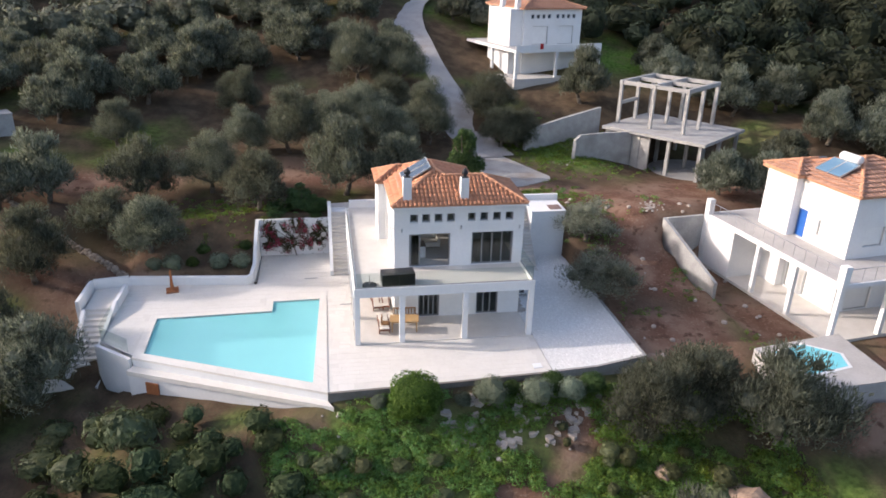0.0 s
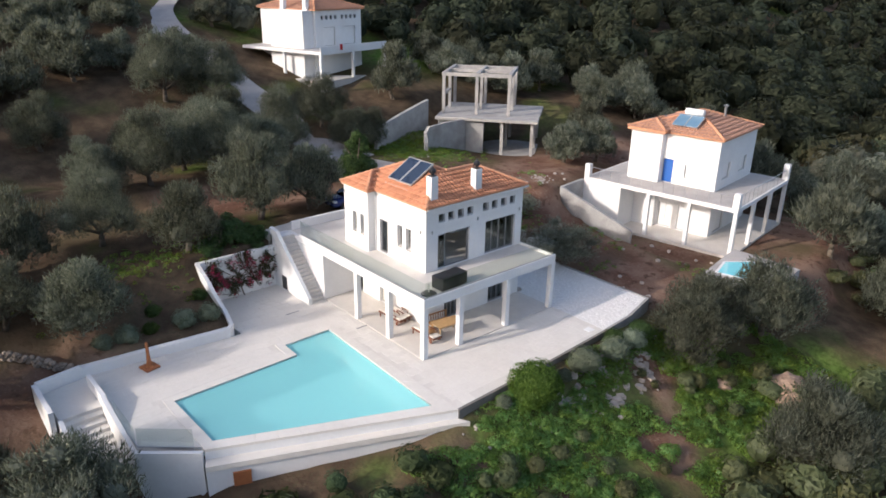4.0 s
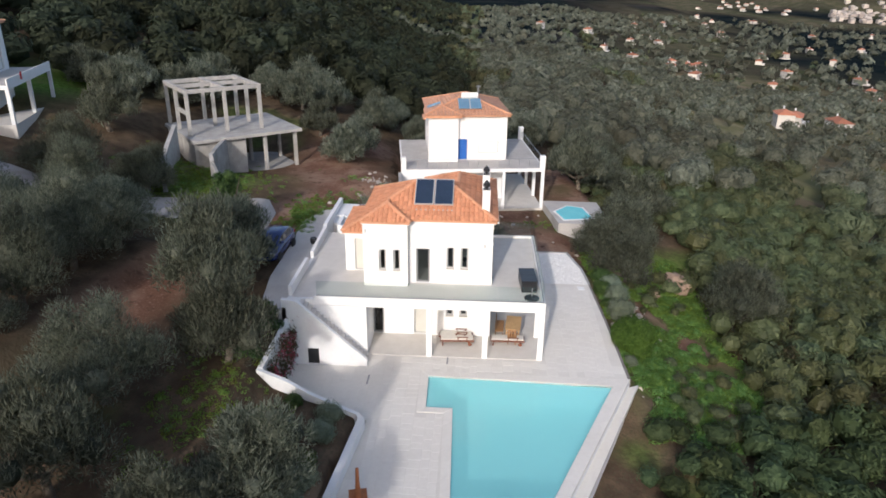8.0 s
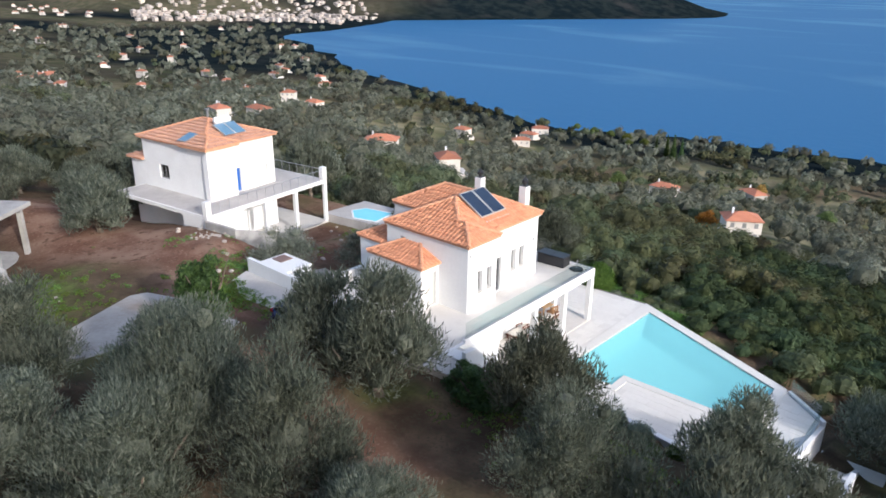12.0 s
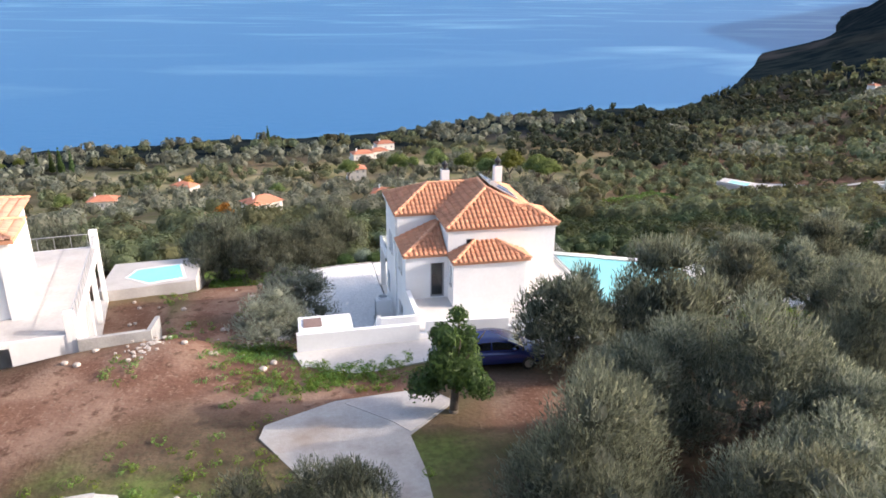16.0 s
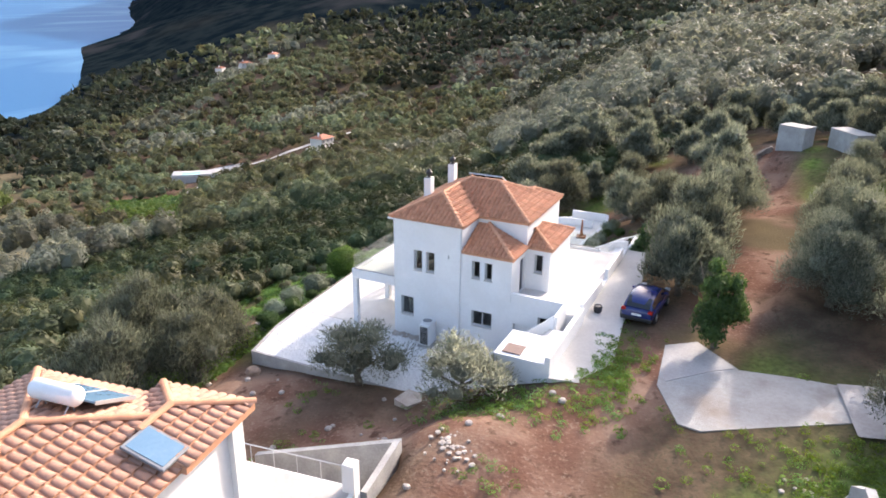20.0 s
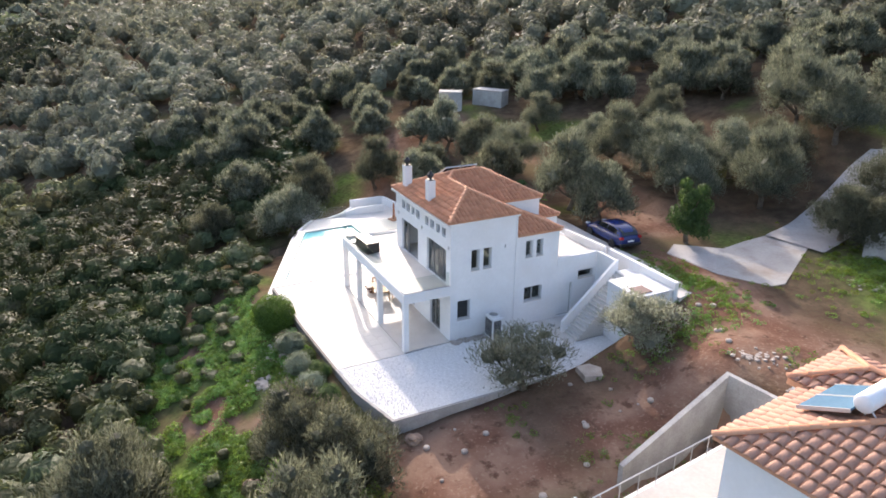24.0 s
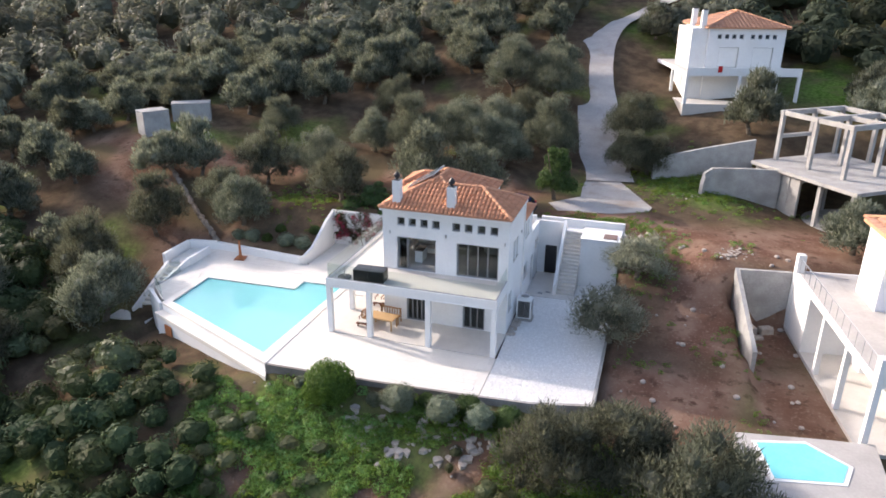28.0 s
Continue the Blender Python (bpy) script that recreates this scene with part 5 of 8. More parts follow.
part("apron", Geo().prism(APRON[::-1], 2.2, slope_z(APRON[::-1], 0.0)), SLAB_CONC, dr, "grey poured concrete apron at the road end")
PATCH = [(13.3, 18.75), (10.75, 18.6), (9.95, 19.9), (12.0, 21.8), (12.6, 20.9), (14.3, 19.1)]
part("apron_patch", Geo().prism(PATCH[::-1], 2.6, slope_z(PATCH[::-1], 0.02)), ROAD_CONC, dr, "paler newer patch of concrete on the apron")

# ---- furniture and fittings at the villa ----
def lounger(label, m):
    ob = thing("sun_lounger", label, "sun lounger", "loungers on the porch", m=m)
    part("frame", Geo().bev(-0.33, 0, 0.26, -0.27, 1.95, 0.34, 0.008).bev(0.27, 0, 0.26, 0.33, 1.95, 0.34, 0.008).bev(-0.27, 0, 0.27, 0.27, 0.06, 0.33, 0.008).bev(-0.27, 1.89, 0.27, 0.27, 1.95, 0.33, 0.008), WOOD_DARK, ob)
    for i in range(7):
        part("slat", Geo().bev(-0.27, 0.1 + i * 0.17, 0.3, 0.27, 0.2 + i * 0.17, 0.325, 0.005), WOOD_DARK, ob)
    for x in (-0.3, 0.3):
        part("leg", Geo().bev(x - 0.03, 0.12, 0, x + 0.03, 0.18, 0.27, 0.008), WOOD_DARK, ob)
        part("wheel", Geo().tube((x - 0.025, 1.7, 0.11), (x + 0.025, 1.7, 0.11), 0.11, n=14), WOOD_DARK, ob)
        part("armrest", Geo().bev(x - 0.03, 0.95, 0.52, x + 0.03, 1.6, 0.56, 0.008).box(x - 0.02, 1.0, 0.33, x + 0.02, 1.05, 0.52).box(x - 0.02, 1.5, 0.33, x + 0.02, 1.55, 0.52), WOOD_DARK, ob)
    part("backrest", Geo().bev(-0.27, 1.28, 0.32, 0.27, 1.9, 0.37, 0.01), WOOD_DARK, ob)
    part("mattress", Geo().bev(-0.28, 0.04, 0.345, 0.28, 1.9, 0.42, 0.025), CUSHION, ob, "pale canvas mattress")
    return ob


lg = lounger("reddish hardwood sun lounger with pale canvas mattress on the porch", pose(1.55, 5.75, 0.035, 0, 0, 182))
copy_thing(lg, pose(2.05, 5.85, 0.035, 0, 0, 178))
copy_thing(lg, pose(1.75, 2.85, 0.035, 0, 0, 180))

tb = thing("dining_table", "pale teak dining table on the shaded porch", "table", m=pose(2.95, 1.5, 0.035, 0, 0, -6))
part("tabletop", Geo().bev(-0.85, -0.45, 0.71, 0.85, 0.45, 0.75, 0.01), WOOD_PALE, tb)
part("apron", Geo().box(-0.75, -0.37, 0.62, 0.75, 0.37, 0.71), WOOD_PALE, tb)
for x in (-0.75, 0.69):
    for y in (-0.39, 0.33):
        part("leg", Geo().bev(x, y, 0, x + 0.07, y + 0.07, 0.64, 0.008), WOOD_PALE, tb)


def seat(name, w, label, m, group=""):
    ob = thing(name, label, "bench" if w > 1 else "chair", group, m=m)
    part("seat", Geo().bev(-w / 2, -0.24, 0.42, w / 2, 0.24, 0.46, 0.01), WOOD, ob)
    for x in (-w / 2, w / 2 - 0.05):
        for y in (-0.24, 0.19):
            part("leg", Geo().bev(x, y, 0, x + 0.05, y + 0.05, 0.42, 0.006), WOOD, ob)
        part("back_post", Geo().bev(x, 0.2, 0.46, x + 0.05, 0.25, 0.9, 0.006), WOOD, ob)
    part("back_rail", Geo().bev(-w / 2, 0.2, 0.84, w / 2, 0.25, 0.92, 0.008), WOOD, ob)
    for i in range(max(3, int(w / 0.16))):
        x = -w / 2 + 0.1 + i * (w - 0.2) / max(2, int(w / 0.16) - 1)
        part("slat", Geo().box(x - 0.03, 0.215, 0.5, x + 0.03, 0.235, 0.84), WOOD, ob)
    return ob


seat("bench", 1.4, "teak slatted bench behind the dining table", pose(3.05, 2.3, 0.035, 0, 0, -4))
ch = seat("chair", 0.5, "teak slatted chair at the dining table", pose(1.85, 1.6, 0.035, 0, 0, 80), "chairs at the table")

# black storage cabinet and round table on the terrace
bx = thing("outdoor_cabinet", "black lacquered outdoor cabinet on the terrace", "cabinet", m=pose(2.5, 0.86, 3.39, 0, 0, 3))
part("body", Geo().bev(-0.93, -0.42, 0.03, 0.93, 0.42, 0.66, 0.012), BLACK, bx)
for x in (-0.94, 0.0):
    part("lid", Geo().bev(x + 0.005, -0.45, 0.665, x + 0.935, 0.45, 0.72, 0.01), BLACK, bx, "black glossy lid")
    part("door", Geo().bev(x + 0.03, -0.44, 0.08, x + 0.91, -0.42, 0.62, 0.006), BLACK, bx)
    part("side_panel", Geo().box(-0.945 if x < 0 else 0.93, -0.36, 0.1, -0.93 if x < 0 else 0.945, 0.36, 0.6), BLACK, bx)
for x in (-0.85, 0.8):
    for y in (-0.36, 0.3):
        part("foot", Geo().box(x, y, 0, x + 0.06, y + 0.06, 0.03), BLACK, bx)
rt = thing("parasol_base", "dark round parasol base with short steel pole", "parasol base", m=pose(0.9, 0.7, 3.39))
part("base", Geo().lathe([(0.42, 0), (0.42, 0.05), (0.38, 0.08), (0.1, 0.1)], 24), BLACK, rt)
part("pole", Geo().tube((0, 0, 0.08), (0, 0, 0.62), 0.03, n=10), STEEL, rt)

# heat pump
ac = thing("heat_pump", "white outdoor heat pump with dark grille and round top fan", "heat pump", m=pose(10.42, 5.1, 0.0))
part("plinth", Geo().bev(-0.05, -0.08, -0.02, 1.0, 0.72, 0.12, 0.01), CONCRETE, ac)
part("casing", Geo().bev(0, 0, 0.12, 0.92, 0.62, 1.42, 0.03), WHITE_PAINT, ac)
part("coil", Geo().box(0.09, -0.012, 0.22, 0.83, 0.0, 1.3), BLACK, ac, "dark coil behind the grille")
for i in range(10):
    part("grille_bar", Geo().box(0.09 + i * 0.082, -0.022, 0.22, 0.098 + i * 0.082, -0.012, 1.3), ALU_PALE, ac)
for i in range(11):
    part("grille_bar", Geo().box(0.09, -0.03, 0.22 + i * 0.108, 0.83, -0.022, 0.228 + i * 0.108), ALU_PALE, ac)
part("coil", Geo().box(0.92, 0.07, 0.22, 0.932, 0.55, 1.3), BLACK, ac, "dark coil behind the grille")
for i in range(7):
    part("grille_bar", Geo().box(0.932, 0.07 + i * 0.079, 0.22, 0.942, 0.078 + i * 0.079, 1.3), ALU_PALE, ac)
for i in range(11):
    part("grille_bar", Geo().box(0.942, 0.07, 0.22 + i * 0.108, 0.95, 0.552, 0.228 + i * 0.108), ALU_PALE, ac)
part("fan_ring", Geo().lathe([(0.33, 0), (0.33, 0.14), (0.29, 0.14), (0.29, 0.02)], 24, (0.46, 0.31, 1.42)), WHITE_PAINT, ac)
part("fan_guard", Geo().lathe([(0.28, 0.1), (0.1, 0.125), (0.02, 0.13)], 20, (0.46, 0.31, 1.42)), ALU, ac, "grey fan guard")
part("pipe_box", Geo().bev(0.0, 1.0, 0.1, 0.14, 1.3, 0.95, 0.01), WHITE_PAINT, ac)
for x, y in ((11.0, 9.3), (11.5, 9.6)):
    thing("drain_cover", "small dark steel drain cover in the yard floor", "drain cover", "drain covers", shape=Geo().bev(x, y, 0.02, x + 0.32, y + 0.22, 0.035, 0.004), material=ALU)
pt = thing("plant_pot", "black round pot on the drive", "pot", m=pose(8.7, 14.6, 3.12))
part("pot", Geo().lathe([(0.15, 0), (0.22, 0.1), (0.24, 0.34), (0.2, 0.42), (0.17, 0.38)], 16), BLACK, pt)
sh = thing("garden_column", "rust-brown tapered column on a square foot by the pool wall", "garden ornament", m=pose(-11.4, 8.4, 0.0, 0, 0, 12))
part("foot", Geo().bev(-0.38, -0.38, 0, 0.38, 0.38, 0.12, 0.02), RUST, sh)
part("column", Geo().lathe([(0.2, 0.12), (0.12, 0.3), (0.085, 0.8), (0.07, 1.45), (0.03, 1.5)], 12), RUST, sh)
pf_ = thing("plaque", "flat white paving plaque on the patio edge", "plaque", shape=Geo().bev(9.45, -3.6, 0.003, 9.95, -3.15, 0.03, 0.005), material=WHITE_PAINT)
bs = thing("broken_slab", "broken pale concrete slab lying on the red earth", "slab", shape=Geo().prism([(16.5, 7.2), (17.6, 7.0), (17.9, 7.9), (17.2, 8.3), (16.6, 8.0)], 0.1, 0.62), material=ROCK)

# living room seen through the open door
sf = thing("sofa", "pale upholstered sofa inside the living room", "sofa", m=pose(3.6, 5.6, 3.41))
part("seat", Geo().bev(0, 0, 0.1, 1.9, 0.85, 0.42, 0.05), CUSHION, sf)
part("backrest", Geo().bev(0, 0.68, 0.42, 1.9, 0.9, 0.82, 0.05), CUSHION, sf)
for x in (-0.18, 1.9):
    part("armrest", Geo().bev(x, 0, 0.1, x + 0.18, 0.88, 0.6, 0.04), CUSHION, sf)
kt = thing("sideboard", "white low sideboard inside the living room", "sideboard", m=pose(4.05, 4.2, 3.41))
part("body", Geo().bev(0, 0, 0, 0.5, 0.9, 0.75, 0.02), WHITE_PAINT, kt)
part("top", Geo().bev(-0.02, -0.02, 0.75, 0.52, 0.92, 0.79, 0.01), CERAMIC, kt)


# ---- the car ----
def car(m):
    ob = thing("car", "dark blue five-door hatchback parked on the drive", "car", m=m)
    arc = [2 * math.pi * (i + 0.5) / 16 for i in range(16)]
    sq = lambda c: math.copysign(abs(c) ** 0.5, c)
    g = Geo()
    v = []
    hull = [(0.0, 0.40, 0.62, 0.60), (0.05, 0.30, 0.70, 0.72), (0.28, 0.23, 0.79, 0.82), (0.75, 0.2, 0.90, 0.86), (1.2, 0.2, 0.97, 0.88), (2.0, 0.2, 1.0, 0.89), (3.0, 0.2, 1.02, 0.89), (3.65, 0.2, 1.03, 0.87), (4.0, 0.25, 1.0, 0.83), (4.15, 0.32, 0.93, 0.77), (4.2, 0.42, 0.82, 0.70)]
    for x, z0, z1, w in hull:
        v += [(x, w * sq(math.cos(t)), (z0 + z1) / 2 + (z1 - z0) / 2 * sq(math.sin(t))) for t in arc]
    g.add(v, [(16 * i + j, 16 * i + (j + 1) % 16, 16 * i + 16 + (j + 1) % 16, 16 * i + 16 + j) for i in range(10) for j in range(16)] + [tuple(range(15, -1, -1)), tuple(range(160, 176))])
    part("body", g, CAR_BLUE, ob, smooth=True)
    ribs = [(1.0, 1.0), (1.3, 1.17), (1.75, 1.39), (2.2, 1.47), (2.52, 1.48), (2.95, 1.47), (3.5, 1.41), (3.85, 1.24), (4.08, 1.0)]
    prof = [(0.80, 0.0), (0.775, 0.2), (0.67, 0.82), (0.60, 0.96), (0.3, 1.0), (-0.3, 1.0), (-0.60, 0.96), (-0.67, 0.82), (-0.775, 0.2), (-0.80, 0.0)]
    at = lambda i, j, out=0.0: (ribs[i][0], prof[j][0] + math.copysign(out, prof[j][0]), 0.93 + (ribs[i][1] - 0.93) * prof[j][1] + (out if 2 < j < 7 else 0))
    g = Geo().add([at(i, j) for i in range(9) for j in range(10)], [(10 * i + j, 10 * i + 10 + j, 10 * i + 11 + j, 10 * i + j + 1) for i in range(8) for j in range(9)])
    part("cabin", g, CAR_BLUE, ob, smooth=True)
    gl = mat("car_glass", (0.012, 0.014, 0.016), None, 2.0, 0.06, spec=0.8) if "car_glass" not in bpy.data.materials else bpy.data.materials["car_glass"]
    for s in (-1, 1):
        j0, j1 = (1, 2) if s > 0 else (8, 7)
        for lo, hi in ((1, 4), (4, 7)):
            q = Geo()
            for i in range(lo, hi):
                e0, e1 = at(i, j0, 0.008), at(i + 1, j0, 0.008)
                if i == lo and lo == 4:
                    e0 = (e0[0] + 0.06, e0[1], e0[2])
                q.add([e0, e1, at(i + 1, j1, 0.008), (e0[0], *at(i, j1, 0.008)[1:])], [(0, 1, 2, 3)])
            part("side_window", q, gl, ob)
        part("mirror", Geo().bev(1.45, s * 0.88 - 0.09, 0.98, 1.6, s * 0.88 + 0.09, 1.12, 0.03), CAR_BLUE, ob)
        part("tail_light", Geo().bev(4.02, s * 0.7 - 0.12, 0.78, 4.2, s * 0.7 + 0.12, 0.96, 0.03), mat("tail_light_red", (0.35, 0.01, 0.01), None, 3, 0.2), ob)
        part("headlight", Geo().bev(0.05, s * 0.66 - 0.14, 0.66, 0.3, s * 0.66 + 0.14, 0.8, 0.03), mat("headlight_glass", (0.6, 0.62, 0.64), None, 3, 0.1), ob)
        for x in (0.82, 3.38):
            w = part("wheel", Geo().tube((x, s * 0.87 - 0.1, 0.31), (x, s * 0.87 + 0.02, 0.31), 0.31, n=20), RUBBER, ob)
            part("rim", Geo().lathe([(0.2, -0.02), (0.19, 0.03), (0.06, 0.02), (0.03, 0.035)], 14).mesh("rim", STEEL), STEEL, w, "", Matrix.Translation((x, s * 0.88, 0.31)) @ pose(0, 0, 0, -90 * s))
    for nm, lo, hi in (("windscreen", 0, 2), ("rear_window", 6, 8)):
        q = Geo()
        for i in range(lo, hi):
            q.add([at(i, 3, 0.01), at(i, 6, 0.01), at(i + 1, 6, 0.01), at(i + 1, 3, 0.01)], [(0, 1, 2, 3)])
        part(nm, q, gl, ob)
    part("number_plate", Geo().box(4.2, -0.25, 0.6, 4.215, 0.25, 0.71), WHITE_PAINT, ob)
    part("bumper", Geo().bev(4.1, -0.8, 0.3, 4.25, 0.8, 0.52, 0.04), BLACK, ob)
    return ob


car(pose(5.0, 17.0, 3.02, 0, 0, -4))


# ---- neighbouring houses ----
def small_house(name, label, m, w, d, zt, ze, terrace, base, doors=(), windows=(), chimneys=(), posts=(), tile_w=0.3, wing=None):
    """A white house on a terrace: local x along its front, y to its back; zt terrace level, ze eaves."""
    ob = thing(name, label, "house", m=m)
    e = 0.3
    x0, y0, x1, y1 = w[0] + e, d[0] + e, w[1] - e, d[1] - e
    for a, b in (((x0, y0), (x1, y0)), ((x1, y0), (x1, y1)), ((x1, y1), (x0, y1)), ((x0, y1), (x0, y0))):
        L = math.hypot(b[0] - a[0], b[1] - a[1])
        dx, dy = (b[0] - a[0]) / L, (b[1] - a[1]) / L
        holes = []
        for kind, wall, u, wd, z0_, z1_ in (*doors, *windows):
            if wall == (0 if dx > 0.5 else 1 if dy > 0.5 else 2 if dx < -0.5 else 3):
                holes.append((u, u + wd, z0_, z1_, kind))
        part("wall", wall_with_holes(a, b, 0.25, base, ze, [h[:4] for h in holes], 0.25), PLASTER, ob)
        for h in holes:
            if h[4] == "blue_door":
                opening(ob, a, b, *h[:4], panes=1, shut=BLUE_PAINT, sill=False, name="door", label="bright blue panelled door")
            elif h[4] == "shutter":
                opening(ob, a, b, *h[:4], panes=2, shut=WHITE_PAINT, sill=False, name="window", label="white closed shutters")
            else:
                opening(ob, a, b, *h[:4], panes=2 if h[1] - h[0] > 0.9 else 1, frame_mat=ALU, sill=False)
    r = [dict(box=(w[0], d[0], w[1], d[1]), sides="wesn", z=ze)]
    if wing:
        part("wing", Geo().box(wing[0] + e, wing[1] + e, base, x0, wing[3] - e, ze), PLASTER, ob, "shallow projecting wing of the white house")
        r.append(dict(box=wing, sides="wsn", z=ze + 0.12))
    rf = tiled_roof(ob, r, 0.34, "roof", "pale terracotta tiled hip roof", 0, tile_w, 0.45, TILE_PALE)
    hw = min(w[1] - w[0], d[1] - d[0]) / 2
    za = ze + 0.34 * hw + 0.06
    long_x = (w[1] - w[0]) > (d[1] - d[0])
    p, q = ((w[0] + hw, (d[0] + d[1]) / 2, za), (w[1] - hw, (d[0] + d[1]) / 2, za)) if long_x else (((w[0] + w[1]) / 2, d[0] + hw, za), ((w[0] + w[1]) / 2, d[1] - hw, za))
    ridge(rf, (w[0], d[0], ze + 0.06), p, 0.13, 0.5)
    ridge(rf, (w[1], d[1], ze + 0.06), q, 0.13, 0.5)
    ridge(rf, (w[1], d[0], ze + 0.06), q if long_x else p, 0.13, 0.5)
    ridge(rf, (w[0], d[1], ze + 0.06), p if long_x else q, 0.13, 0.5)
    ridge(rf, p, q, 0.13, 0.5)
    if wing:
        k = (wing[3] - wing[1]) / 2
        top = (wing[0] + k, wing[1] + k, ze + 0.18 + 0.34 * k)
        ridge(rf, (wing[0], wing[1], ze + 0.18), top, 0.13, 0.5)
        ridge(rf, (wing[0], wing[3], ze + 0.18), top, 0.13, 0.5)
        ridge(rf, top, (wing[2] - 0.3, wing[1] + k, top[2]), 0.13, 0.5)
    tx0, ty0, tx1, ty1 = terrace
    part("terrace_slab", Geo().box(tx0, ty0, zt - 0.3, tx1, ty1, zt), PLASTER, ob, "white terrace slab")
    part("terrace_floor", Geo().box(tx0 + 0.15, ty0 + 0.15, zt, tx1 - 0.15, ty1 - 0.15, zt + 0.02), OLD_FLOOR, ob)
    part("floor", Geo().box(tx0, ty0, base - 3.0, tx1, ty1, base), FLOOR_STONE, ob, "pale paved ground floor")
    for x, y in posts:
        part("post", Geo().bev(x, y, base, x + 0.28, y + 0.28, zt - 0.3, 0.01), PLASTER, ob)
    for x, y, z0_, z1_ in chimneys:
        c = part("chimney", Geo().bev(x - 0.25, y - 0.25, z0_, x + 0.25, y + 0.25, z1_, 0.015), PLASTER, ob)
        part("cap", Geo().bev(x - 0.2, y - 0.2, z1_, x + 0.2, y + 0.2, z1_ + 0.12, 0.01), BLACK, c)
    return ob


NB = pose(28.3, -2.2, 0, 0, 0, 7.5)
nb = small_house("house", "white two-storey house with blue door and terracotta roof", NB, (2.85, 11.4), (2.8, 10.55), 3.25, 7.5, (0, 0, 11.6, 13.0), -0.55,
                 doors=[("blue_door", 3, 2.55, 0.95, 3.28, 5.3)],
                 windows=[("shutter", 0, 1.2, 1.6, 4.0, 5.3), ("shutter", 0, 4.8, 1.6, 4.0, 5.3), ("shutter", 3, 4.5, 1.9, 3.95, 5.05), ("glass", 2, 2.0, 1.2, 4.2, 5.4), ("glass", 1, 3.0, 1.0, 4.2, 5.4), ("shutter", 0, 1.0, 2.0, -0.5, 1.6), ("shutter", 3, 1.0, 1.2, -0.5, 1.6), ("shutter", 3, 4.4, 1.2, -0.5, 1.6), ("shutter", 3, 2.7, 1.2, -0.5, 1.6)],
                 posts=[(0, 0), (3.8, 0), (7.6, 0), (11.3, 0), (0, 3.6), (0, 7.0)], tile_w=0.32, wing=(2.3, 7.4, 5.6, 10.75))
part("terrace_wall", Geo().box(0, 9.6, -0.55, 2.9, 13.0, 2.95), PLASTER, nb, "white wall closing the lower terrace")
part("pier", Geo().bev(-0.05, 12.6, -0.6, 0.4, 13.05, 4.4, 0.02), PLASTER, nb, "white square pier")
part("pier", Geo().bev(-0.02, -0.02, 3.25, 0.45, 0.45, 4.4, 0.02), PLASTER, nb, "white square pier")
part("pier", Geo().bev(11.2, -0.02, 3.25, 11.65, 0.45, 4.6, 0.02), PLASTER, nb, "white square pier")
an = part("annex", Geo().box(11.1, 6.9, -0.55, 13.0, 10.2, 5.55), PLASTER, nb, "low white annex behind the house")
tiled_roof(nb, [dict(box=(11.12, 6.6, 13.3, 10.5), sides="esn", z=5.55)], 0.34, "annex_roof", "low terracotta annex roof", 0, 0.32, 0.45, TILE_PALE)
rl = part("railing", Geo().tube((0.15, 0.5, 4.15), (0.15, 12.6, 4.15), 0.025, n=6).tube((0.5, 0.15, 4.15), (11.2, 0.15, 4.15), 0.025, n=6), STEEL, nb, "thin steel terrace railing")
for i in range(14):
    part("baluster", Geo().tube((0.15, 0.5 + i * 0.93, 3.25), (0.15, 0.5 + i * 0.93, 4.15), 0.018, n=6), STEEL, rl)
for i in range(12):
    part("baluster", Geo().tube((0.6 + i * 0.95, 0.15, 3.25), (0.6 + i * 0.95, 0.15, 4.15), 0.018, n=6), STEEL, rl)
# solar boiler, skylight and vent on its roof
sol = part("solar_boiler", Geo().lathe([(0.05, -0.03), (0.24, 0.0), (0.29, 0.06), (0.29, 1.5), (0.24, 1.56), (0.05, 1.59)], 20).mesh("solar_boiler", WHITE_PAINT, True), WHITE_PAINT, nb, "white solar water tank with collectors in a painted sky tint", Matrix.Translation((5.35, 5.65, 8.92)) @ pose(0, 0, 0, -90))
cl = Matrix.Translation((3.75, 5.45, 7.98)) @ pose(0, 0, 0, 0, -25, 0)
inv = (Matrix.Translation((5.35, 5.65, 8.92)) @ pose(0, 0, 0, -90)).inverted()
for k in range(2):
    part("collector", Geo().bev(0, 1.08 * k, 0, 1.55, 1.08 * k + 1.04, 0.08, 0.01), COLLECTOR, sol, "solar collector with the sky's reflection painted pale blue", inv @ cl)
    part("collector_frame", Geo().box(-0.03, 1.08 * k - 0.01, -0.02, 1.58, 1.08 * k + 0.02, 0.095).box(-0.03, 1.08 * k + 1.02, -0.02, 1.58, 1.08 * k + 1.05, 0.095), ALU_PALE, sol, "", inv @ cl)
for y in (5.95, 6.95):
    part("strut", Geo().tube((5.35, y, 8.2), (5.35, y, 8.68), 0.03, n=6).tube((5.9, y, 8.3), (5.45, y, 8.7), 0.025, n=6), STEEL, sol, "", inv)
sk_ = part("skylight", Geo().bev(0, 0, 0, 1.1, 1.4, 0.1, 0.02), ALU, nb, "dark framed roof skylight", Matrix.Translation((5.0, 9.1, 8.18)) @ pose(0, 0, 0, -18.8))
part("pane", Geo().box(0.1, 0.1, 0.1, 1.0, 1.3, 0.115), COLLECTOR, sk_)
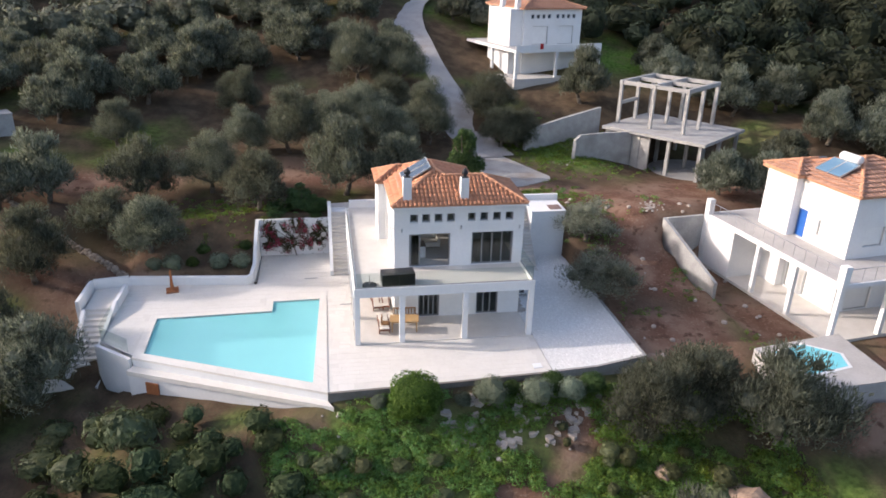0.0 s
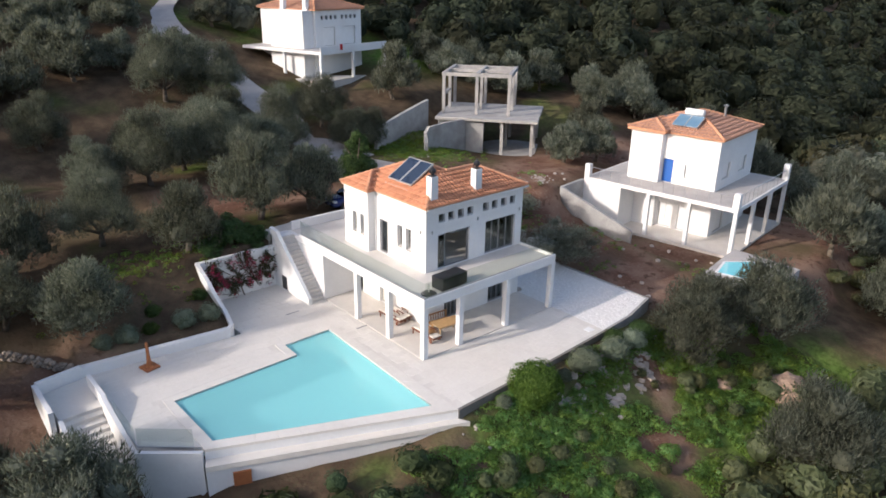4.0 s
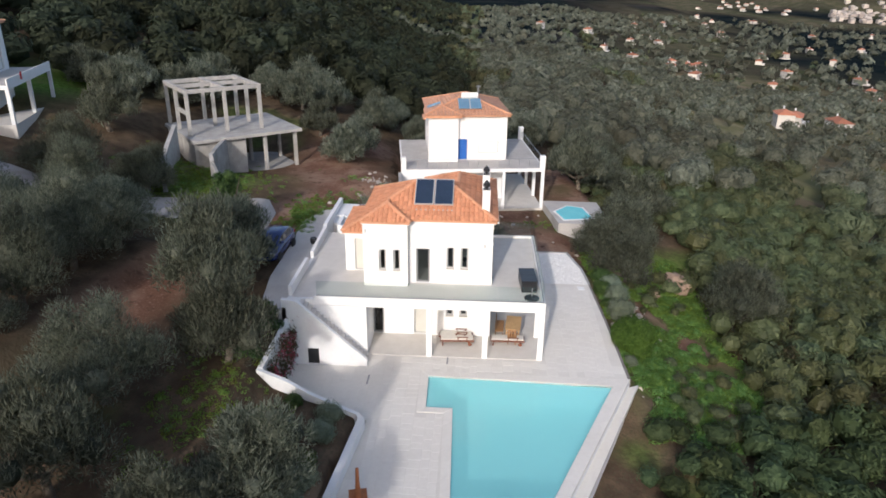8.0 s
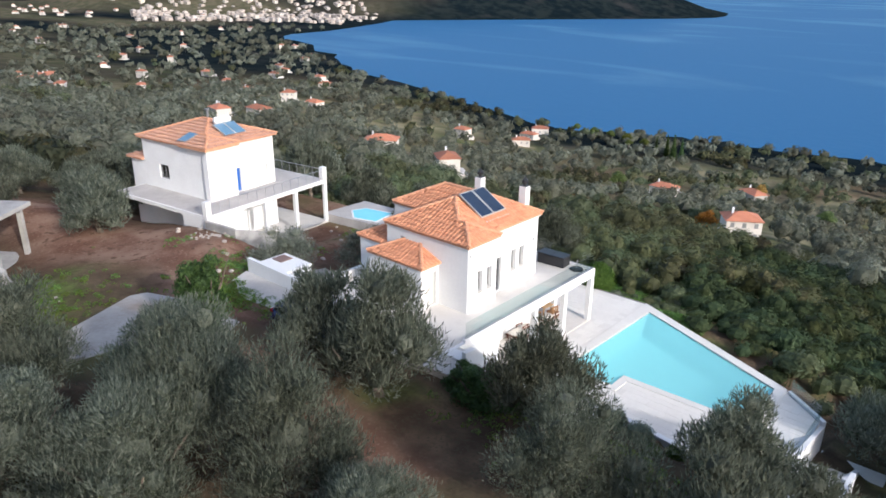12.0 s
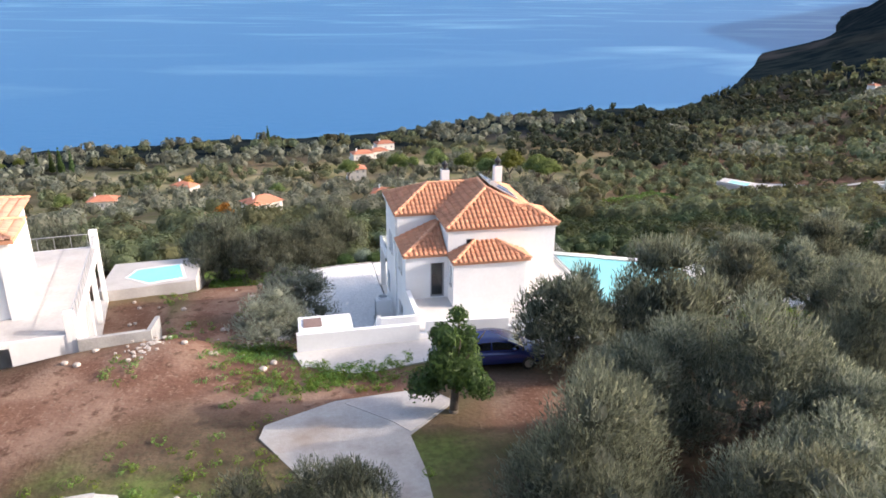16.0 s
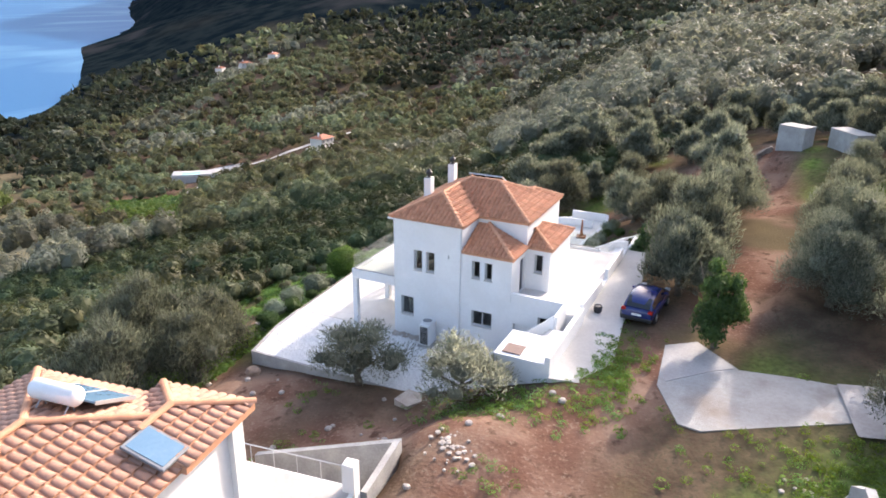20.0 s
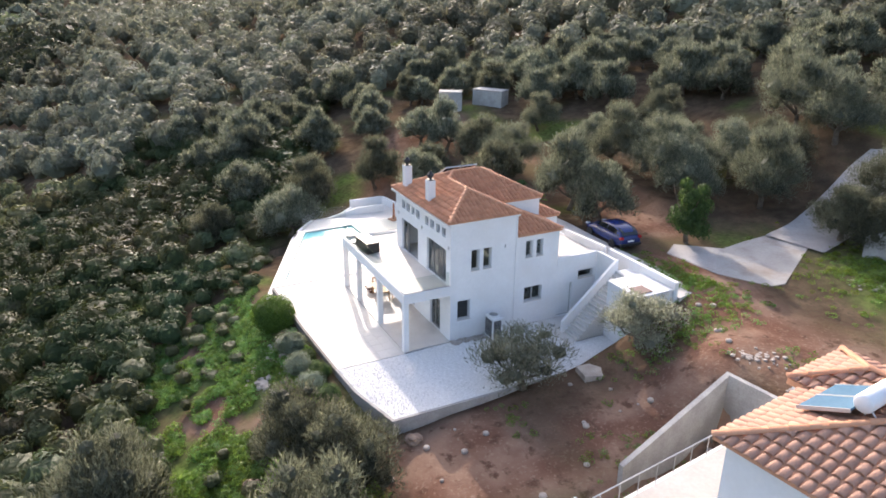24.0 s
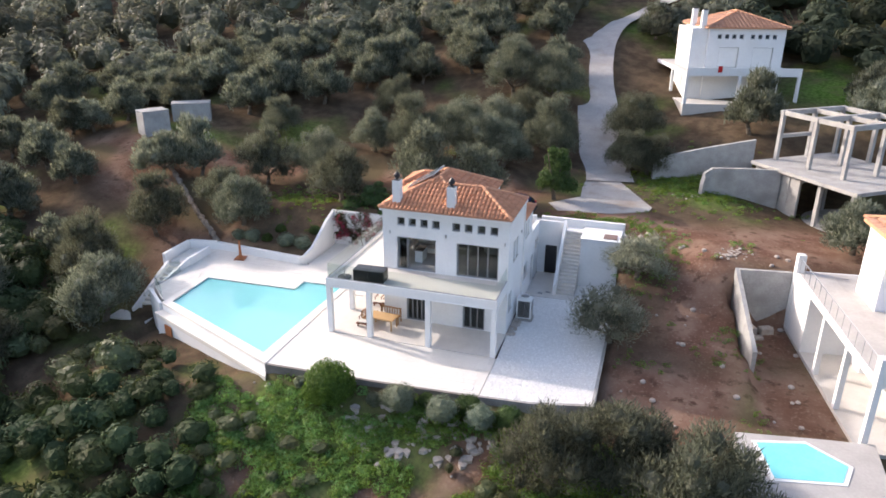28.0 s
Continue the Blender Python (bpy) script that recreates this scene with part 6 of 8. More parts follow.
part("vent_pipe", Geo().tube((8.7, 5.2, 8.0), (8.7, 5.2, 9.2), 0.1, n=12).lathe([(0.22, 0), (0.22, 0.06), (0.05, 0.14)], 14, (8.7, 5.2, 9.2)), ALU, nb, "grey roof vent pipe")
# sunk yard walls beside it
yw = thing("yard_wall", "raw grey concrete walls round a sunken yard", "wall", kind="structure", m=NB)
part("wall", Geo().box(-3.15, 13.06, -1.4, -0.06, 13.3, 3.05), CONCRETE, yw)
part("wall", Geo().prism([(-3.45, 6.6), (-3.2, 6.6), (-3.15, 13.3), (-3.4, 13.3)], -1.4, [0.75, 0.75, 3.05, 3.05]), CONCRETE, yw)
for x, y, s_ in ((-2.4, 11.9, 0.9), (-1.3, 12.1, 0.8), (-1.9, 11.2, 0.5)):
    b_ = thing("block", "pale limestone building block dumped in the yard", "stone block", "blocks in the yard", m=NB @ pose(x, y, -0.8, 0, 0, 20 * s_))
    part("stone", Geo().bev(-s_ / 2, -s_ / 3, 0, s_ / 2, s_ / 3, s_ * 0.6, 0.06), ROCK, b_)
for x, y, a in ((23.0, 12.6, 70), (20.4, 25.3, 40)):
    rub = Geo()
    rr_ = random.Random(int(x * 10))
    for i in range(60):
        u, v_, r = rr_.gauss(0, 0.75), rr_.gauss(0, 0.5), rr_.uniform(0.05, 0.17)
        k = rr_.uniform(0.5, 1.0)
        rub.lathe([(r * 0.9, -0.25), (r, r * 0.25 * k), (r * 0.75, r * 0.7 * k), (r * 0.25, r * 0.9 * k)], rr_.choice((5, 6, 7)), (u, v_, 0.0))
    thing("rubble_heap", "heap of pale broken stone on the bare earth", "rubble", "rubble heaps", "stuff", m=pose(x, y, ground_at(x, y), 0, 0, a) @ Matrix.Diagonal((0.8, 0.8, 0.28, 1)), shape=rub, material=ROCK)
# its pool
npool = thing("swimming_pool", "small pale blue pool with light stone surround", "pool", m=NB)
part("deck", Geo().prism([(-6.2, -4.6), (-0.2, -5.0), (0.6, -0.05), (-1.5, -0.05), (-5.6, -0.2)], -2.2, 0.0), OLD_FLOOR, npool, "pale stone pool deck")
pp = [(-4.6, -3.4), (-1.8, -3.2), (-1.2, -2.0), (-2.6, -0.6), (-4.8, -0.9)]
part("coping", Geo().prism([(x * 1.12 + 0.36, y * 1.14 + 0.28) for x, y in pp], -0.1, 0.03), PLASTER, npool)
part("water", Geo().prism(pp, -0.05, 0.045), mat("pale_blue_pool_water", (0.18, 0.62, 0.70), (0.22, 0.68, 0.74), 1.0, 0.06), npool, "bright turquoise pool water")

# the house up the road
H2 = pose(20.6, 43.4, 0, 0, 0, 15)
h2 = small_house("house", "white house with terracotta roof and row of small square windows", H2, (0.4, 8.6), (0.4, 9.4), 11.25, 15.3, (-1.9, -2.4, 9.2, 9.6), 8.2,
                 windows=[("glass", 0, 0.9 + 0.72 * i + (0.4 if i > 3 else 0), 0.42, 14.2, 14.65) for i in range(8)] + [("shutter", 0, 1.2, 2.0, 11.4, 13.4), ("shutter", 0, 4.6, 2.0, 11.4, 13.4), ("glass", 3, 2.0, 0.6, 12.4, 13.6), ("glass", 3, 5.0, 0.6, 12.4, 13.6)],
                 chimneys=[(0.3, 1.6, 11.3, 16.9), (0.3, 5.0, 11.3, 16.9)], posts=[(-1.9, -2.4), (3.2, -2.4), (8.9, -2.4), (-1.9, 3.0)], tile_w=0.4)
part("bay", Geo().bev(-0.9, 1.0, 8.2, 0.7, 6.0, 15.2, 0.02), PLASTER, h2, "projecting white bay")
part("cloth", Geo().box(1.1, -2.44, 11.3, 1.5, -2.41, 11.9), RED_CLOTH, h2, "red towel over the terrace edge")
part("balustrade", Geo().box(-1.9, -2.4, 11.25, 9.2, -2.3, 11.75), PLASTER, h2)

# unfinished concrete frame
SK = pose(31.6, 21.3, 0, 0, 0, 38)
sk = thing("building_frame", "unfinished two-storey concrete building frame", "building shell", m=SK)
part("floor", Geo().box(-0.2, -0.2, -0.6, 8.4, 9.9, 2.08), CONCRETE, sk)
part("slab", Geo().bev(-0.4, -0.4, 5.45, 8.6, 9.9, 5.75, 0.02), CONCRETE, sk, "bare concrete floor slab")
for x in (0.0, 4.0, 8.1):
    for y in (0.0, 3.0, 6.0, 9.4):
        part("column", Geo().bev(x, y, 0.8, x + 0.3, y + 0.3, 5.45, 0.015), CONCRETE, sk)
for x in (1.6, 5.0, 8.1):
    for y in (2.6, 5.9, 9.3):
        part("column", Geo().bev(x, y, 5.75, x + 0.3, y + 0.3, 9.5, 0.015), CONCRETE, sk)
for y in (2.6, 5.9, 9.3):
    part("beam", Geo().bev(1.55, y - 0.02, 9.5, 8.45, y + 0.32, 9.9, 0.015), CONCRETE, sk)
for x in (1.6, 5.0, 8.1):
    part("beam", Geo().box(x + 0.02, 2.92, 9.52, x + 0.28, 5.88, 9.88).box(x + 0.02, 6.22, 9.52, x + 0.28, 9.28, 9.88), CONCRETE, sk)
part("lintel", Geo().box(1.9, 9.32, 7.6, 5.0, 9.57, 7.9), CONCRETE, sk)
part("wall", Geo().box(0.31, 9.45, 0.8, 8.09, 9.65, 5.45), CONCRETE, sk)
part("wall", Geo().box(0.05, 5.02, 0.8, 0.25, 9.38, 5.45), CONCRETE, sk)
cw = thing("retaining_wall", "curved pale concrete retaining wall on the slope", "wall", kind="structure")
pts = [(21.2, 25.6, 4.2), (21.4, 26.0, 5.1), (22.0, 26.3, 5.5), (24.4, 26.6, 5.6), (27.3, 26.9, 5.6)]
for p, q in zip(pts[:-1], pts[1:]):
    part("wall", Geo().wall(p[:2], q[:2], 0.3, 1.5, (p[2], q[2])), CONCRETE, cw)
rw = thing("retaining_wall", "long grey concrete retaining wall below the upper house", "wall", kind="structure")
pts = [(17.3, 28.4, 4.9), (18.6, 29.0, 5.7), (21.5, 29.7, 6.4), (25.4, 30.6, 7.2)]
for p, q in zip(pts[:-1], pts[1:]):
    part("wall", Geo().wall(p[:2], q[:2], 0.35, 2.0, (p[2], q[2])), CONCRETE, rw)
# two concrete tanks among the olives
for p, q, z, zt_ in (((-29.77, 21.7), (-28.5, 23.9), 5.3, 7.5), ((-29.77, 26.0), (-26.65, 28.0), 5.8, 7.6)):
    L_ = math.hypot(q[0] - p[0], q[1] - p[1])
    t_ = thing("water_tank", "grey concrete water tank set into the olive slope", "tank", "water tanks", m=pose(p[0], p[1], z, 0, 0, math.degrees(math.atan2(q[1] - p[1], q[0] - p[0]))))
    part("tank", Geo().bev(0, 0, -2.0, L_, 1.8, zt_ - z, 0.04), CONCRETE, t_)
    part("lid", Geo().bev(-0.04, -0.04, zt_ - z, L_ + 0.04, 1.84, zt_ - z + 0.08, 0.02), CONCRETE, t_)

# ---- the lane uphill ----
lane = [(14.0, 26.2), (13.6, 29.0), (12.3, 33.5), (11.2, 40.0), (9.7, 48.0), (9.3, 56.0), (10.6, 63.0), (13.8, 67.0), (21, 78)]
half = 1.95
along = np.concatenate([[0], np.cumsum([math.hypot(q[0] - p[0], q[1] - p[1]) for p, q in zip(lane[:-1], lane[1:])])])
n_l = 60
at_ = np.linspace(0, along[-1], n_l)
lx, ly = np.interp(at_, along, [p[0] for p in lane]), np.interp(at_, along, [p[1] for p in lane])
for _ in range(6):
    lx[1:-1], ly[1:-1] = (lx[:-2] + 2 * lx[1:-1] + lx[2:]) / 4, (ly[:-2] + 2 * ly[1:-1] + ly[2:]) / 4
tx_, ty_ = np.gradient(lx), np.gradient(ly)
tl_ = np.hypot(tx_, ty_)
wob = 0.3 * (hash_noise(at_, at_ * 0, 3.0, 41) - 0.5)
LV = []
for i in range(n_l):
    z = ground_at(lx[i], ly[i]) + 0.12
    for s_ in (-1, 0, 1):
        w = s_ * (half + wob[i])
        LV.append((lx[i] + ty_[i] / tl_[i] * w, ly[i] - tx_[i] / tl_[i] * w, z))
LF = [(3 * i + k, 3 * i + k + 1, 3 * i + k + 4, 3 * i + k + 3) for i in range(n_l - 1) for k in (0, 1)]
road = thing("road", "narrow worn concrete lane climbing the hill", "road", kind="structure", shape=mesh_np("road", LV, LF, ROAD_CONC, smooth=True))

# ---- houses down the slope and in the village ----
def far_house(label, wx, wy, h, roof_mat):
    ob = thing("house", label, "house", "houses down the slope", m=pose(0, 0, -500))
    part("wall", Geo().box(-wx / 2, -wy / 2, -4, wx / 2, wy / 2, h), CREAM, ob)
    e, k = 0.5, min(wx, wy) / 2
    g = Geo().add([(-wx / 2 - e, -wy / 2 - e, h), (wx / 2 + e, -wy / 2 - e, h), (wx / 2 + e, wy / 2 + e, h), (-wx / 2 - e, wy / 2 + e, h), (-wx / 2 + k, 0, h + k * 0.5), (wx / 2 - k, 0, h + k * 0.5)],
                  [(0, 1, 5, 4), (1, 2, 5), (2, 3, 4, 5), (3, 0, 4), (3, 2, 1, 0)])
    part("roof", g, roof_mat, ob, "terracotta roof")
    for s_ in (-1, 1):
        for i in range(3):
            for z in ([0.9, 3.8] if h > 5 else [0.9]):
                x = -wx / 2 + wx * (i + 0.5) / 3
                part("window", Geo().box(x - 0.5, s_ * wy / 2 - 0.04, z, x + 0.5, s_ * wy / 2 + 0.04, z + 1.3), ALU, ob)
    part("chimney", Geo().box(wx / 4, -0.3, h, wx / 4 + 0.5, 0.3, h + k * 0.5 + 0.9), PLASTER, ob)
    part("terrace", Geo().box(-wx / 2, -wy / 2 - 3, -4, wx / 2, -wy / 2, 0.15), FLOOR_STONE, ob)
    return ob


FAR_TILE = mat("faded_roof_tiles", (0.42, 0.17, 0.10), (0.34, 0.13, 0.075), 0.6, 0.8, 0.3, 6, rand=0.25)
CREAM = mat("cream_render", (0.58, 0.55, 0.50), (0.50, 0.47, 0.43), 0.5, 0.9, rand=0.2)
kinds = [far_house("white two-storey house with terracotta roof among olives", 9, 7, 5.6, FAR_TILE), far_house("low white house with terracotta roof among olives", 11, 7, 3.2, FAR_TILE), far_house("long cream house with faded tile roof", 12, 7.5, 3.8, FAR_TILE)]
SPOTS = [(724, -55), (702, -100), (862, -178), (585, -98), (507, -135), (409, -125), (486, -211), (576, -224), (721, -377), (596, -293), (470, -324), (401, -304),
         (189, -90), (205, -100), (199, -112), (259, -170), (239, -169), (118, -95), (90, -90), (166, -230), (190, -282), (183, -208), (180, -257), (432, -287),
         (22, -98), (51, -200), (-29, -291), (-8, -212), (-11, -152), (-23, -268), (-345, -338), (-358, -326), (-372, -312), (-157, -121), (71, -175), (-15, -260), (640, -130), (660, -160)]
HOUSES = list(SPOTS)
hr = random.Random(9)
for i in range(34):
    a, r = radians(hr.uniform(-38, -2)), hr.uniform(380, 1150)
    HOUSES.append((r * math.cos(a), r * math.sin(a)))
for i in range(40):
    a, r = radians(hr.uniform(-30, -16)), hr.uniform(1250, 1750)
    HOUSES.append((r * math.cos(a), r * math.sin(a)))
for i, (x, y) in enumerate(HOUSES):
    z = ground_at(x, y)
    if z < SEA + 1:
        continue
    src = kinds[i % 3]
    m = pose(x, y, z + 0.7, 0, 0, hr.uniform(-40, 40)) @ Matrix.Diagonal((0.85, 0.85, 0.85, 1))
    if i < 3:
        kinds[i].matrix_world = m
    else:
        copy_thing(src, m)
# white town on the far shore of the bay
TG = Geo()
for i in range(800):
    a, r = radians(hr.uniform(-43, -25)), hr.uniform(1180, 1750)
    x, y, w, d, h = r * math.cos(a), r * math.sin(a), hr.uniform(5, 10), hr.uniform(5, 8), hr.uniform(2.5, 5.5)
    z = ground_at(x, y)
    if z > SEA + 2:
        TG.box(x - w / 2, y - d / 2, z - 4, x + w / 2, y + d / 2, z + h)
        TG.add([(x - w / 2, y - d / 2, z + h + 0.1), (x + w / 2, y - d / 2, z + h + 0.1), (x + w / 2, y + d / 2, z + h + 0.1), (x - w / 2, y + d / 2, z + h + 0.1), (x, y, z + h + 1.6)], [(0, 1, 4), (1, 2, 4), (2, 3, 4), (3, 0, 4)])
thing("town", "pale houses of a town across the bay", "town", kind="stuff", shape=TG, material=mat("town_render", (0.46, 0.42, 0.38), (0.36, 0.30, 0.26), 0.05, 0.9, island=0.35))
# pool terrace of the villa to the south-west, with its track
vt = thing("pool_terrace", "pale stone terrace with small blue pool on the slope", "terrace", m=pose(-132, -147, ground_at(-132, -147) + 1.0, 0, 0, 130))
part("deck", Geo().bev(-14, -4, -6, 4, 4, 0.3, 0.1), OLD_FLOOR, vt)
part("lower_deck", Geo().bev(4, -2.5, -6, 17, 3, -0.6, 0.1), OLD_FLOOR, vt)
part("forecourt", Geo().prism([(-4, 3.9), (4, 3.9), (17, 2.9), (26, 8), (22, 17), (8, 12)], -6, 0.15), OLD_FLOOR, vt)
part("parapet", Geo().box(-14, -4, 0.3, 4, -3.8, 0.9), CREAM, vt)
part("water", Geo().box(-11, -2.5, 0.3, -5, 2.0, 0.34), bpy.data.materials["pale_blue_pool_water"], vt)
track = [(-190, -130), (-168, -134), (-142, -142), (-112, -136), (-84, -122), (-52, -104), (-24, -88), (4, -76)]
TV = []
for (ax, ay), (bx_, by_) in zip(track[:-1], track[1:]):
    d = Vector((bx_ - ax, by_ - ay)).normalized()
    for q in range(8):
        x, y = ax + (bx_ - ax) * q / 8, ay + (by_ - ay) * q / 8
        for s_ in (-1.3, 1.3):
            TV.append((x - d.y * s_, y + d.x * s_, ground_at(x - d.y * s_, y + d.x * s_) + 0.3))
thing("road", "pale dirt track across the lower slope", "track", kind="structure", shape=mesh_np("track", TV, [(2 * i, 2 * i + 2, 2 * i + 3, 2 * i + 1) for i in range(len(TV) // 2 - 1)], ROAD_CONC))

# ---- plants ----
prng = np.random.default_rng(21)


def unit(n, up=-1.0):
    """Random directions, none steeper down than up."""
    z = prng.uniform(up, 1.0, n)
    a = prng.uniform(0, 2 * math.pi, n)
    r = np.sqrt(1 - z * z)
    return np.stack([r * np.cos(a), r * np.sin(a), z], -1)


def leaf_quads(centre, normal, length, width, along=None):
    """Pointed leaf sprays: three corners each, lying across their normal, or pointing along a way of growth."""
    ref = unit(len(centre))
    u = np.cross(normal, ref) if along is None else along
    u /= np.linalg.norm(u, axis=1, keepdims=True) + 1e-9
    w = np.cross(normal, u)
    w /= np.linalg.norm(w, axis=1, keepdims=True) + 1e-9
    L, W = length[:, None], width[:, None]
    return np.stack([centre - u * L + w * W * 0.5, centre - u * L * 0.6 - w * W, centre + u * L], 1)


# a coarse rounded block, for the dense inside of a crown
cb = [(x, y, z) for x in (-1, 0, 1) for y in (-1, 0, 1) for z in (-1, 0, 1) if (x, y, z) != (0, 0, 0)]
cidx = {p: i for i, p in enumerate(cb)}
cq = []
for ax in range(3):
    for s_ in (-1, 1):
        o = [k for k in range(3) if k != ax]
        for i in (-1, 0):
            for j in (-1, 0):
                q = []
                for di, dj in ((0, 0), (1, 0), (1, 1), (0, 1)):
                    p = [0, 0, 0]
                    p[ax], p[o[0]], p[o[1]] = s_, i + di, j + dj
                    q.append(cidx[tuple(p)])
                cq.append(q if (s_ > 0) == (ax != 1) else q[::-1])
cb = np.array(cb, float)
cb /= np.linalg.norm(cb, axis=1, keepdims=True)
cq = np.array(cq)
ct = np.concatenate([cq[:, [0, 1, 2]], cq[:, [0, 2, 3]]])
ob_v = np.array([(1, 0, 0), (0, 1, 0), (-1, 0, 0), (0, -1, 0), (0, 0, 1), (0, 0, -1)], float)
ob_t = np.array([(0, 1, 4), (1, 2, 4), (2, 3, 4), (3, 0, 4), (1, 0, 5), (2, 1, 5), (3, 2, 5), (0, 3, 5)])


def crown_mesh(name, lobes, n, leaf, material, core=0.74, up=-0.55, flat=0.8, shell=(0.72, 1.08), spray=0.0):
    """A crown of leaves over several lobes (x, y, z, radius), ragged at its rim, with a dense inside."""
    lobes = np.array(lobes, float)
    pick = prng.choice(len(lobes), n, p=lobes[:, 3] ** 2 / (lobes[:, 3] ** 2).sum())
    d = unit(n, up)
    rad = lobes[pick, 3] * prng.uniform(*shell, n) * (0.86 + 0.28 * hash_noise(d[:, 0] * 3 + pick * 7, d[:, 1] * 3 + d[:, 2] * 5, 1.0, 31))
    c = lobes[pick, :3] + d * rad[:, None] * np.array([1, 1, flat])
    nrm = d + unit(n) * 0.7
    nrm /= np.linalg.norm(nrm, axis=1, keepdims=True)
    along = d * 0.6 + np.array([0, 0, 0.75]) + unit(n) * 0.65 if spray else None
    q = leaf_quads(c, nrm, prng.uniform(0.6, 1.3, n) * leaf[0], prng.uniform(0.6, 1.3, n) * leaf[1], along)
    V, F = [q.reshape(-1, 3)], [np.arange(3 * n).reshape(-1, 3)]
    k = 3 * n
    for x, y, z, r in lobes:
        b = cb * r * core * prng.uniform(0.8, 1.15, (26, 1)) * np.array([1, 1, flat]) + (x, y, z)
        V.append(b)
        F.append(ct + k)
        k += 26
    return mesh_np(name, np.concatenate(V), np.concatenate(F), material)


def trunk_mesh(name, h, spread, r, limbs, seed):
    q = random.Random(seed)
    g = Geo()
    p = Vector((0, 0, -0.4))
    bend = Vector((q.uniform(-0.15, 0.15), q.uniform(-0.15, 0.15), 0))
    pts = [p]
    for i in range(3):
        pts.append(Vector((0, 0, -0.4)) + bend * (i + 1) + Vector((0, 0, (h + 0.4) * (i + 1) / 3)))
    rr = [r * 1.35, r, r * 0.85, r * 0.7]
    for i in range(3):
        g.tube(pts[i], pts[i + 1], rr[i], rr[i + 1], 7)
    for i in range(limbs):
        a = 2 * math.pi * i / limbs + q.uniform(-0.4, 0.4)
        e = pts[3] + Vector((math.cos(a) * spread * 0.5, math.sin(a) * spread * 0.5, h * 0.45 + q.uniform(0, 0.4)))
        f = e + Vector((math.cos(a) * spread * 0.35, math.sin(a) * spread * 0.35, 0.55 + q.uniform(0, 0.5)))
        g.tube(pts[3] - Vector((0, 0, 0.08)), e, r * 0.5, r * 0.3, 6).tube(e, f, r * 0.3, r * 0.08, 5)
    return g.mesh(name, BARK, True)


def olive_lobes(seed, R, H, n=9):
    """Lobes of an olive crown: a broad skirt near the ground and several tufts on top."""
    q = random.Random(seed)
    out = [(0, 0, H * 0.46, R * 0.66)]
    for i in range(n):
        a = 2 * math.pi * i / n + q.uniform(-0.35, 0.35)
        d = R * q.uniform(0.45, 0.74)
        out.append((math.cos(a) * d, math.sin(a) * d, H * q.uniform(0.24, 0.56), R * q.uniform(0.30, 0.45)))
    for i in range(6):
        a = 2 * math.pi * i / 6 + q.uniform(-0.5, 0.5)
        d = R * q.uniform(0.15, 0.48)
        out.append((math.cos(a) * d, math.sin(a) * d, H * q.uniform(0.62, 0.84), R * q.uniform(0.22, 0.34)))
    return out


OLIVES_NEAR, OLIVES, OLIVES_FAR = [], [], []
for i in range(6):
    R, H = 2.2 + 0.12 * i, 4.2 + 0.25 * (i % 3)
    tm = trunk_mesh("trunk", 0.8, R * 0.8, 0.2, 4, 40 + i)
    OLIVES.append((tm, crown_mesh("crown", olive_lobes(60 + i, R, H), 10000, (0.15, 0.036), OLIVE, 0.46, -0.6, 0.9, (0.6, 1.15), 1.0)))
    OLIVES_NEAR.append((tm, crown_mesh("crown", olive_lobes(60 + i, R, H), 22000, (0.10, 0.022), OLIVE, 0.4, -0.6, 0.9, (0.58, 1.16), 1.0)))
    OLIVES_FAR.append((tm, crown_mesh("crown", olive_lobes(60 + i, R, H), 4200, (0.22, 0.06), OLIVE, 0.56, -0.6, 0.9, (0.66, 1.13), 1.0)))


PALE_OLIVES = [crown_mesh("crown", olive_lobes(90 + i, 2.5, 4.2, 10), 6500, (0.14, 0.034), OLIVE_PALE, 0.4, -0.6, 0.85, (0.5, 1.15), 1.0) for i in range(2)]


def olive(x, y, s=1.0, kind=0, turn=0.0, label="grey-green olive tree with a broad ragged crown", group="olive grove", z=None, squash=1.0):
    r = math.hypot(x - 3, y - 4)
    tr, cr = (OLIVES_NEAR if y > 19 and r < 36 else OLIVES if r < 27 else OLIVES_FAR)[kind % len(OLIVES)]
    zz = ground_at(x, y) if z is None else z
    ob = thing("olive_tree", label, "tree", group, m=pose(x, y, zz, 0, 0, turn) @ Matrix.Diagonal((s, s, s * squash, 1)))
    part("trunk", tr, BARK, ob)
    part("crown", cr, OLIVE, ob)
    return ob


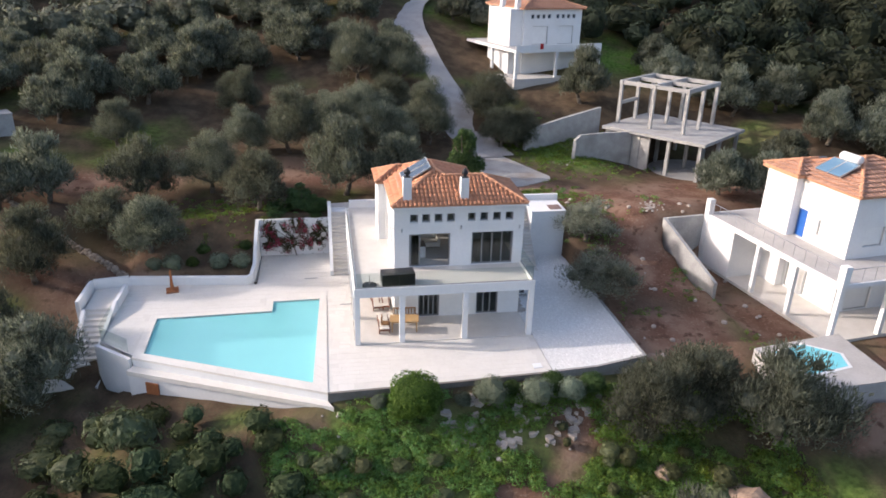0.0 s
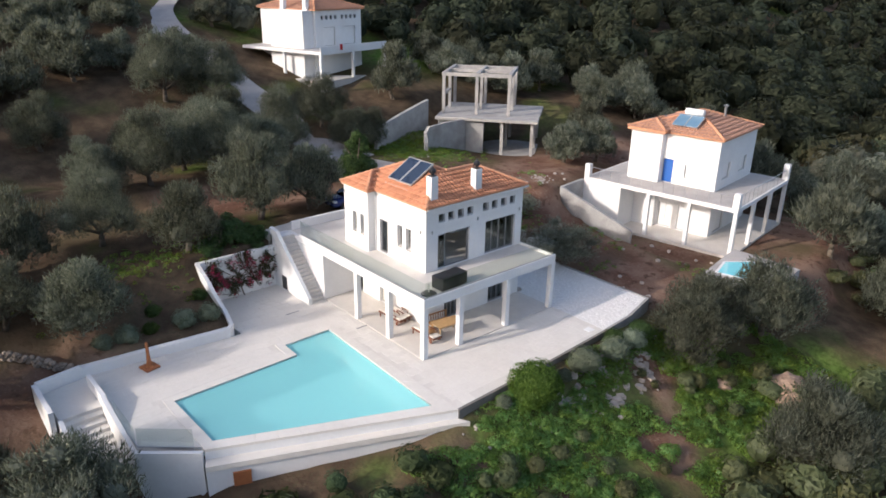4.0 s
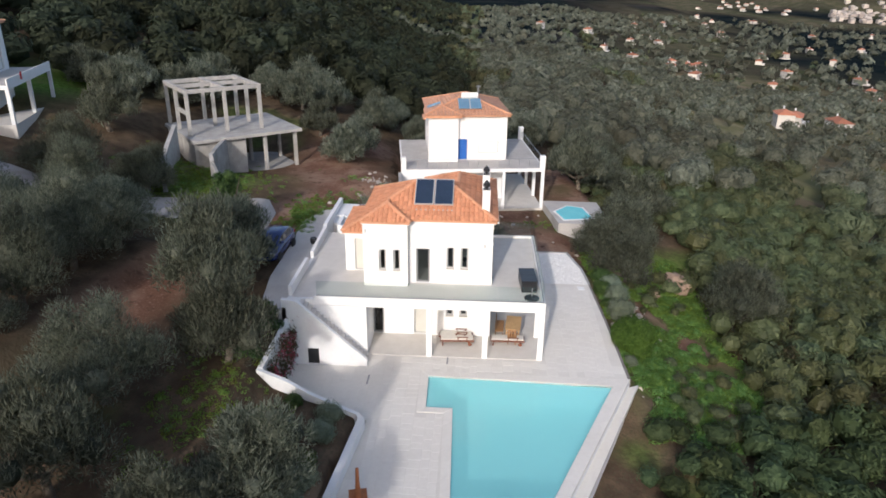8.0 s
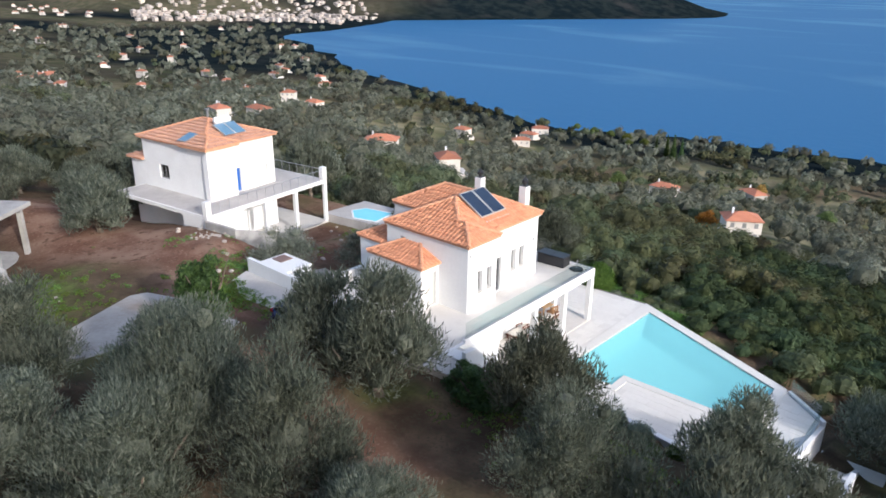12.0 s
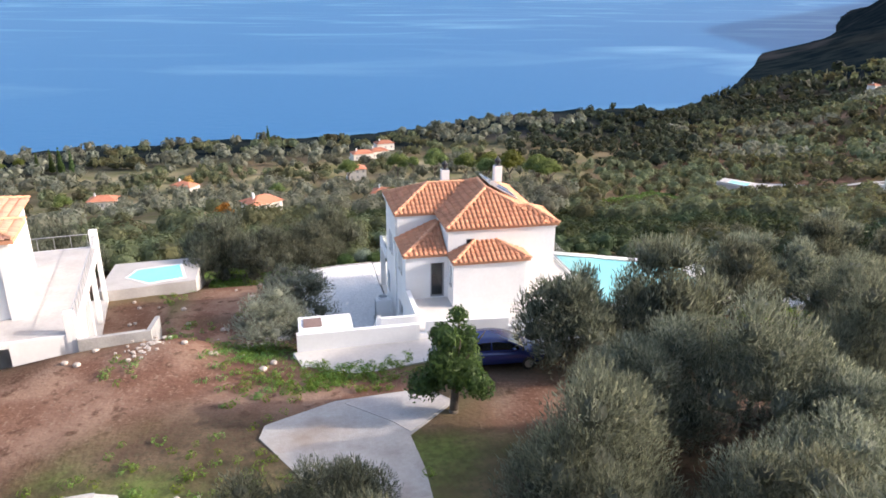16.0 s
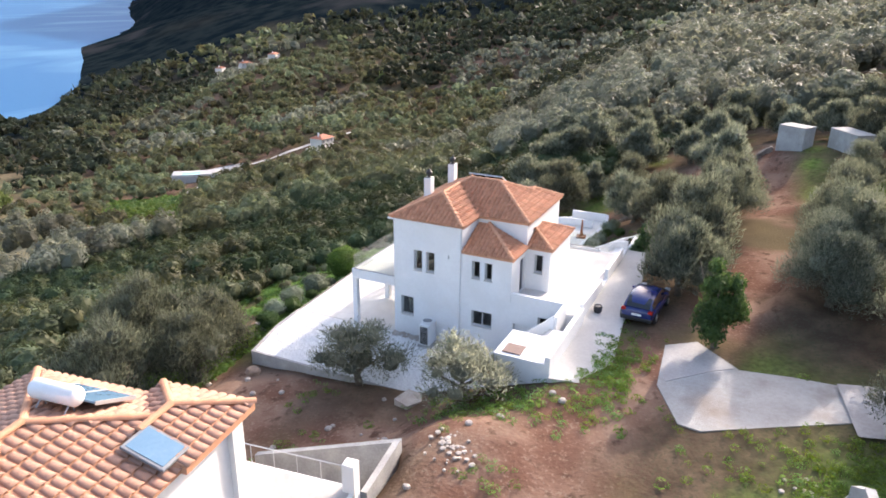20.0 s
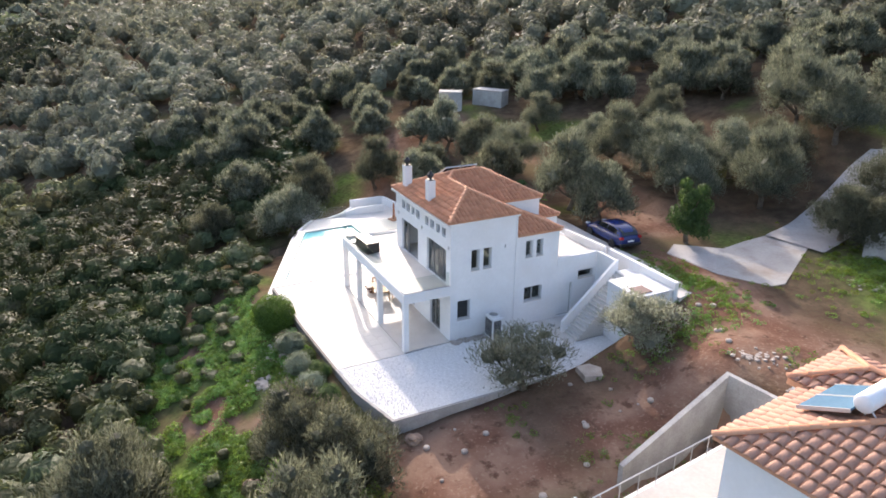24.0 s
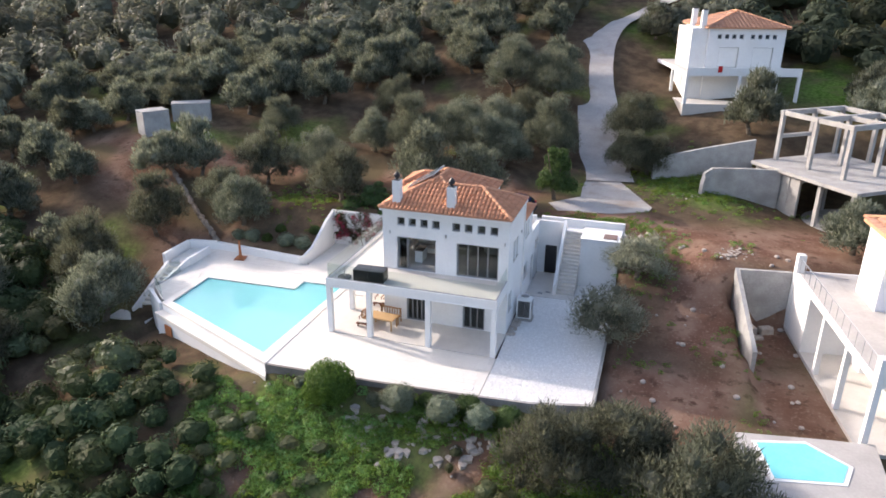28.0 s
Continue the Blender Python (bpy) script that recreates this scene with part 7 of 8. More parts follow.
NEAR = [(-13.3, 12.0, 1.1), (-6.2, 15.4, 1.08), (0.1, 18.2, 1.2), (-16.6, 14.5, 0.95), (-10.0, 19.3, 1.05), (-15.0, 18.8, 1.0), (4.5, 25.6, 1.2), (4.2, 18.2, 1.15), (8.3, 29.6, 1.15), (5.3, 34.3, 1.2), (15.2, 34.2, 1.1), (0.8, 26.4, 1.1), (-7.8, 26.4, 1.0), (-0.4, 29.4, 1.15),
        (-4.2, 26.2, 1.1), (3.0, 32.0, 1.2), (6.7, 39.0, 1.25), (2.4, 39.8, 1.2), (-9.2, 35.2, 1.1), (-17.7, 35.8, 1.2), (25.6, 36.2, 1.15), (-17.6, 0.6, 1.2), (21.4, -8.4, 1.2), (13.0, -15.5, 1.1), (17.0, 29.2, 0.95), (15.1, 29.0, 0.95),
        (-21.6, 18.4, 1.05), (-24.6, 17.0, 1.0), (41.5, 8.0, 1.2), (42.8, 3.2, 1.15), (31.0, 16.6, 1.05), (34.6, 15.8, 1.0), (-20.8, 3.6, 1.1), (-26.5, -1.0, 1.1), (34.0, -12.5, 1.15), (36, -6.5, 1.2), (-33.8, 8.7, 1.3), (-36.1, 15.8, 1.1), (-20.2, 10.2, 1.0), (18.0, -6.2, 1.05), (14.8, -7.4, 0.95)]
hedge = []
for i, (x, y, s) in enumerate(NEAR):
    olive(x, y, s, i, 47 * i, squash=1.08 + 0.1 * ((i * 7) % 3 - 1))
    hedge.append((x, y, 2.3 * s))
# the two light olives beside the gravel yard
for x, y, s, k in ((16.2, 4.2, 1.12, 1), (17.3, 10.5, 1.0, 4)):
    ob = thing("olive_tree", "silvery olive tree with a loose crown near the gravel yard", "tree", "olives by the yard", m=pose(x, y, ground_at(x, y), 0, 0, 30 * k) @ Matrix.Diagonal((s, s, s * 0.78, 1)))
    part("trunk", OLIVES[k][0], BARK, ob)
    part("crown", PALE_OLIVES[k % 2], OLIVE_PALE, ob)
    hedge.append((x, y, 2.0))

# carob by the drive, dark shrub above the creeper
CAROB = (trunk_mesh("trunk", 1.5, 1.2, 0.17, 4, 7), crown_mesh("crown", olive_lobes(8, 1.45, 4.0, 6), 5200, (0.10, 0.06), DARK_LEAF, 0.6, -0.6, 0.95))
ob = thing("carob_tree", "round dark green carob tree at the drive", "tree", m=pose(10.1, 20.8, 3.0) @ Matrix.Diagonal((1.1, 1.05, 1.3, 1)))
part("trunk", CAROB[0], BARK, ob)
part("crown", CAROB[1], DARK_LEAF, ob)
for x, y, s in ((-3.3, 15.4, 0.95), (-1.9, 15.0, 0.7), (-5.0, 14.9, 0.6)):
    ob = thing("laurel_shrub", "dense dark green shrub above the garden wall", "shrub", "shrubs above the wall", m=pose(x, y, 2.2, 0, 0, x * 50) @ Matrix.Diagonal((s * 1.1, s * 1.1, s * 0.75, 1)))
    part("trunk", CAROB[0], BARK, ob)
    part("crown", CAROB[1], DARK_LEAF, ob)
    hedge.append((x, y, 1.5))
hedge += [(9.8, 20.5, 2.2), (10.5, 22.5, 1.5)]

# clipped and grey bushes along the patio edge
def round_bush(name, label, x, y, r, material, z=None, h=1.0, leaf=(0.06, 0.03), n=2600, shell=(0.78, 1.06)):
    lobes = [(0, 0, r * 0.55, r * 0.85)] + [(math.cos(a) * r * 0.35, math.sin(a) * r * 0.35, r * (0.5 + 0.2 * math.sin(3 * a)), r * 0.6) for a in (0.3, 1.5, 2.8, 4.0, 5.2)]
    ob = thing(name, label, "bush", "bushes along the patio", m=pose(x, y, ground_at(x, y) - 0.1 if z is None else z, 0, 0, x * 40) @ Matrix.Diagonal((1, 1, h, 1)))
    part("stem", Geo().tube((0, 0, -0.3), (0, 0, r * 0.5), 0.06, 0.04, 6), BARK, ob)
    part("crown", crown_mesh("crown", lobes, n, leaf, material, 0.78, -0.35, 0.95, shell), material, ob)


round_bush("clipped_bush", "large round bright green clipped bush", 2.75, -5.55, 1.5, BUSH_GREEN, -0.75, 1.05, (0.07, 0.045), 9000, (0.9, 1.03))
for x, y, r, z in ((6.6, -5.5, 1.05, -0.5), (9.0, -5.7, 0.95, -0.5), (10.9, -5.6, 0.85, -0.55), (0.9, -5.1, 0.45, -0.6), (5.2, -5.3, 0.5, -0.7)):
    round_bush("lavender_bush", "rounded grey-green lavender bush below the patio", x, y, r, BUSH_GREY, z, 0.95)
for x, y, r, z in ((10.1, -4.9, 0.75, -0.5), (7.9, -4.9, 0.5, -0.5), (12.3, -5.1, 0.75, -0.6)):
    round_bush("green_bush", "small dark green bush below the patio", x, y, r, DARK_LEAF, z, 1.0)
for x, y, r in ((-8.6, 10.5, 0.8), (-7.2, 10.4, 0.78), (-12.9, 10.7, 0.6), (-11.7, 10.6, 0.78), (-9.8, 11.8, 0.5), (-7.0, 12.1, 0.5), (-10.4, 10.7, 0.5)):
    round_bush("bed_bush", "grey-green rounded bush in the planted bed", x, y, r, BUSH_GREY if r > 0.55 else DARK_LEAF, None, 1.0, (0.06, 0.03), 1200)

# creeper with crimson bracts on the white wall
cr_ = thing("bougainvillea", "crimson-flowered creeper sprawling over the white wall", "creeper", m=pose(0, 0, 0))
part("stem", Geo().tube((-3.6, 13.5, -0.05), (-3.9, 13.55, 1.2), 0.05, 0.03, 6).tube((-3.9, 13.55, 1.2), (-5.2, 13.5, 2.2), 0.03, 0.02, 5).tube((-3.9, 13.55, 1.2), (-2.3, 13.5, 2.3), 0.03, 0.02, 5).tube((-3.9, 13.55, 1.2), (-3.6, 13.5, 2.6), 0.03, 0.015, 5), BARK, cr_)
blobs = [(-5.3, 1.6, 0.6), (-4.6, 2.1, 0.7), (-3.8, 1.5, 0.8), (-3.0, 2.1, 0.75), (-2.2, 1.7, 0.65), (-4.3, 0.8, 0.6), (-2.8, 0.9, 0.6), (-1.7, 2.3, 0.5), (-5.6, 0.9, 0.4), (-3.5, 2.6, 0.5), (-5.5, 2.3, 0.5), (-2.0, 0.9, 0.5), (-3.6, 0.6, 0.5), (-4.9, 1.2, 0.6), (-1.7, 1.5, 0.4)]
for nm, cnt, leaf, material, depth in (("foliage", 6000, (0.07, 0.04), CREEPER_LEAF, 0.42), ("bloom", 2400, (0.055, 0.045), FLOWER, 0.5)):
    b = np.array(blobs)[prng.choice(len(blobs), cnt)]
    off = prng.normal(0, 0.45, (cnt, 2)) * b[:, 2:3]
    clump = hash_noise(b[:, 0] + off[:, 0], b[:, 1] + off[:, 1], 0.32, 77) > (0.6 if nm == "bloom" else 0.36)
    c = np.stack([np.clip(b[:, 0] + off[:, 0], -6.0, -1.3), 13.66 - prng.uniform(0.03, depth, cnt), np.clip(b[:, 1] + off[:, 1], 0.15, 3.0)], -1)[clump]
    nn = np.array([0, -1, 0.4]) + unit(len(c)) * 0.8
    nn /= np.linalg.norm(nn, axis=1, keepdims=True)
    q = leaf_quads(c, nn, prng.uniform(0.6, 1.3, len(c)) * leaf[0], prng.uniform(0.6, 1.3, len(c)) * leaf[1])
    part(nm, mesh_np(nm, q.reshape(-1, 3), np.arange(3 * len(c)).reshape(-1, 3), material), material, cr_)["kind"] = "stuff"

# ---- woods, scrub and groves over the hills ----
def in_garden(x, y):
    """The planted terraces below the track."""
    return (y < 0.98 * x - 28) & (y > 1.15 * x - 46) & (x > -99) & (x < -50)


def blocked(x, y, pad=1.0):
    """True where nothing grows: plots, lane, tracks, sea."""
    c, s = math.cos(radians(7.5)), math.sin(radians(7.5))
    nx, ny = (x - 28.3) * c + (y + 2.2) * s, -(x - 28.3) * s + (y + 2.2) * c
    out = (x > -17.5 - pad) & (x < 19.5 + pad) & (y > -9.0) & (y < 17.5 + pad)
    out |= (nx > -6 - pad) & (nx < 12.5 + pad) & (ny > -6.5) & (ny < 14 + pad)
    out |= band(x, y, lane, 2.2 + pad, 0.01) > 0.5
    out |= band(x, y, [(24, 14), (19, 16.5), (12, 18.8), (8.1, 20.3), (4.2, 21.3), (0.5, 22.0), (-4.5, 22.7), (-10.2, 22.8), (-16, 22.2), (-30, 21)], 2.5, 0.01) > 0.5
    out |= band(x, y, [(18, 17), (30, 18), (42, 17)], 2.6 + pad, 0.01) > 0.5
    out |= (x > 9) & (x < 24) & (y > 17) & (y < 27.5 + pad * 0.5)
    out |= (np.hypot(x - 29.5, y - 28) < 9 + pad) | (np.hypot(x - 23.5, y - 46) < 9.5 + pad)
    out |= band(x, y, [(-29.2, 22.8), (-20, 20.5)], 2.6, 0.01) > 0.5
    out |= band(x, y, [(-28.2, 27.0), (-17, 23.5)], 2.6, 0.01) > 0.5
    out |= (np.hypot(x - 19.0, y - 26.5) < 5) | (x > 19) & (x < 33) & (y > -15) & (y < -4)
    for hx, hy in HOUSES[:38]:
        out |= np.hypot(x - hx, y - hy) < 11 + pad
    out |= band(x, y, [(-128, -152), (-142, -130)], 10.0, 0.01) > 0.5
    out |= band(x, y, [(-157, -121), (-135, -145)], 7.0, 0.01) > 0.5
    out |= band(x, y, track, 3.2, 0.01) > 0.5
    out |= in_garden(x, y)
    out |= land(x, y) < SEA + 0.7
    return out


def scatter(n, r0, r1, seed, min_gap, a0=0.0, a1=360.0, below=False):
    """Places in a ring, thinned to a least gap by cells."""
    g = np.random.default_rng(seed)
    r = np.sqrt(g.uniform(r0 * r0, r1 * r1, n))
    a = np.radians(g.uniform(a0, a1, n))
    x, y = 3 + r * np.cos(a), 4 + r * np.sin(a)
    cell = np.floor(x / min_gap).astype(np.int64) * 1000003 + np.floor(y / min_gap).astype(np.int64)
    _, first = np.unique(cell, return_index=True)
    x, y = x[first], y[first]
    keep = ~blocked(x, y)
    if below:
        keep |= (x > -17) & (x < -3.5) & (y < -6.6 + (-1.4 - x) * 0.43)
    return x[keep], y[keep]


def woods(name, label, x, y, R, H, n, leaf, material, lift=0.0, core=0.8, fine=True):
    """Many plants in one mesh: each a ragged crown of n leaf sprays round a dense inside."""
    m = len(x)
    z = ground(x, y) + lift
    d = unit(m * n, -0.25).reshape(m, n, 3)
    ph = prng.uniform(0, 50, (m, 1))
    bump = 0.72 + 0.5 * hash_noise(d[:, :, 0] * 2.2 + ph, d[:, :, 1] * 2.2 + d[:, :, 2] * 3 + ph, 1.0, 51)
    rad = R[:, None] * prng.uniform(0.78, 1.06, (m, n)) * bump
    c = np.stack([x[:, None] + d[:, :, 0] * rad, y[:, None] + d[:, :, 1] * rad, z[:, None] + H[:, None] * 0.55 + d[:, :, 2] * rad * (H * 0.5 / R)[:, None]], -1).reshape(-1, 3)
    nrm = d.reshape(-1, 3) + unit(m * n) * 0.3
    nrm /= np.linalg.norm(nrm, axis=1, keepdims=True)
    ls = np.repeat(R, n)
    q = leaf_quads(c, nrm, prng.uniform(0.7, 1.3, m * n) * leaf[0] * ls, prng.uniform(0.7, 1.3, m * n) * leaf[1] * ls)
    V, F = [q.reshape(-1, 3)], [np.arange(3 * m * n).reshape(-1, 3)]
    t = np.clip(0.55 * hash_noise(x, y, 34, 91) + 0.45 * hash_noise(x, y, 11, 92) + prng.normal(0, 0.2, m), 0, 1)
    tint = [np.repeat(t, 3 * n)]
    if core:
        bv, bt = (cb, ct) if fine else (ob_v, ob_t)
        b = bv[None] * prng.uniform(0.75, 1.15, (m, len(bv), 1)) * core
        b = np.stack([x[:, None] + b[:, :, 0] * R[:, None], y[:, None] + b[:, :, 1] * R[:, None], z[:, None] + H[:, None] * 0.5 + b[:, :, 2] * H[:, None] * 0.5], -1)
        V.append(b.reshape(-1, 3))
        F.append((bt[None] + 3 * m * n + len(bv) * np.arange(m)[:, None, None]).reshape(-1, 3))
        tint.append(np.repeat(t, len(bv)))
    thing(name, label, "woods", kind="stuff", shape=mesh_np(name, np.concatenate(V), np.concatenate(F), material, np.concatenate(tint)))


def is_olive(x, y):
    """Olive groves uphill and on the gentle slopes, scrub in the gullies and below."""
    a = np.degrees(np.arctan2(y - 4, x - 3)) % 360
    up = ((a > 62) & (a < 200)) | (a > 318)
    return (hash_noise(x, y, 45, 61) + np.where(up, 0.32, np.where(a > 245, 0.08, -0.22))) > 0.5


# single olives of the near grove
gx_, gy_ = scatter(900, 18, 56, 5, 4.6)
near = np.ones(len(gx_), bool)
for hx, hy, hr_ in hedge:
    near &= np.hypot(gx_ - hx, gy_ - hy) > hr_ + 1.6
uphill = (gy_ > 14) | (gx_ < -16) & (gy_ > -6) | (gx_ > 20) & (gy_ > -14)
pick = near & uphill
for i, (x, y) in enumerate(zip(gx_[pick], gy_[pick])):
    olive(float(x), float(y), float(prng.uniform(0.85, 1.2)), i, float(prng.uniform(0, 360)))
# rings further out
for r0, r1, gap, n_leaf, cnt, leaf in ((55, 120, 4.5, 200, 9000, (0.19, 0.10)), (120, 240, 5.4, 64, 22000, (0.30, 0.17)), (240, 480, 7.4, 24, 36000, (0.5, 0.3)), (480, 1100, 14.0, 9, 60000, (0.75, 0.5))):
    x, y = scatter(cnt, r0, r1, int(r0), gap)
    ang = np.degrees(np.arctan2(y - 4, x - 3)) % 360
    seen = (land(x, y) < 24) & ~((ang > 190) & (ang < 245) & (np.hypot(x, y) > 640)) & ~((ang > 240) & (ang < 345) & (r0 < 480) & (prng.uniform(0, 1, len(x)) < (0.40 if r0 < 100 else 0.48)))
    seen &= ~((ang > 314) & (ang < 350) & (np.hypot(x, y) > 450) & (prng.uniform(0, 1, len(x)) < 0.55))
    x, y = x[seen], y[seen]
    o = is_olive(x, y)
    grow = 1.0 if r0 < 240 else 1.35 if r0 < 480 else 1.9
    # slopes whose woods get the leaf colour with shade painted in
    in_shade = ((np.degrees(np.arctan2(y - 4, x - 3)) - 2) % 360 < 68) & (np.hypot(x, y) > 58) & (hash_noise(x, y, 60, 63) < 0.8)
    bear = np.degrees(np.arctan2(y - 4, x - 3)) % 360
    in_shade |= (bear > 185) & (bear < 252) & (np.hypot(x, y) > 150) & (hash_noise(x, y, 130, 64) + 0.5 * hash_noise(x, y, 45, 65) + smooth(330, 470, np.hypot(x, y)) * 0.16 > 0.80)
    o &= ~in_shade
    for sel, nm, label, material, rr, hh in ((in_shade, "oak_woods", "woods on the hill with slope shade put into their leaf colour", SHADED_WOODS_FAR, (1.8, 3.2), (3.0, 5.6)), (o, "olive_grove", "grey-green olive groves covering the hillside", OLIVE_FAR, (1.6, 2.6), (3.4, 5.2)), (~o & ~in_shade, "scrub_woods", "dark green Mediterranean scrub woods on the slopes", SCRUB_FAR, (1.4, 2.9), (2.2, 4.6))):
        xs, ys = x[sel], y[sel]
        k = len(xs)
        if k:
            woods(nm, label, xs, ys, prng.uniform(*rr, k) * grow, prng.uniform(*hh, k) * (1 + (grow - 1) * 0.15), n_leaf, leaf, material, 0.0, 0.8, r0 < 120)
# dense scrub on the slope in front and to the west
x, y = scatter(9000, 9.0, 62, 77, 1.6, 165, 345, True)
open_ = (x + 0.35 * (y + 6) > -4) & (x < 16) & (y > -13.5)
sel = ((y < -6.6 + (-1.4 - x) * 0.43) & (x < 0) | (y < -9.5 + 0.06 * np.abs(x)) | (x < -24) & (y < 0)) & ~open_
x, y = x[sel], y[sel]
low = np.where((x > -16) & (y > -9.2 + (-1.4 - x) * 0.43) & (x < 0), 0.4, np.where((x > -16) & (y > -14), 0.75, 1.0))
R, H = prng.uniform(0.8, 1.6, len(x)) * np.sqrt(low), prng.uniform(1.2, 2.8, len(x)) * low
dark = (hash_noise(x, y, 6, 73) < 0.74) & (x + 0.25 * y < -4)
for sel, label, material in ((dark, "dense dark green scrub bushes on the slope", SCRUB_DARK), (~dark, "olive-green scrub bushes on the slope", SCRUB_NEAR)):
    woods("scrub", label, x[sel], y[sel], R[sel], H[sel], 170, (0.16, 0.08), material)
# weeds and low green growth below the patio
x, y = prng.uniform(-16, 22, 6800), prng.uniform(-16, -4.7, 6800)
w_ = (hash_noise(x, y, 2.6, 13) + hash_noise(x, y, 0.9, 14) * 0.5 > 0.47) & (x + 0.35 * (y + 6) > -5) & (y > -14) & ~((x < -1) & (y > -5.4 + (-1.4 - x) * 0.43 - 1.0))
x, y = x[w_], y[w_]
woods("weeds", "low bright green weeds below the patio", x, y, prng.uniform(0.16, 0.5, len(x)), prng.uniform(0.14, 0.45, len(x)), 60, (0.24, 0.10), WEED, -0.04, 0.0)
for cx_, cy_, sx_, sy_, cnt in ((14.5, 16.8, 2.0, 0.7, 260), (20.5, 27.0, 3.2, 2.6, 700), (-9.0, 15.5, 3.0, 1.2, 240), (18.0, 12.5, 1.0, 2.0, 160)):
    x, y = prng.normal(cx_, sx_, cnt), prng.normal(cy_, sy_, cnt)
    off = np.array([not inside(APRON, a, b) for a, b in zip(x, y)]) & (band(x, y, lane, 1.8, 0.01) < 0.5)
    x, y = x[off], y[off]
    cnt = len(x)
    woods("grass_patch", "patch of fresh green grass on bare earth", x, y, prng.uniform(0.12, 0.3, cnt), prng.uniform(0.1, 0.25, cnt), 30, (0.34, 0.11), WEED, 0.0, 0.0)
# loose rocks
g = Geo()
rq = random.Random(4)
for i in range(110):
    x, y = rq.uniform(-2, 16), rq.uniform(-8.5, -5.0)
    if i > 60:
        x, y = rq.uniform(17, 27), rq.uniform(-8, 16)
    r = rq.uniform(0.06, 0.2)
    z = ground_at(x, y)
    g.lathe([(r * 0.7, -0.1), (r, r * 0.3), (r * 0.75, r * 0.7), (r * 0.2, r * 0.85)], 7, (x, y, z))
for i in range(90):
    x, y = rq.gauss(8.0, 2.6), rq.uniform(-7.6, -4.7)
    r = rq.uniform(0.12, 0.34)
    a, e = rq.uniform(0, 3.1), rq.uniform(0.5, 0.9)
    k = [(math.cos(a + u) * r * (e if q % 2 else 1.0), math.sin(a + u) * r * (1.0 if q % 3 else e)) for q, u in enumerate((0, 1.1, 2.0, 3.2, 4.2, 5.3))]
    z = ground_at(x, y)
    g.prism([(x + p, y + q) for p, q in k], z - 0.15, [z + 0.05 + rq.uniform(0.0, 0.1) for _ in k])
thing("loose_rocks", "pale limestone rocks scattered over the slope", "rocks", kind="stuff", shape=g, material=ROCK)
for x, y, r, a in ((17.7, -11.9, 1.35, 30), (14.6, -9.6, 0.5, 0), (17.0, -2.4, 0.4, 10)):
    b = bmesh.new()
    bmesh.ops.create_icosphere(b, subdivisions=3, radius=r)
    for v in b.verts:
        v.co *= 1 + 0.28 * (noise.noise(v.co * 1.6 / r) + 0.4 * noise.noise(v.co * 5 / r))
        v.co.z *= 0.7
    me = bpy.data.meshes.new("boulder")
    b.to_mesh(me)
    b.free()
    me.materials.append(BOULDER)
    thing("boulder", "weathered pale brown limestone boulder on the slope", "boulder", "boulders", m=pose(x, y, ground_at(x, y) + r * 0.25, 0, 0, a), shape=me)

# pines, cypresses and turning trees on the slope below
PINE_MESH = (trunk_mesh("trunk", 3.2, 2.6, 0.22, 5, 17), crown_mesh("crown", [(0, 0, 6.6, 2.0), (1.6, 0.4, 5.8, 1.5), (-1.5, 0.8, 5.6, 1.5), (0.3, -1.6, 5.5, 1.5), (-0.6, 1.5, 6.0, 1.3)], 1500, (0.34, 0.15), PINE, 0.7, -0.5, 0.7))
CYPRESS_MESH = (Geo().tube((0, 0, -0.5), (0, 0, 2), 0.25, 0.15, 7).mesh("trunk", BARK), crown_mesh("crown", [(0, 0, 1.6 + 1.3 * i, 1.5 - 0.16 * i) for i in range(8)], 1200, (0.34, 0.15), DARK_LEAF, 0.8, -0.5, 1.3))
AUTUMN_MESH = (trunk_mesh("trunk", 1.2, 2.0, 0.15, 4, 27), crown_mesh("crown", olive_lobes(9, 2.6, 5.0, 7), 1200, (0.3, 0.16), AUTUMN, 0.6))
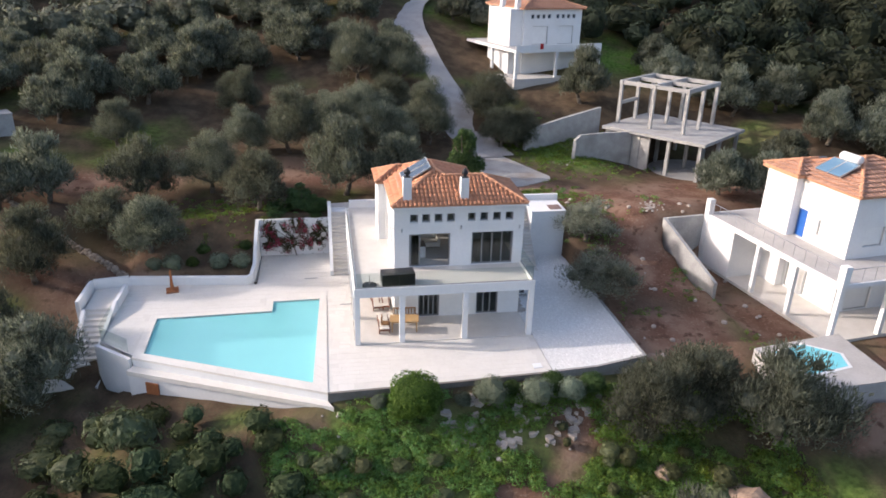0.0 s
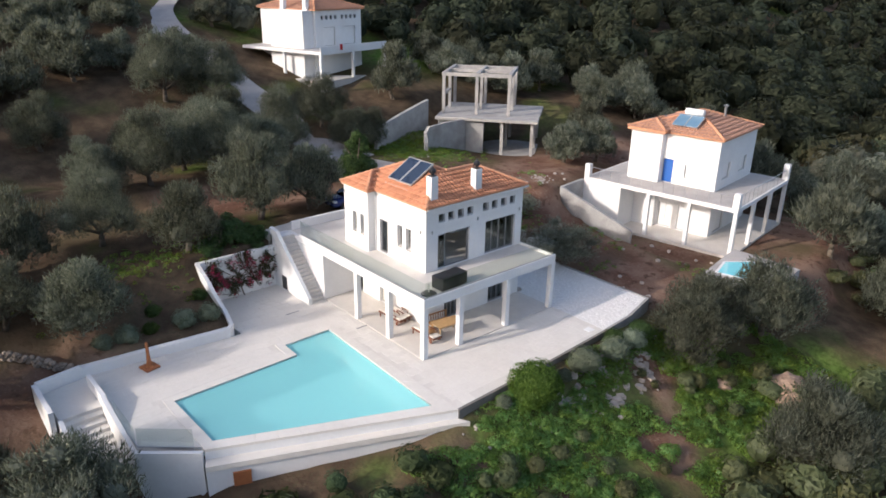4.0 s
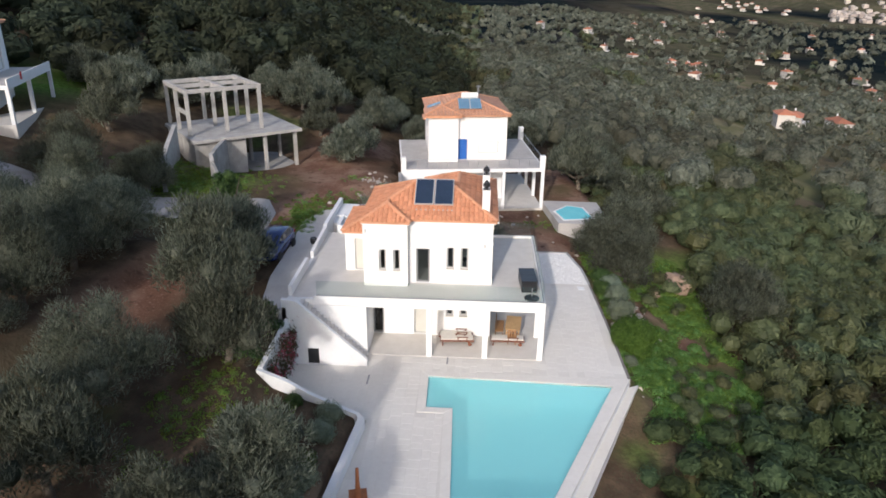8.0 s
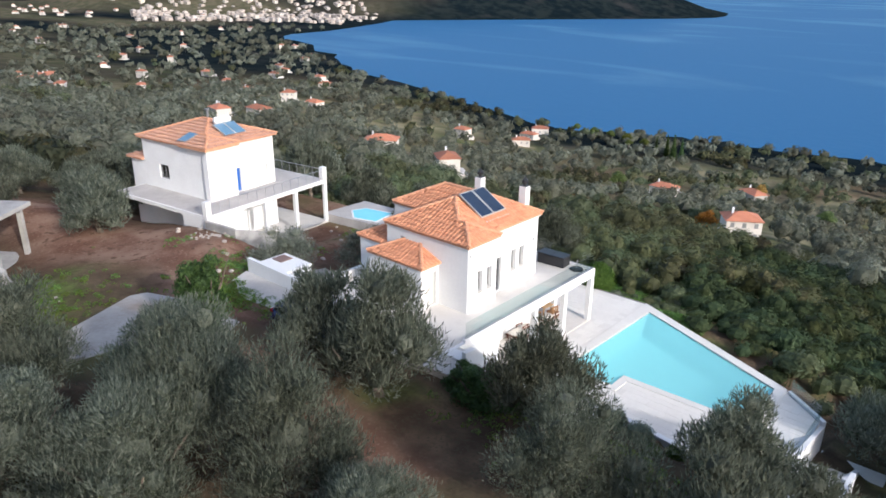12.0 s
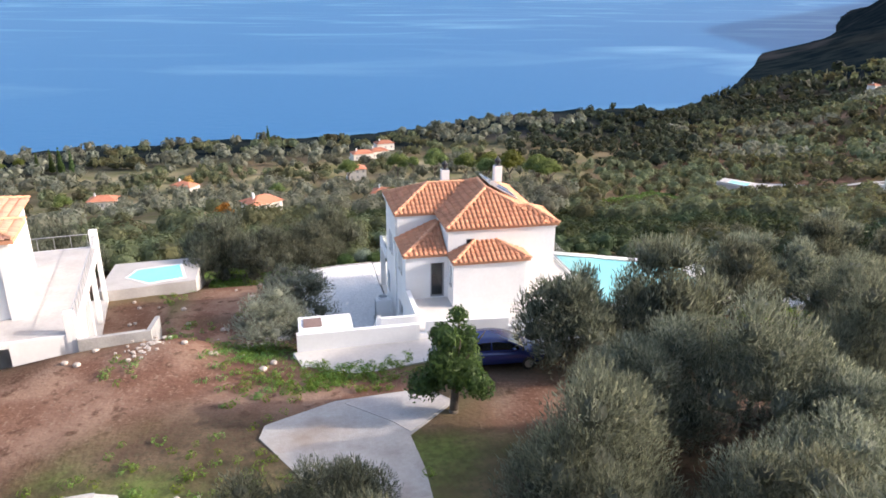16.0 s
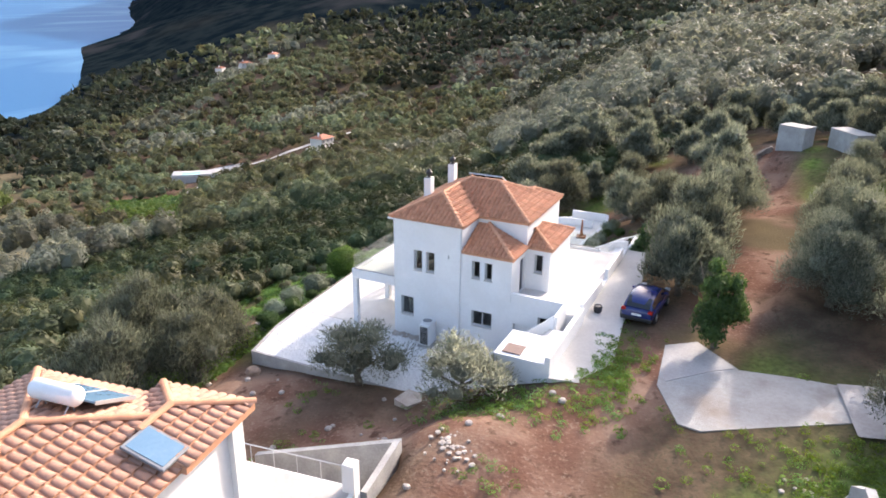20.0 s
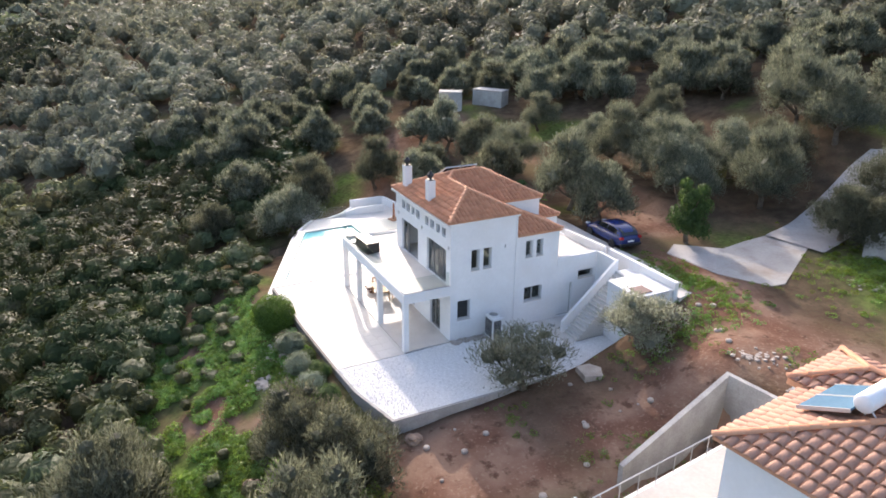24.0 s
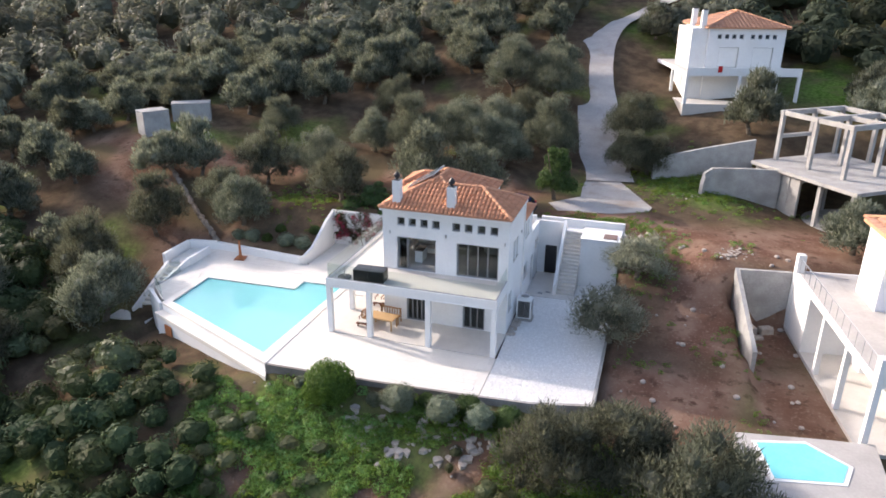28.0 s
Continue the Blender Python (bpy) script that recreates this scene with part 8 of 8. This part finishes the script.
for nm, label, cat, (tr, cr), material, spots in (
        ("pine_tree", "bright green pine with a loose spreading crown", "tree", PINE_MESH, PINE, [(-50, -181, 1.5), (-59, -159, 1.5), (-34, -195, 1.6), (-22, -201, 1.4), (-55, -172, 1.6), (-44, -189, 1.4), (-60, -152, 1.4), (-12, -93, 1.0), (-4, -199, 1.2), (-48, -176, 1.3), (-30, -215, 0.9), (20, -160, 0.8), (-8, -120, 0.7), (75, -150, 0.9), (126, -274, 0.8), (138, -280, 0.9), (150, -286, 0.85), (163, -292, 0.8), (177, -298, 0.8), (132, -270, 0.7), (158, -282, 0.7)]),
        ("cypress", "dark slender cypress on the coast", "tree", CYPRESS_MESH, DARK_LEAF, [(26, -325, 0.9), (108, -266, 1.0), (112, -268, 0.9), (103, -263, 0.9), (118, -270, 0.8)]),
        ("turning_tree", "tree with orange-brown autumn leaves", "tree", AUTUMN_MESH, AUTUMN, [(30, -102, 1.0), (51, -207, 1.1), (35, -142, 0.8), (88, -140, 0.8), (70, -118, 0.7)])):
    for i, (x, y, k) in enumerate(spots):
        ob = thing(nm, label, cat, nm.replace("_", " ") + " group", m=pose(x, y, ground_at(x, y), 0, 0, 67 * i) @ Matrix.Diagonal((k, k, k, 1)))
        part("trunk", tr, BARK, ob)
        part("crown", cr, material, ob)
# low shrubs among the weeds
x, y = prng.uniform(-3, 16, 60), prng.uniform(-15, -6.6, 60)
keep = hash_noise(x, y, 3.2, 72) > 0.5
x, y = x[keep], y[keep]
woods("scrub", "low dark green and grey shrubs among the weeds", x, y, prng.uniform(0.25, 0.75, len(x)), prng.uniform(0.35, 1.0, len(x)), 150, (0.16, 0.075), SCRUB_NEAR)

# rows of low green crops on the terraces below the track
x, y = np.meshgrid(np.arange(-100, -50, 1.1), np.arange(-160, -84, 3.6))
x, y = x.ravel() + prng.normal(0, 0.15, x.size), y.ravel() + prng.normal(0, 0.25, y.size) + 0.35 * (x.ravel() + 75)
keep = in_garden(x, y)
woods("crops", "rows of low green crops on the terraced slope", x[keep], y[keep], prng.uniform(0.7, 1.2, int(keep.sum())), prng.uniform(0.8, 1.5, int(keep.sum())), 26, (0.4, 0.24), CROP, 0.0, 0.8, False)

# thin grass on the bare plot between the houses
x, y = prng.uniform(16.6, 25, 420), prng.uniform(-5, 16, 420)
keep = hash_noise(x, y, 2.4, 19) > 0.6
woods("grass_patch", "thin green grass tufts on bare red earth", x[keep], y[keep], prng.uniform(0.12, 0.3, int(keep.sum())), prng.uniform(0.08, 0.2, int(keep.sum())), 30, (0.34, 0.1), WEED, 0.0, 0.0)
# single trees along the coast
for i, (x, y) in enumerate([(-44, -334), (-55, -338), (-66, -341), (-76, -343), (-91, -359), (-102, -362), (-127, -371), (-143, -380)]):
    olive(x, y, 1.25 + 0.2 * (i % 3), i, 50 * i, "dark round tree at the edge of the coast", "trees along the coast")
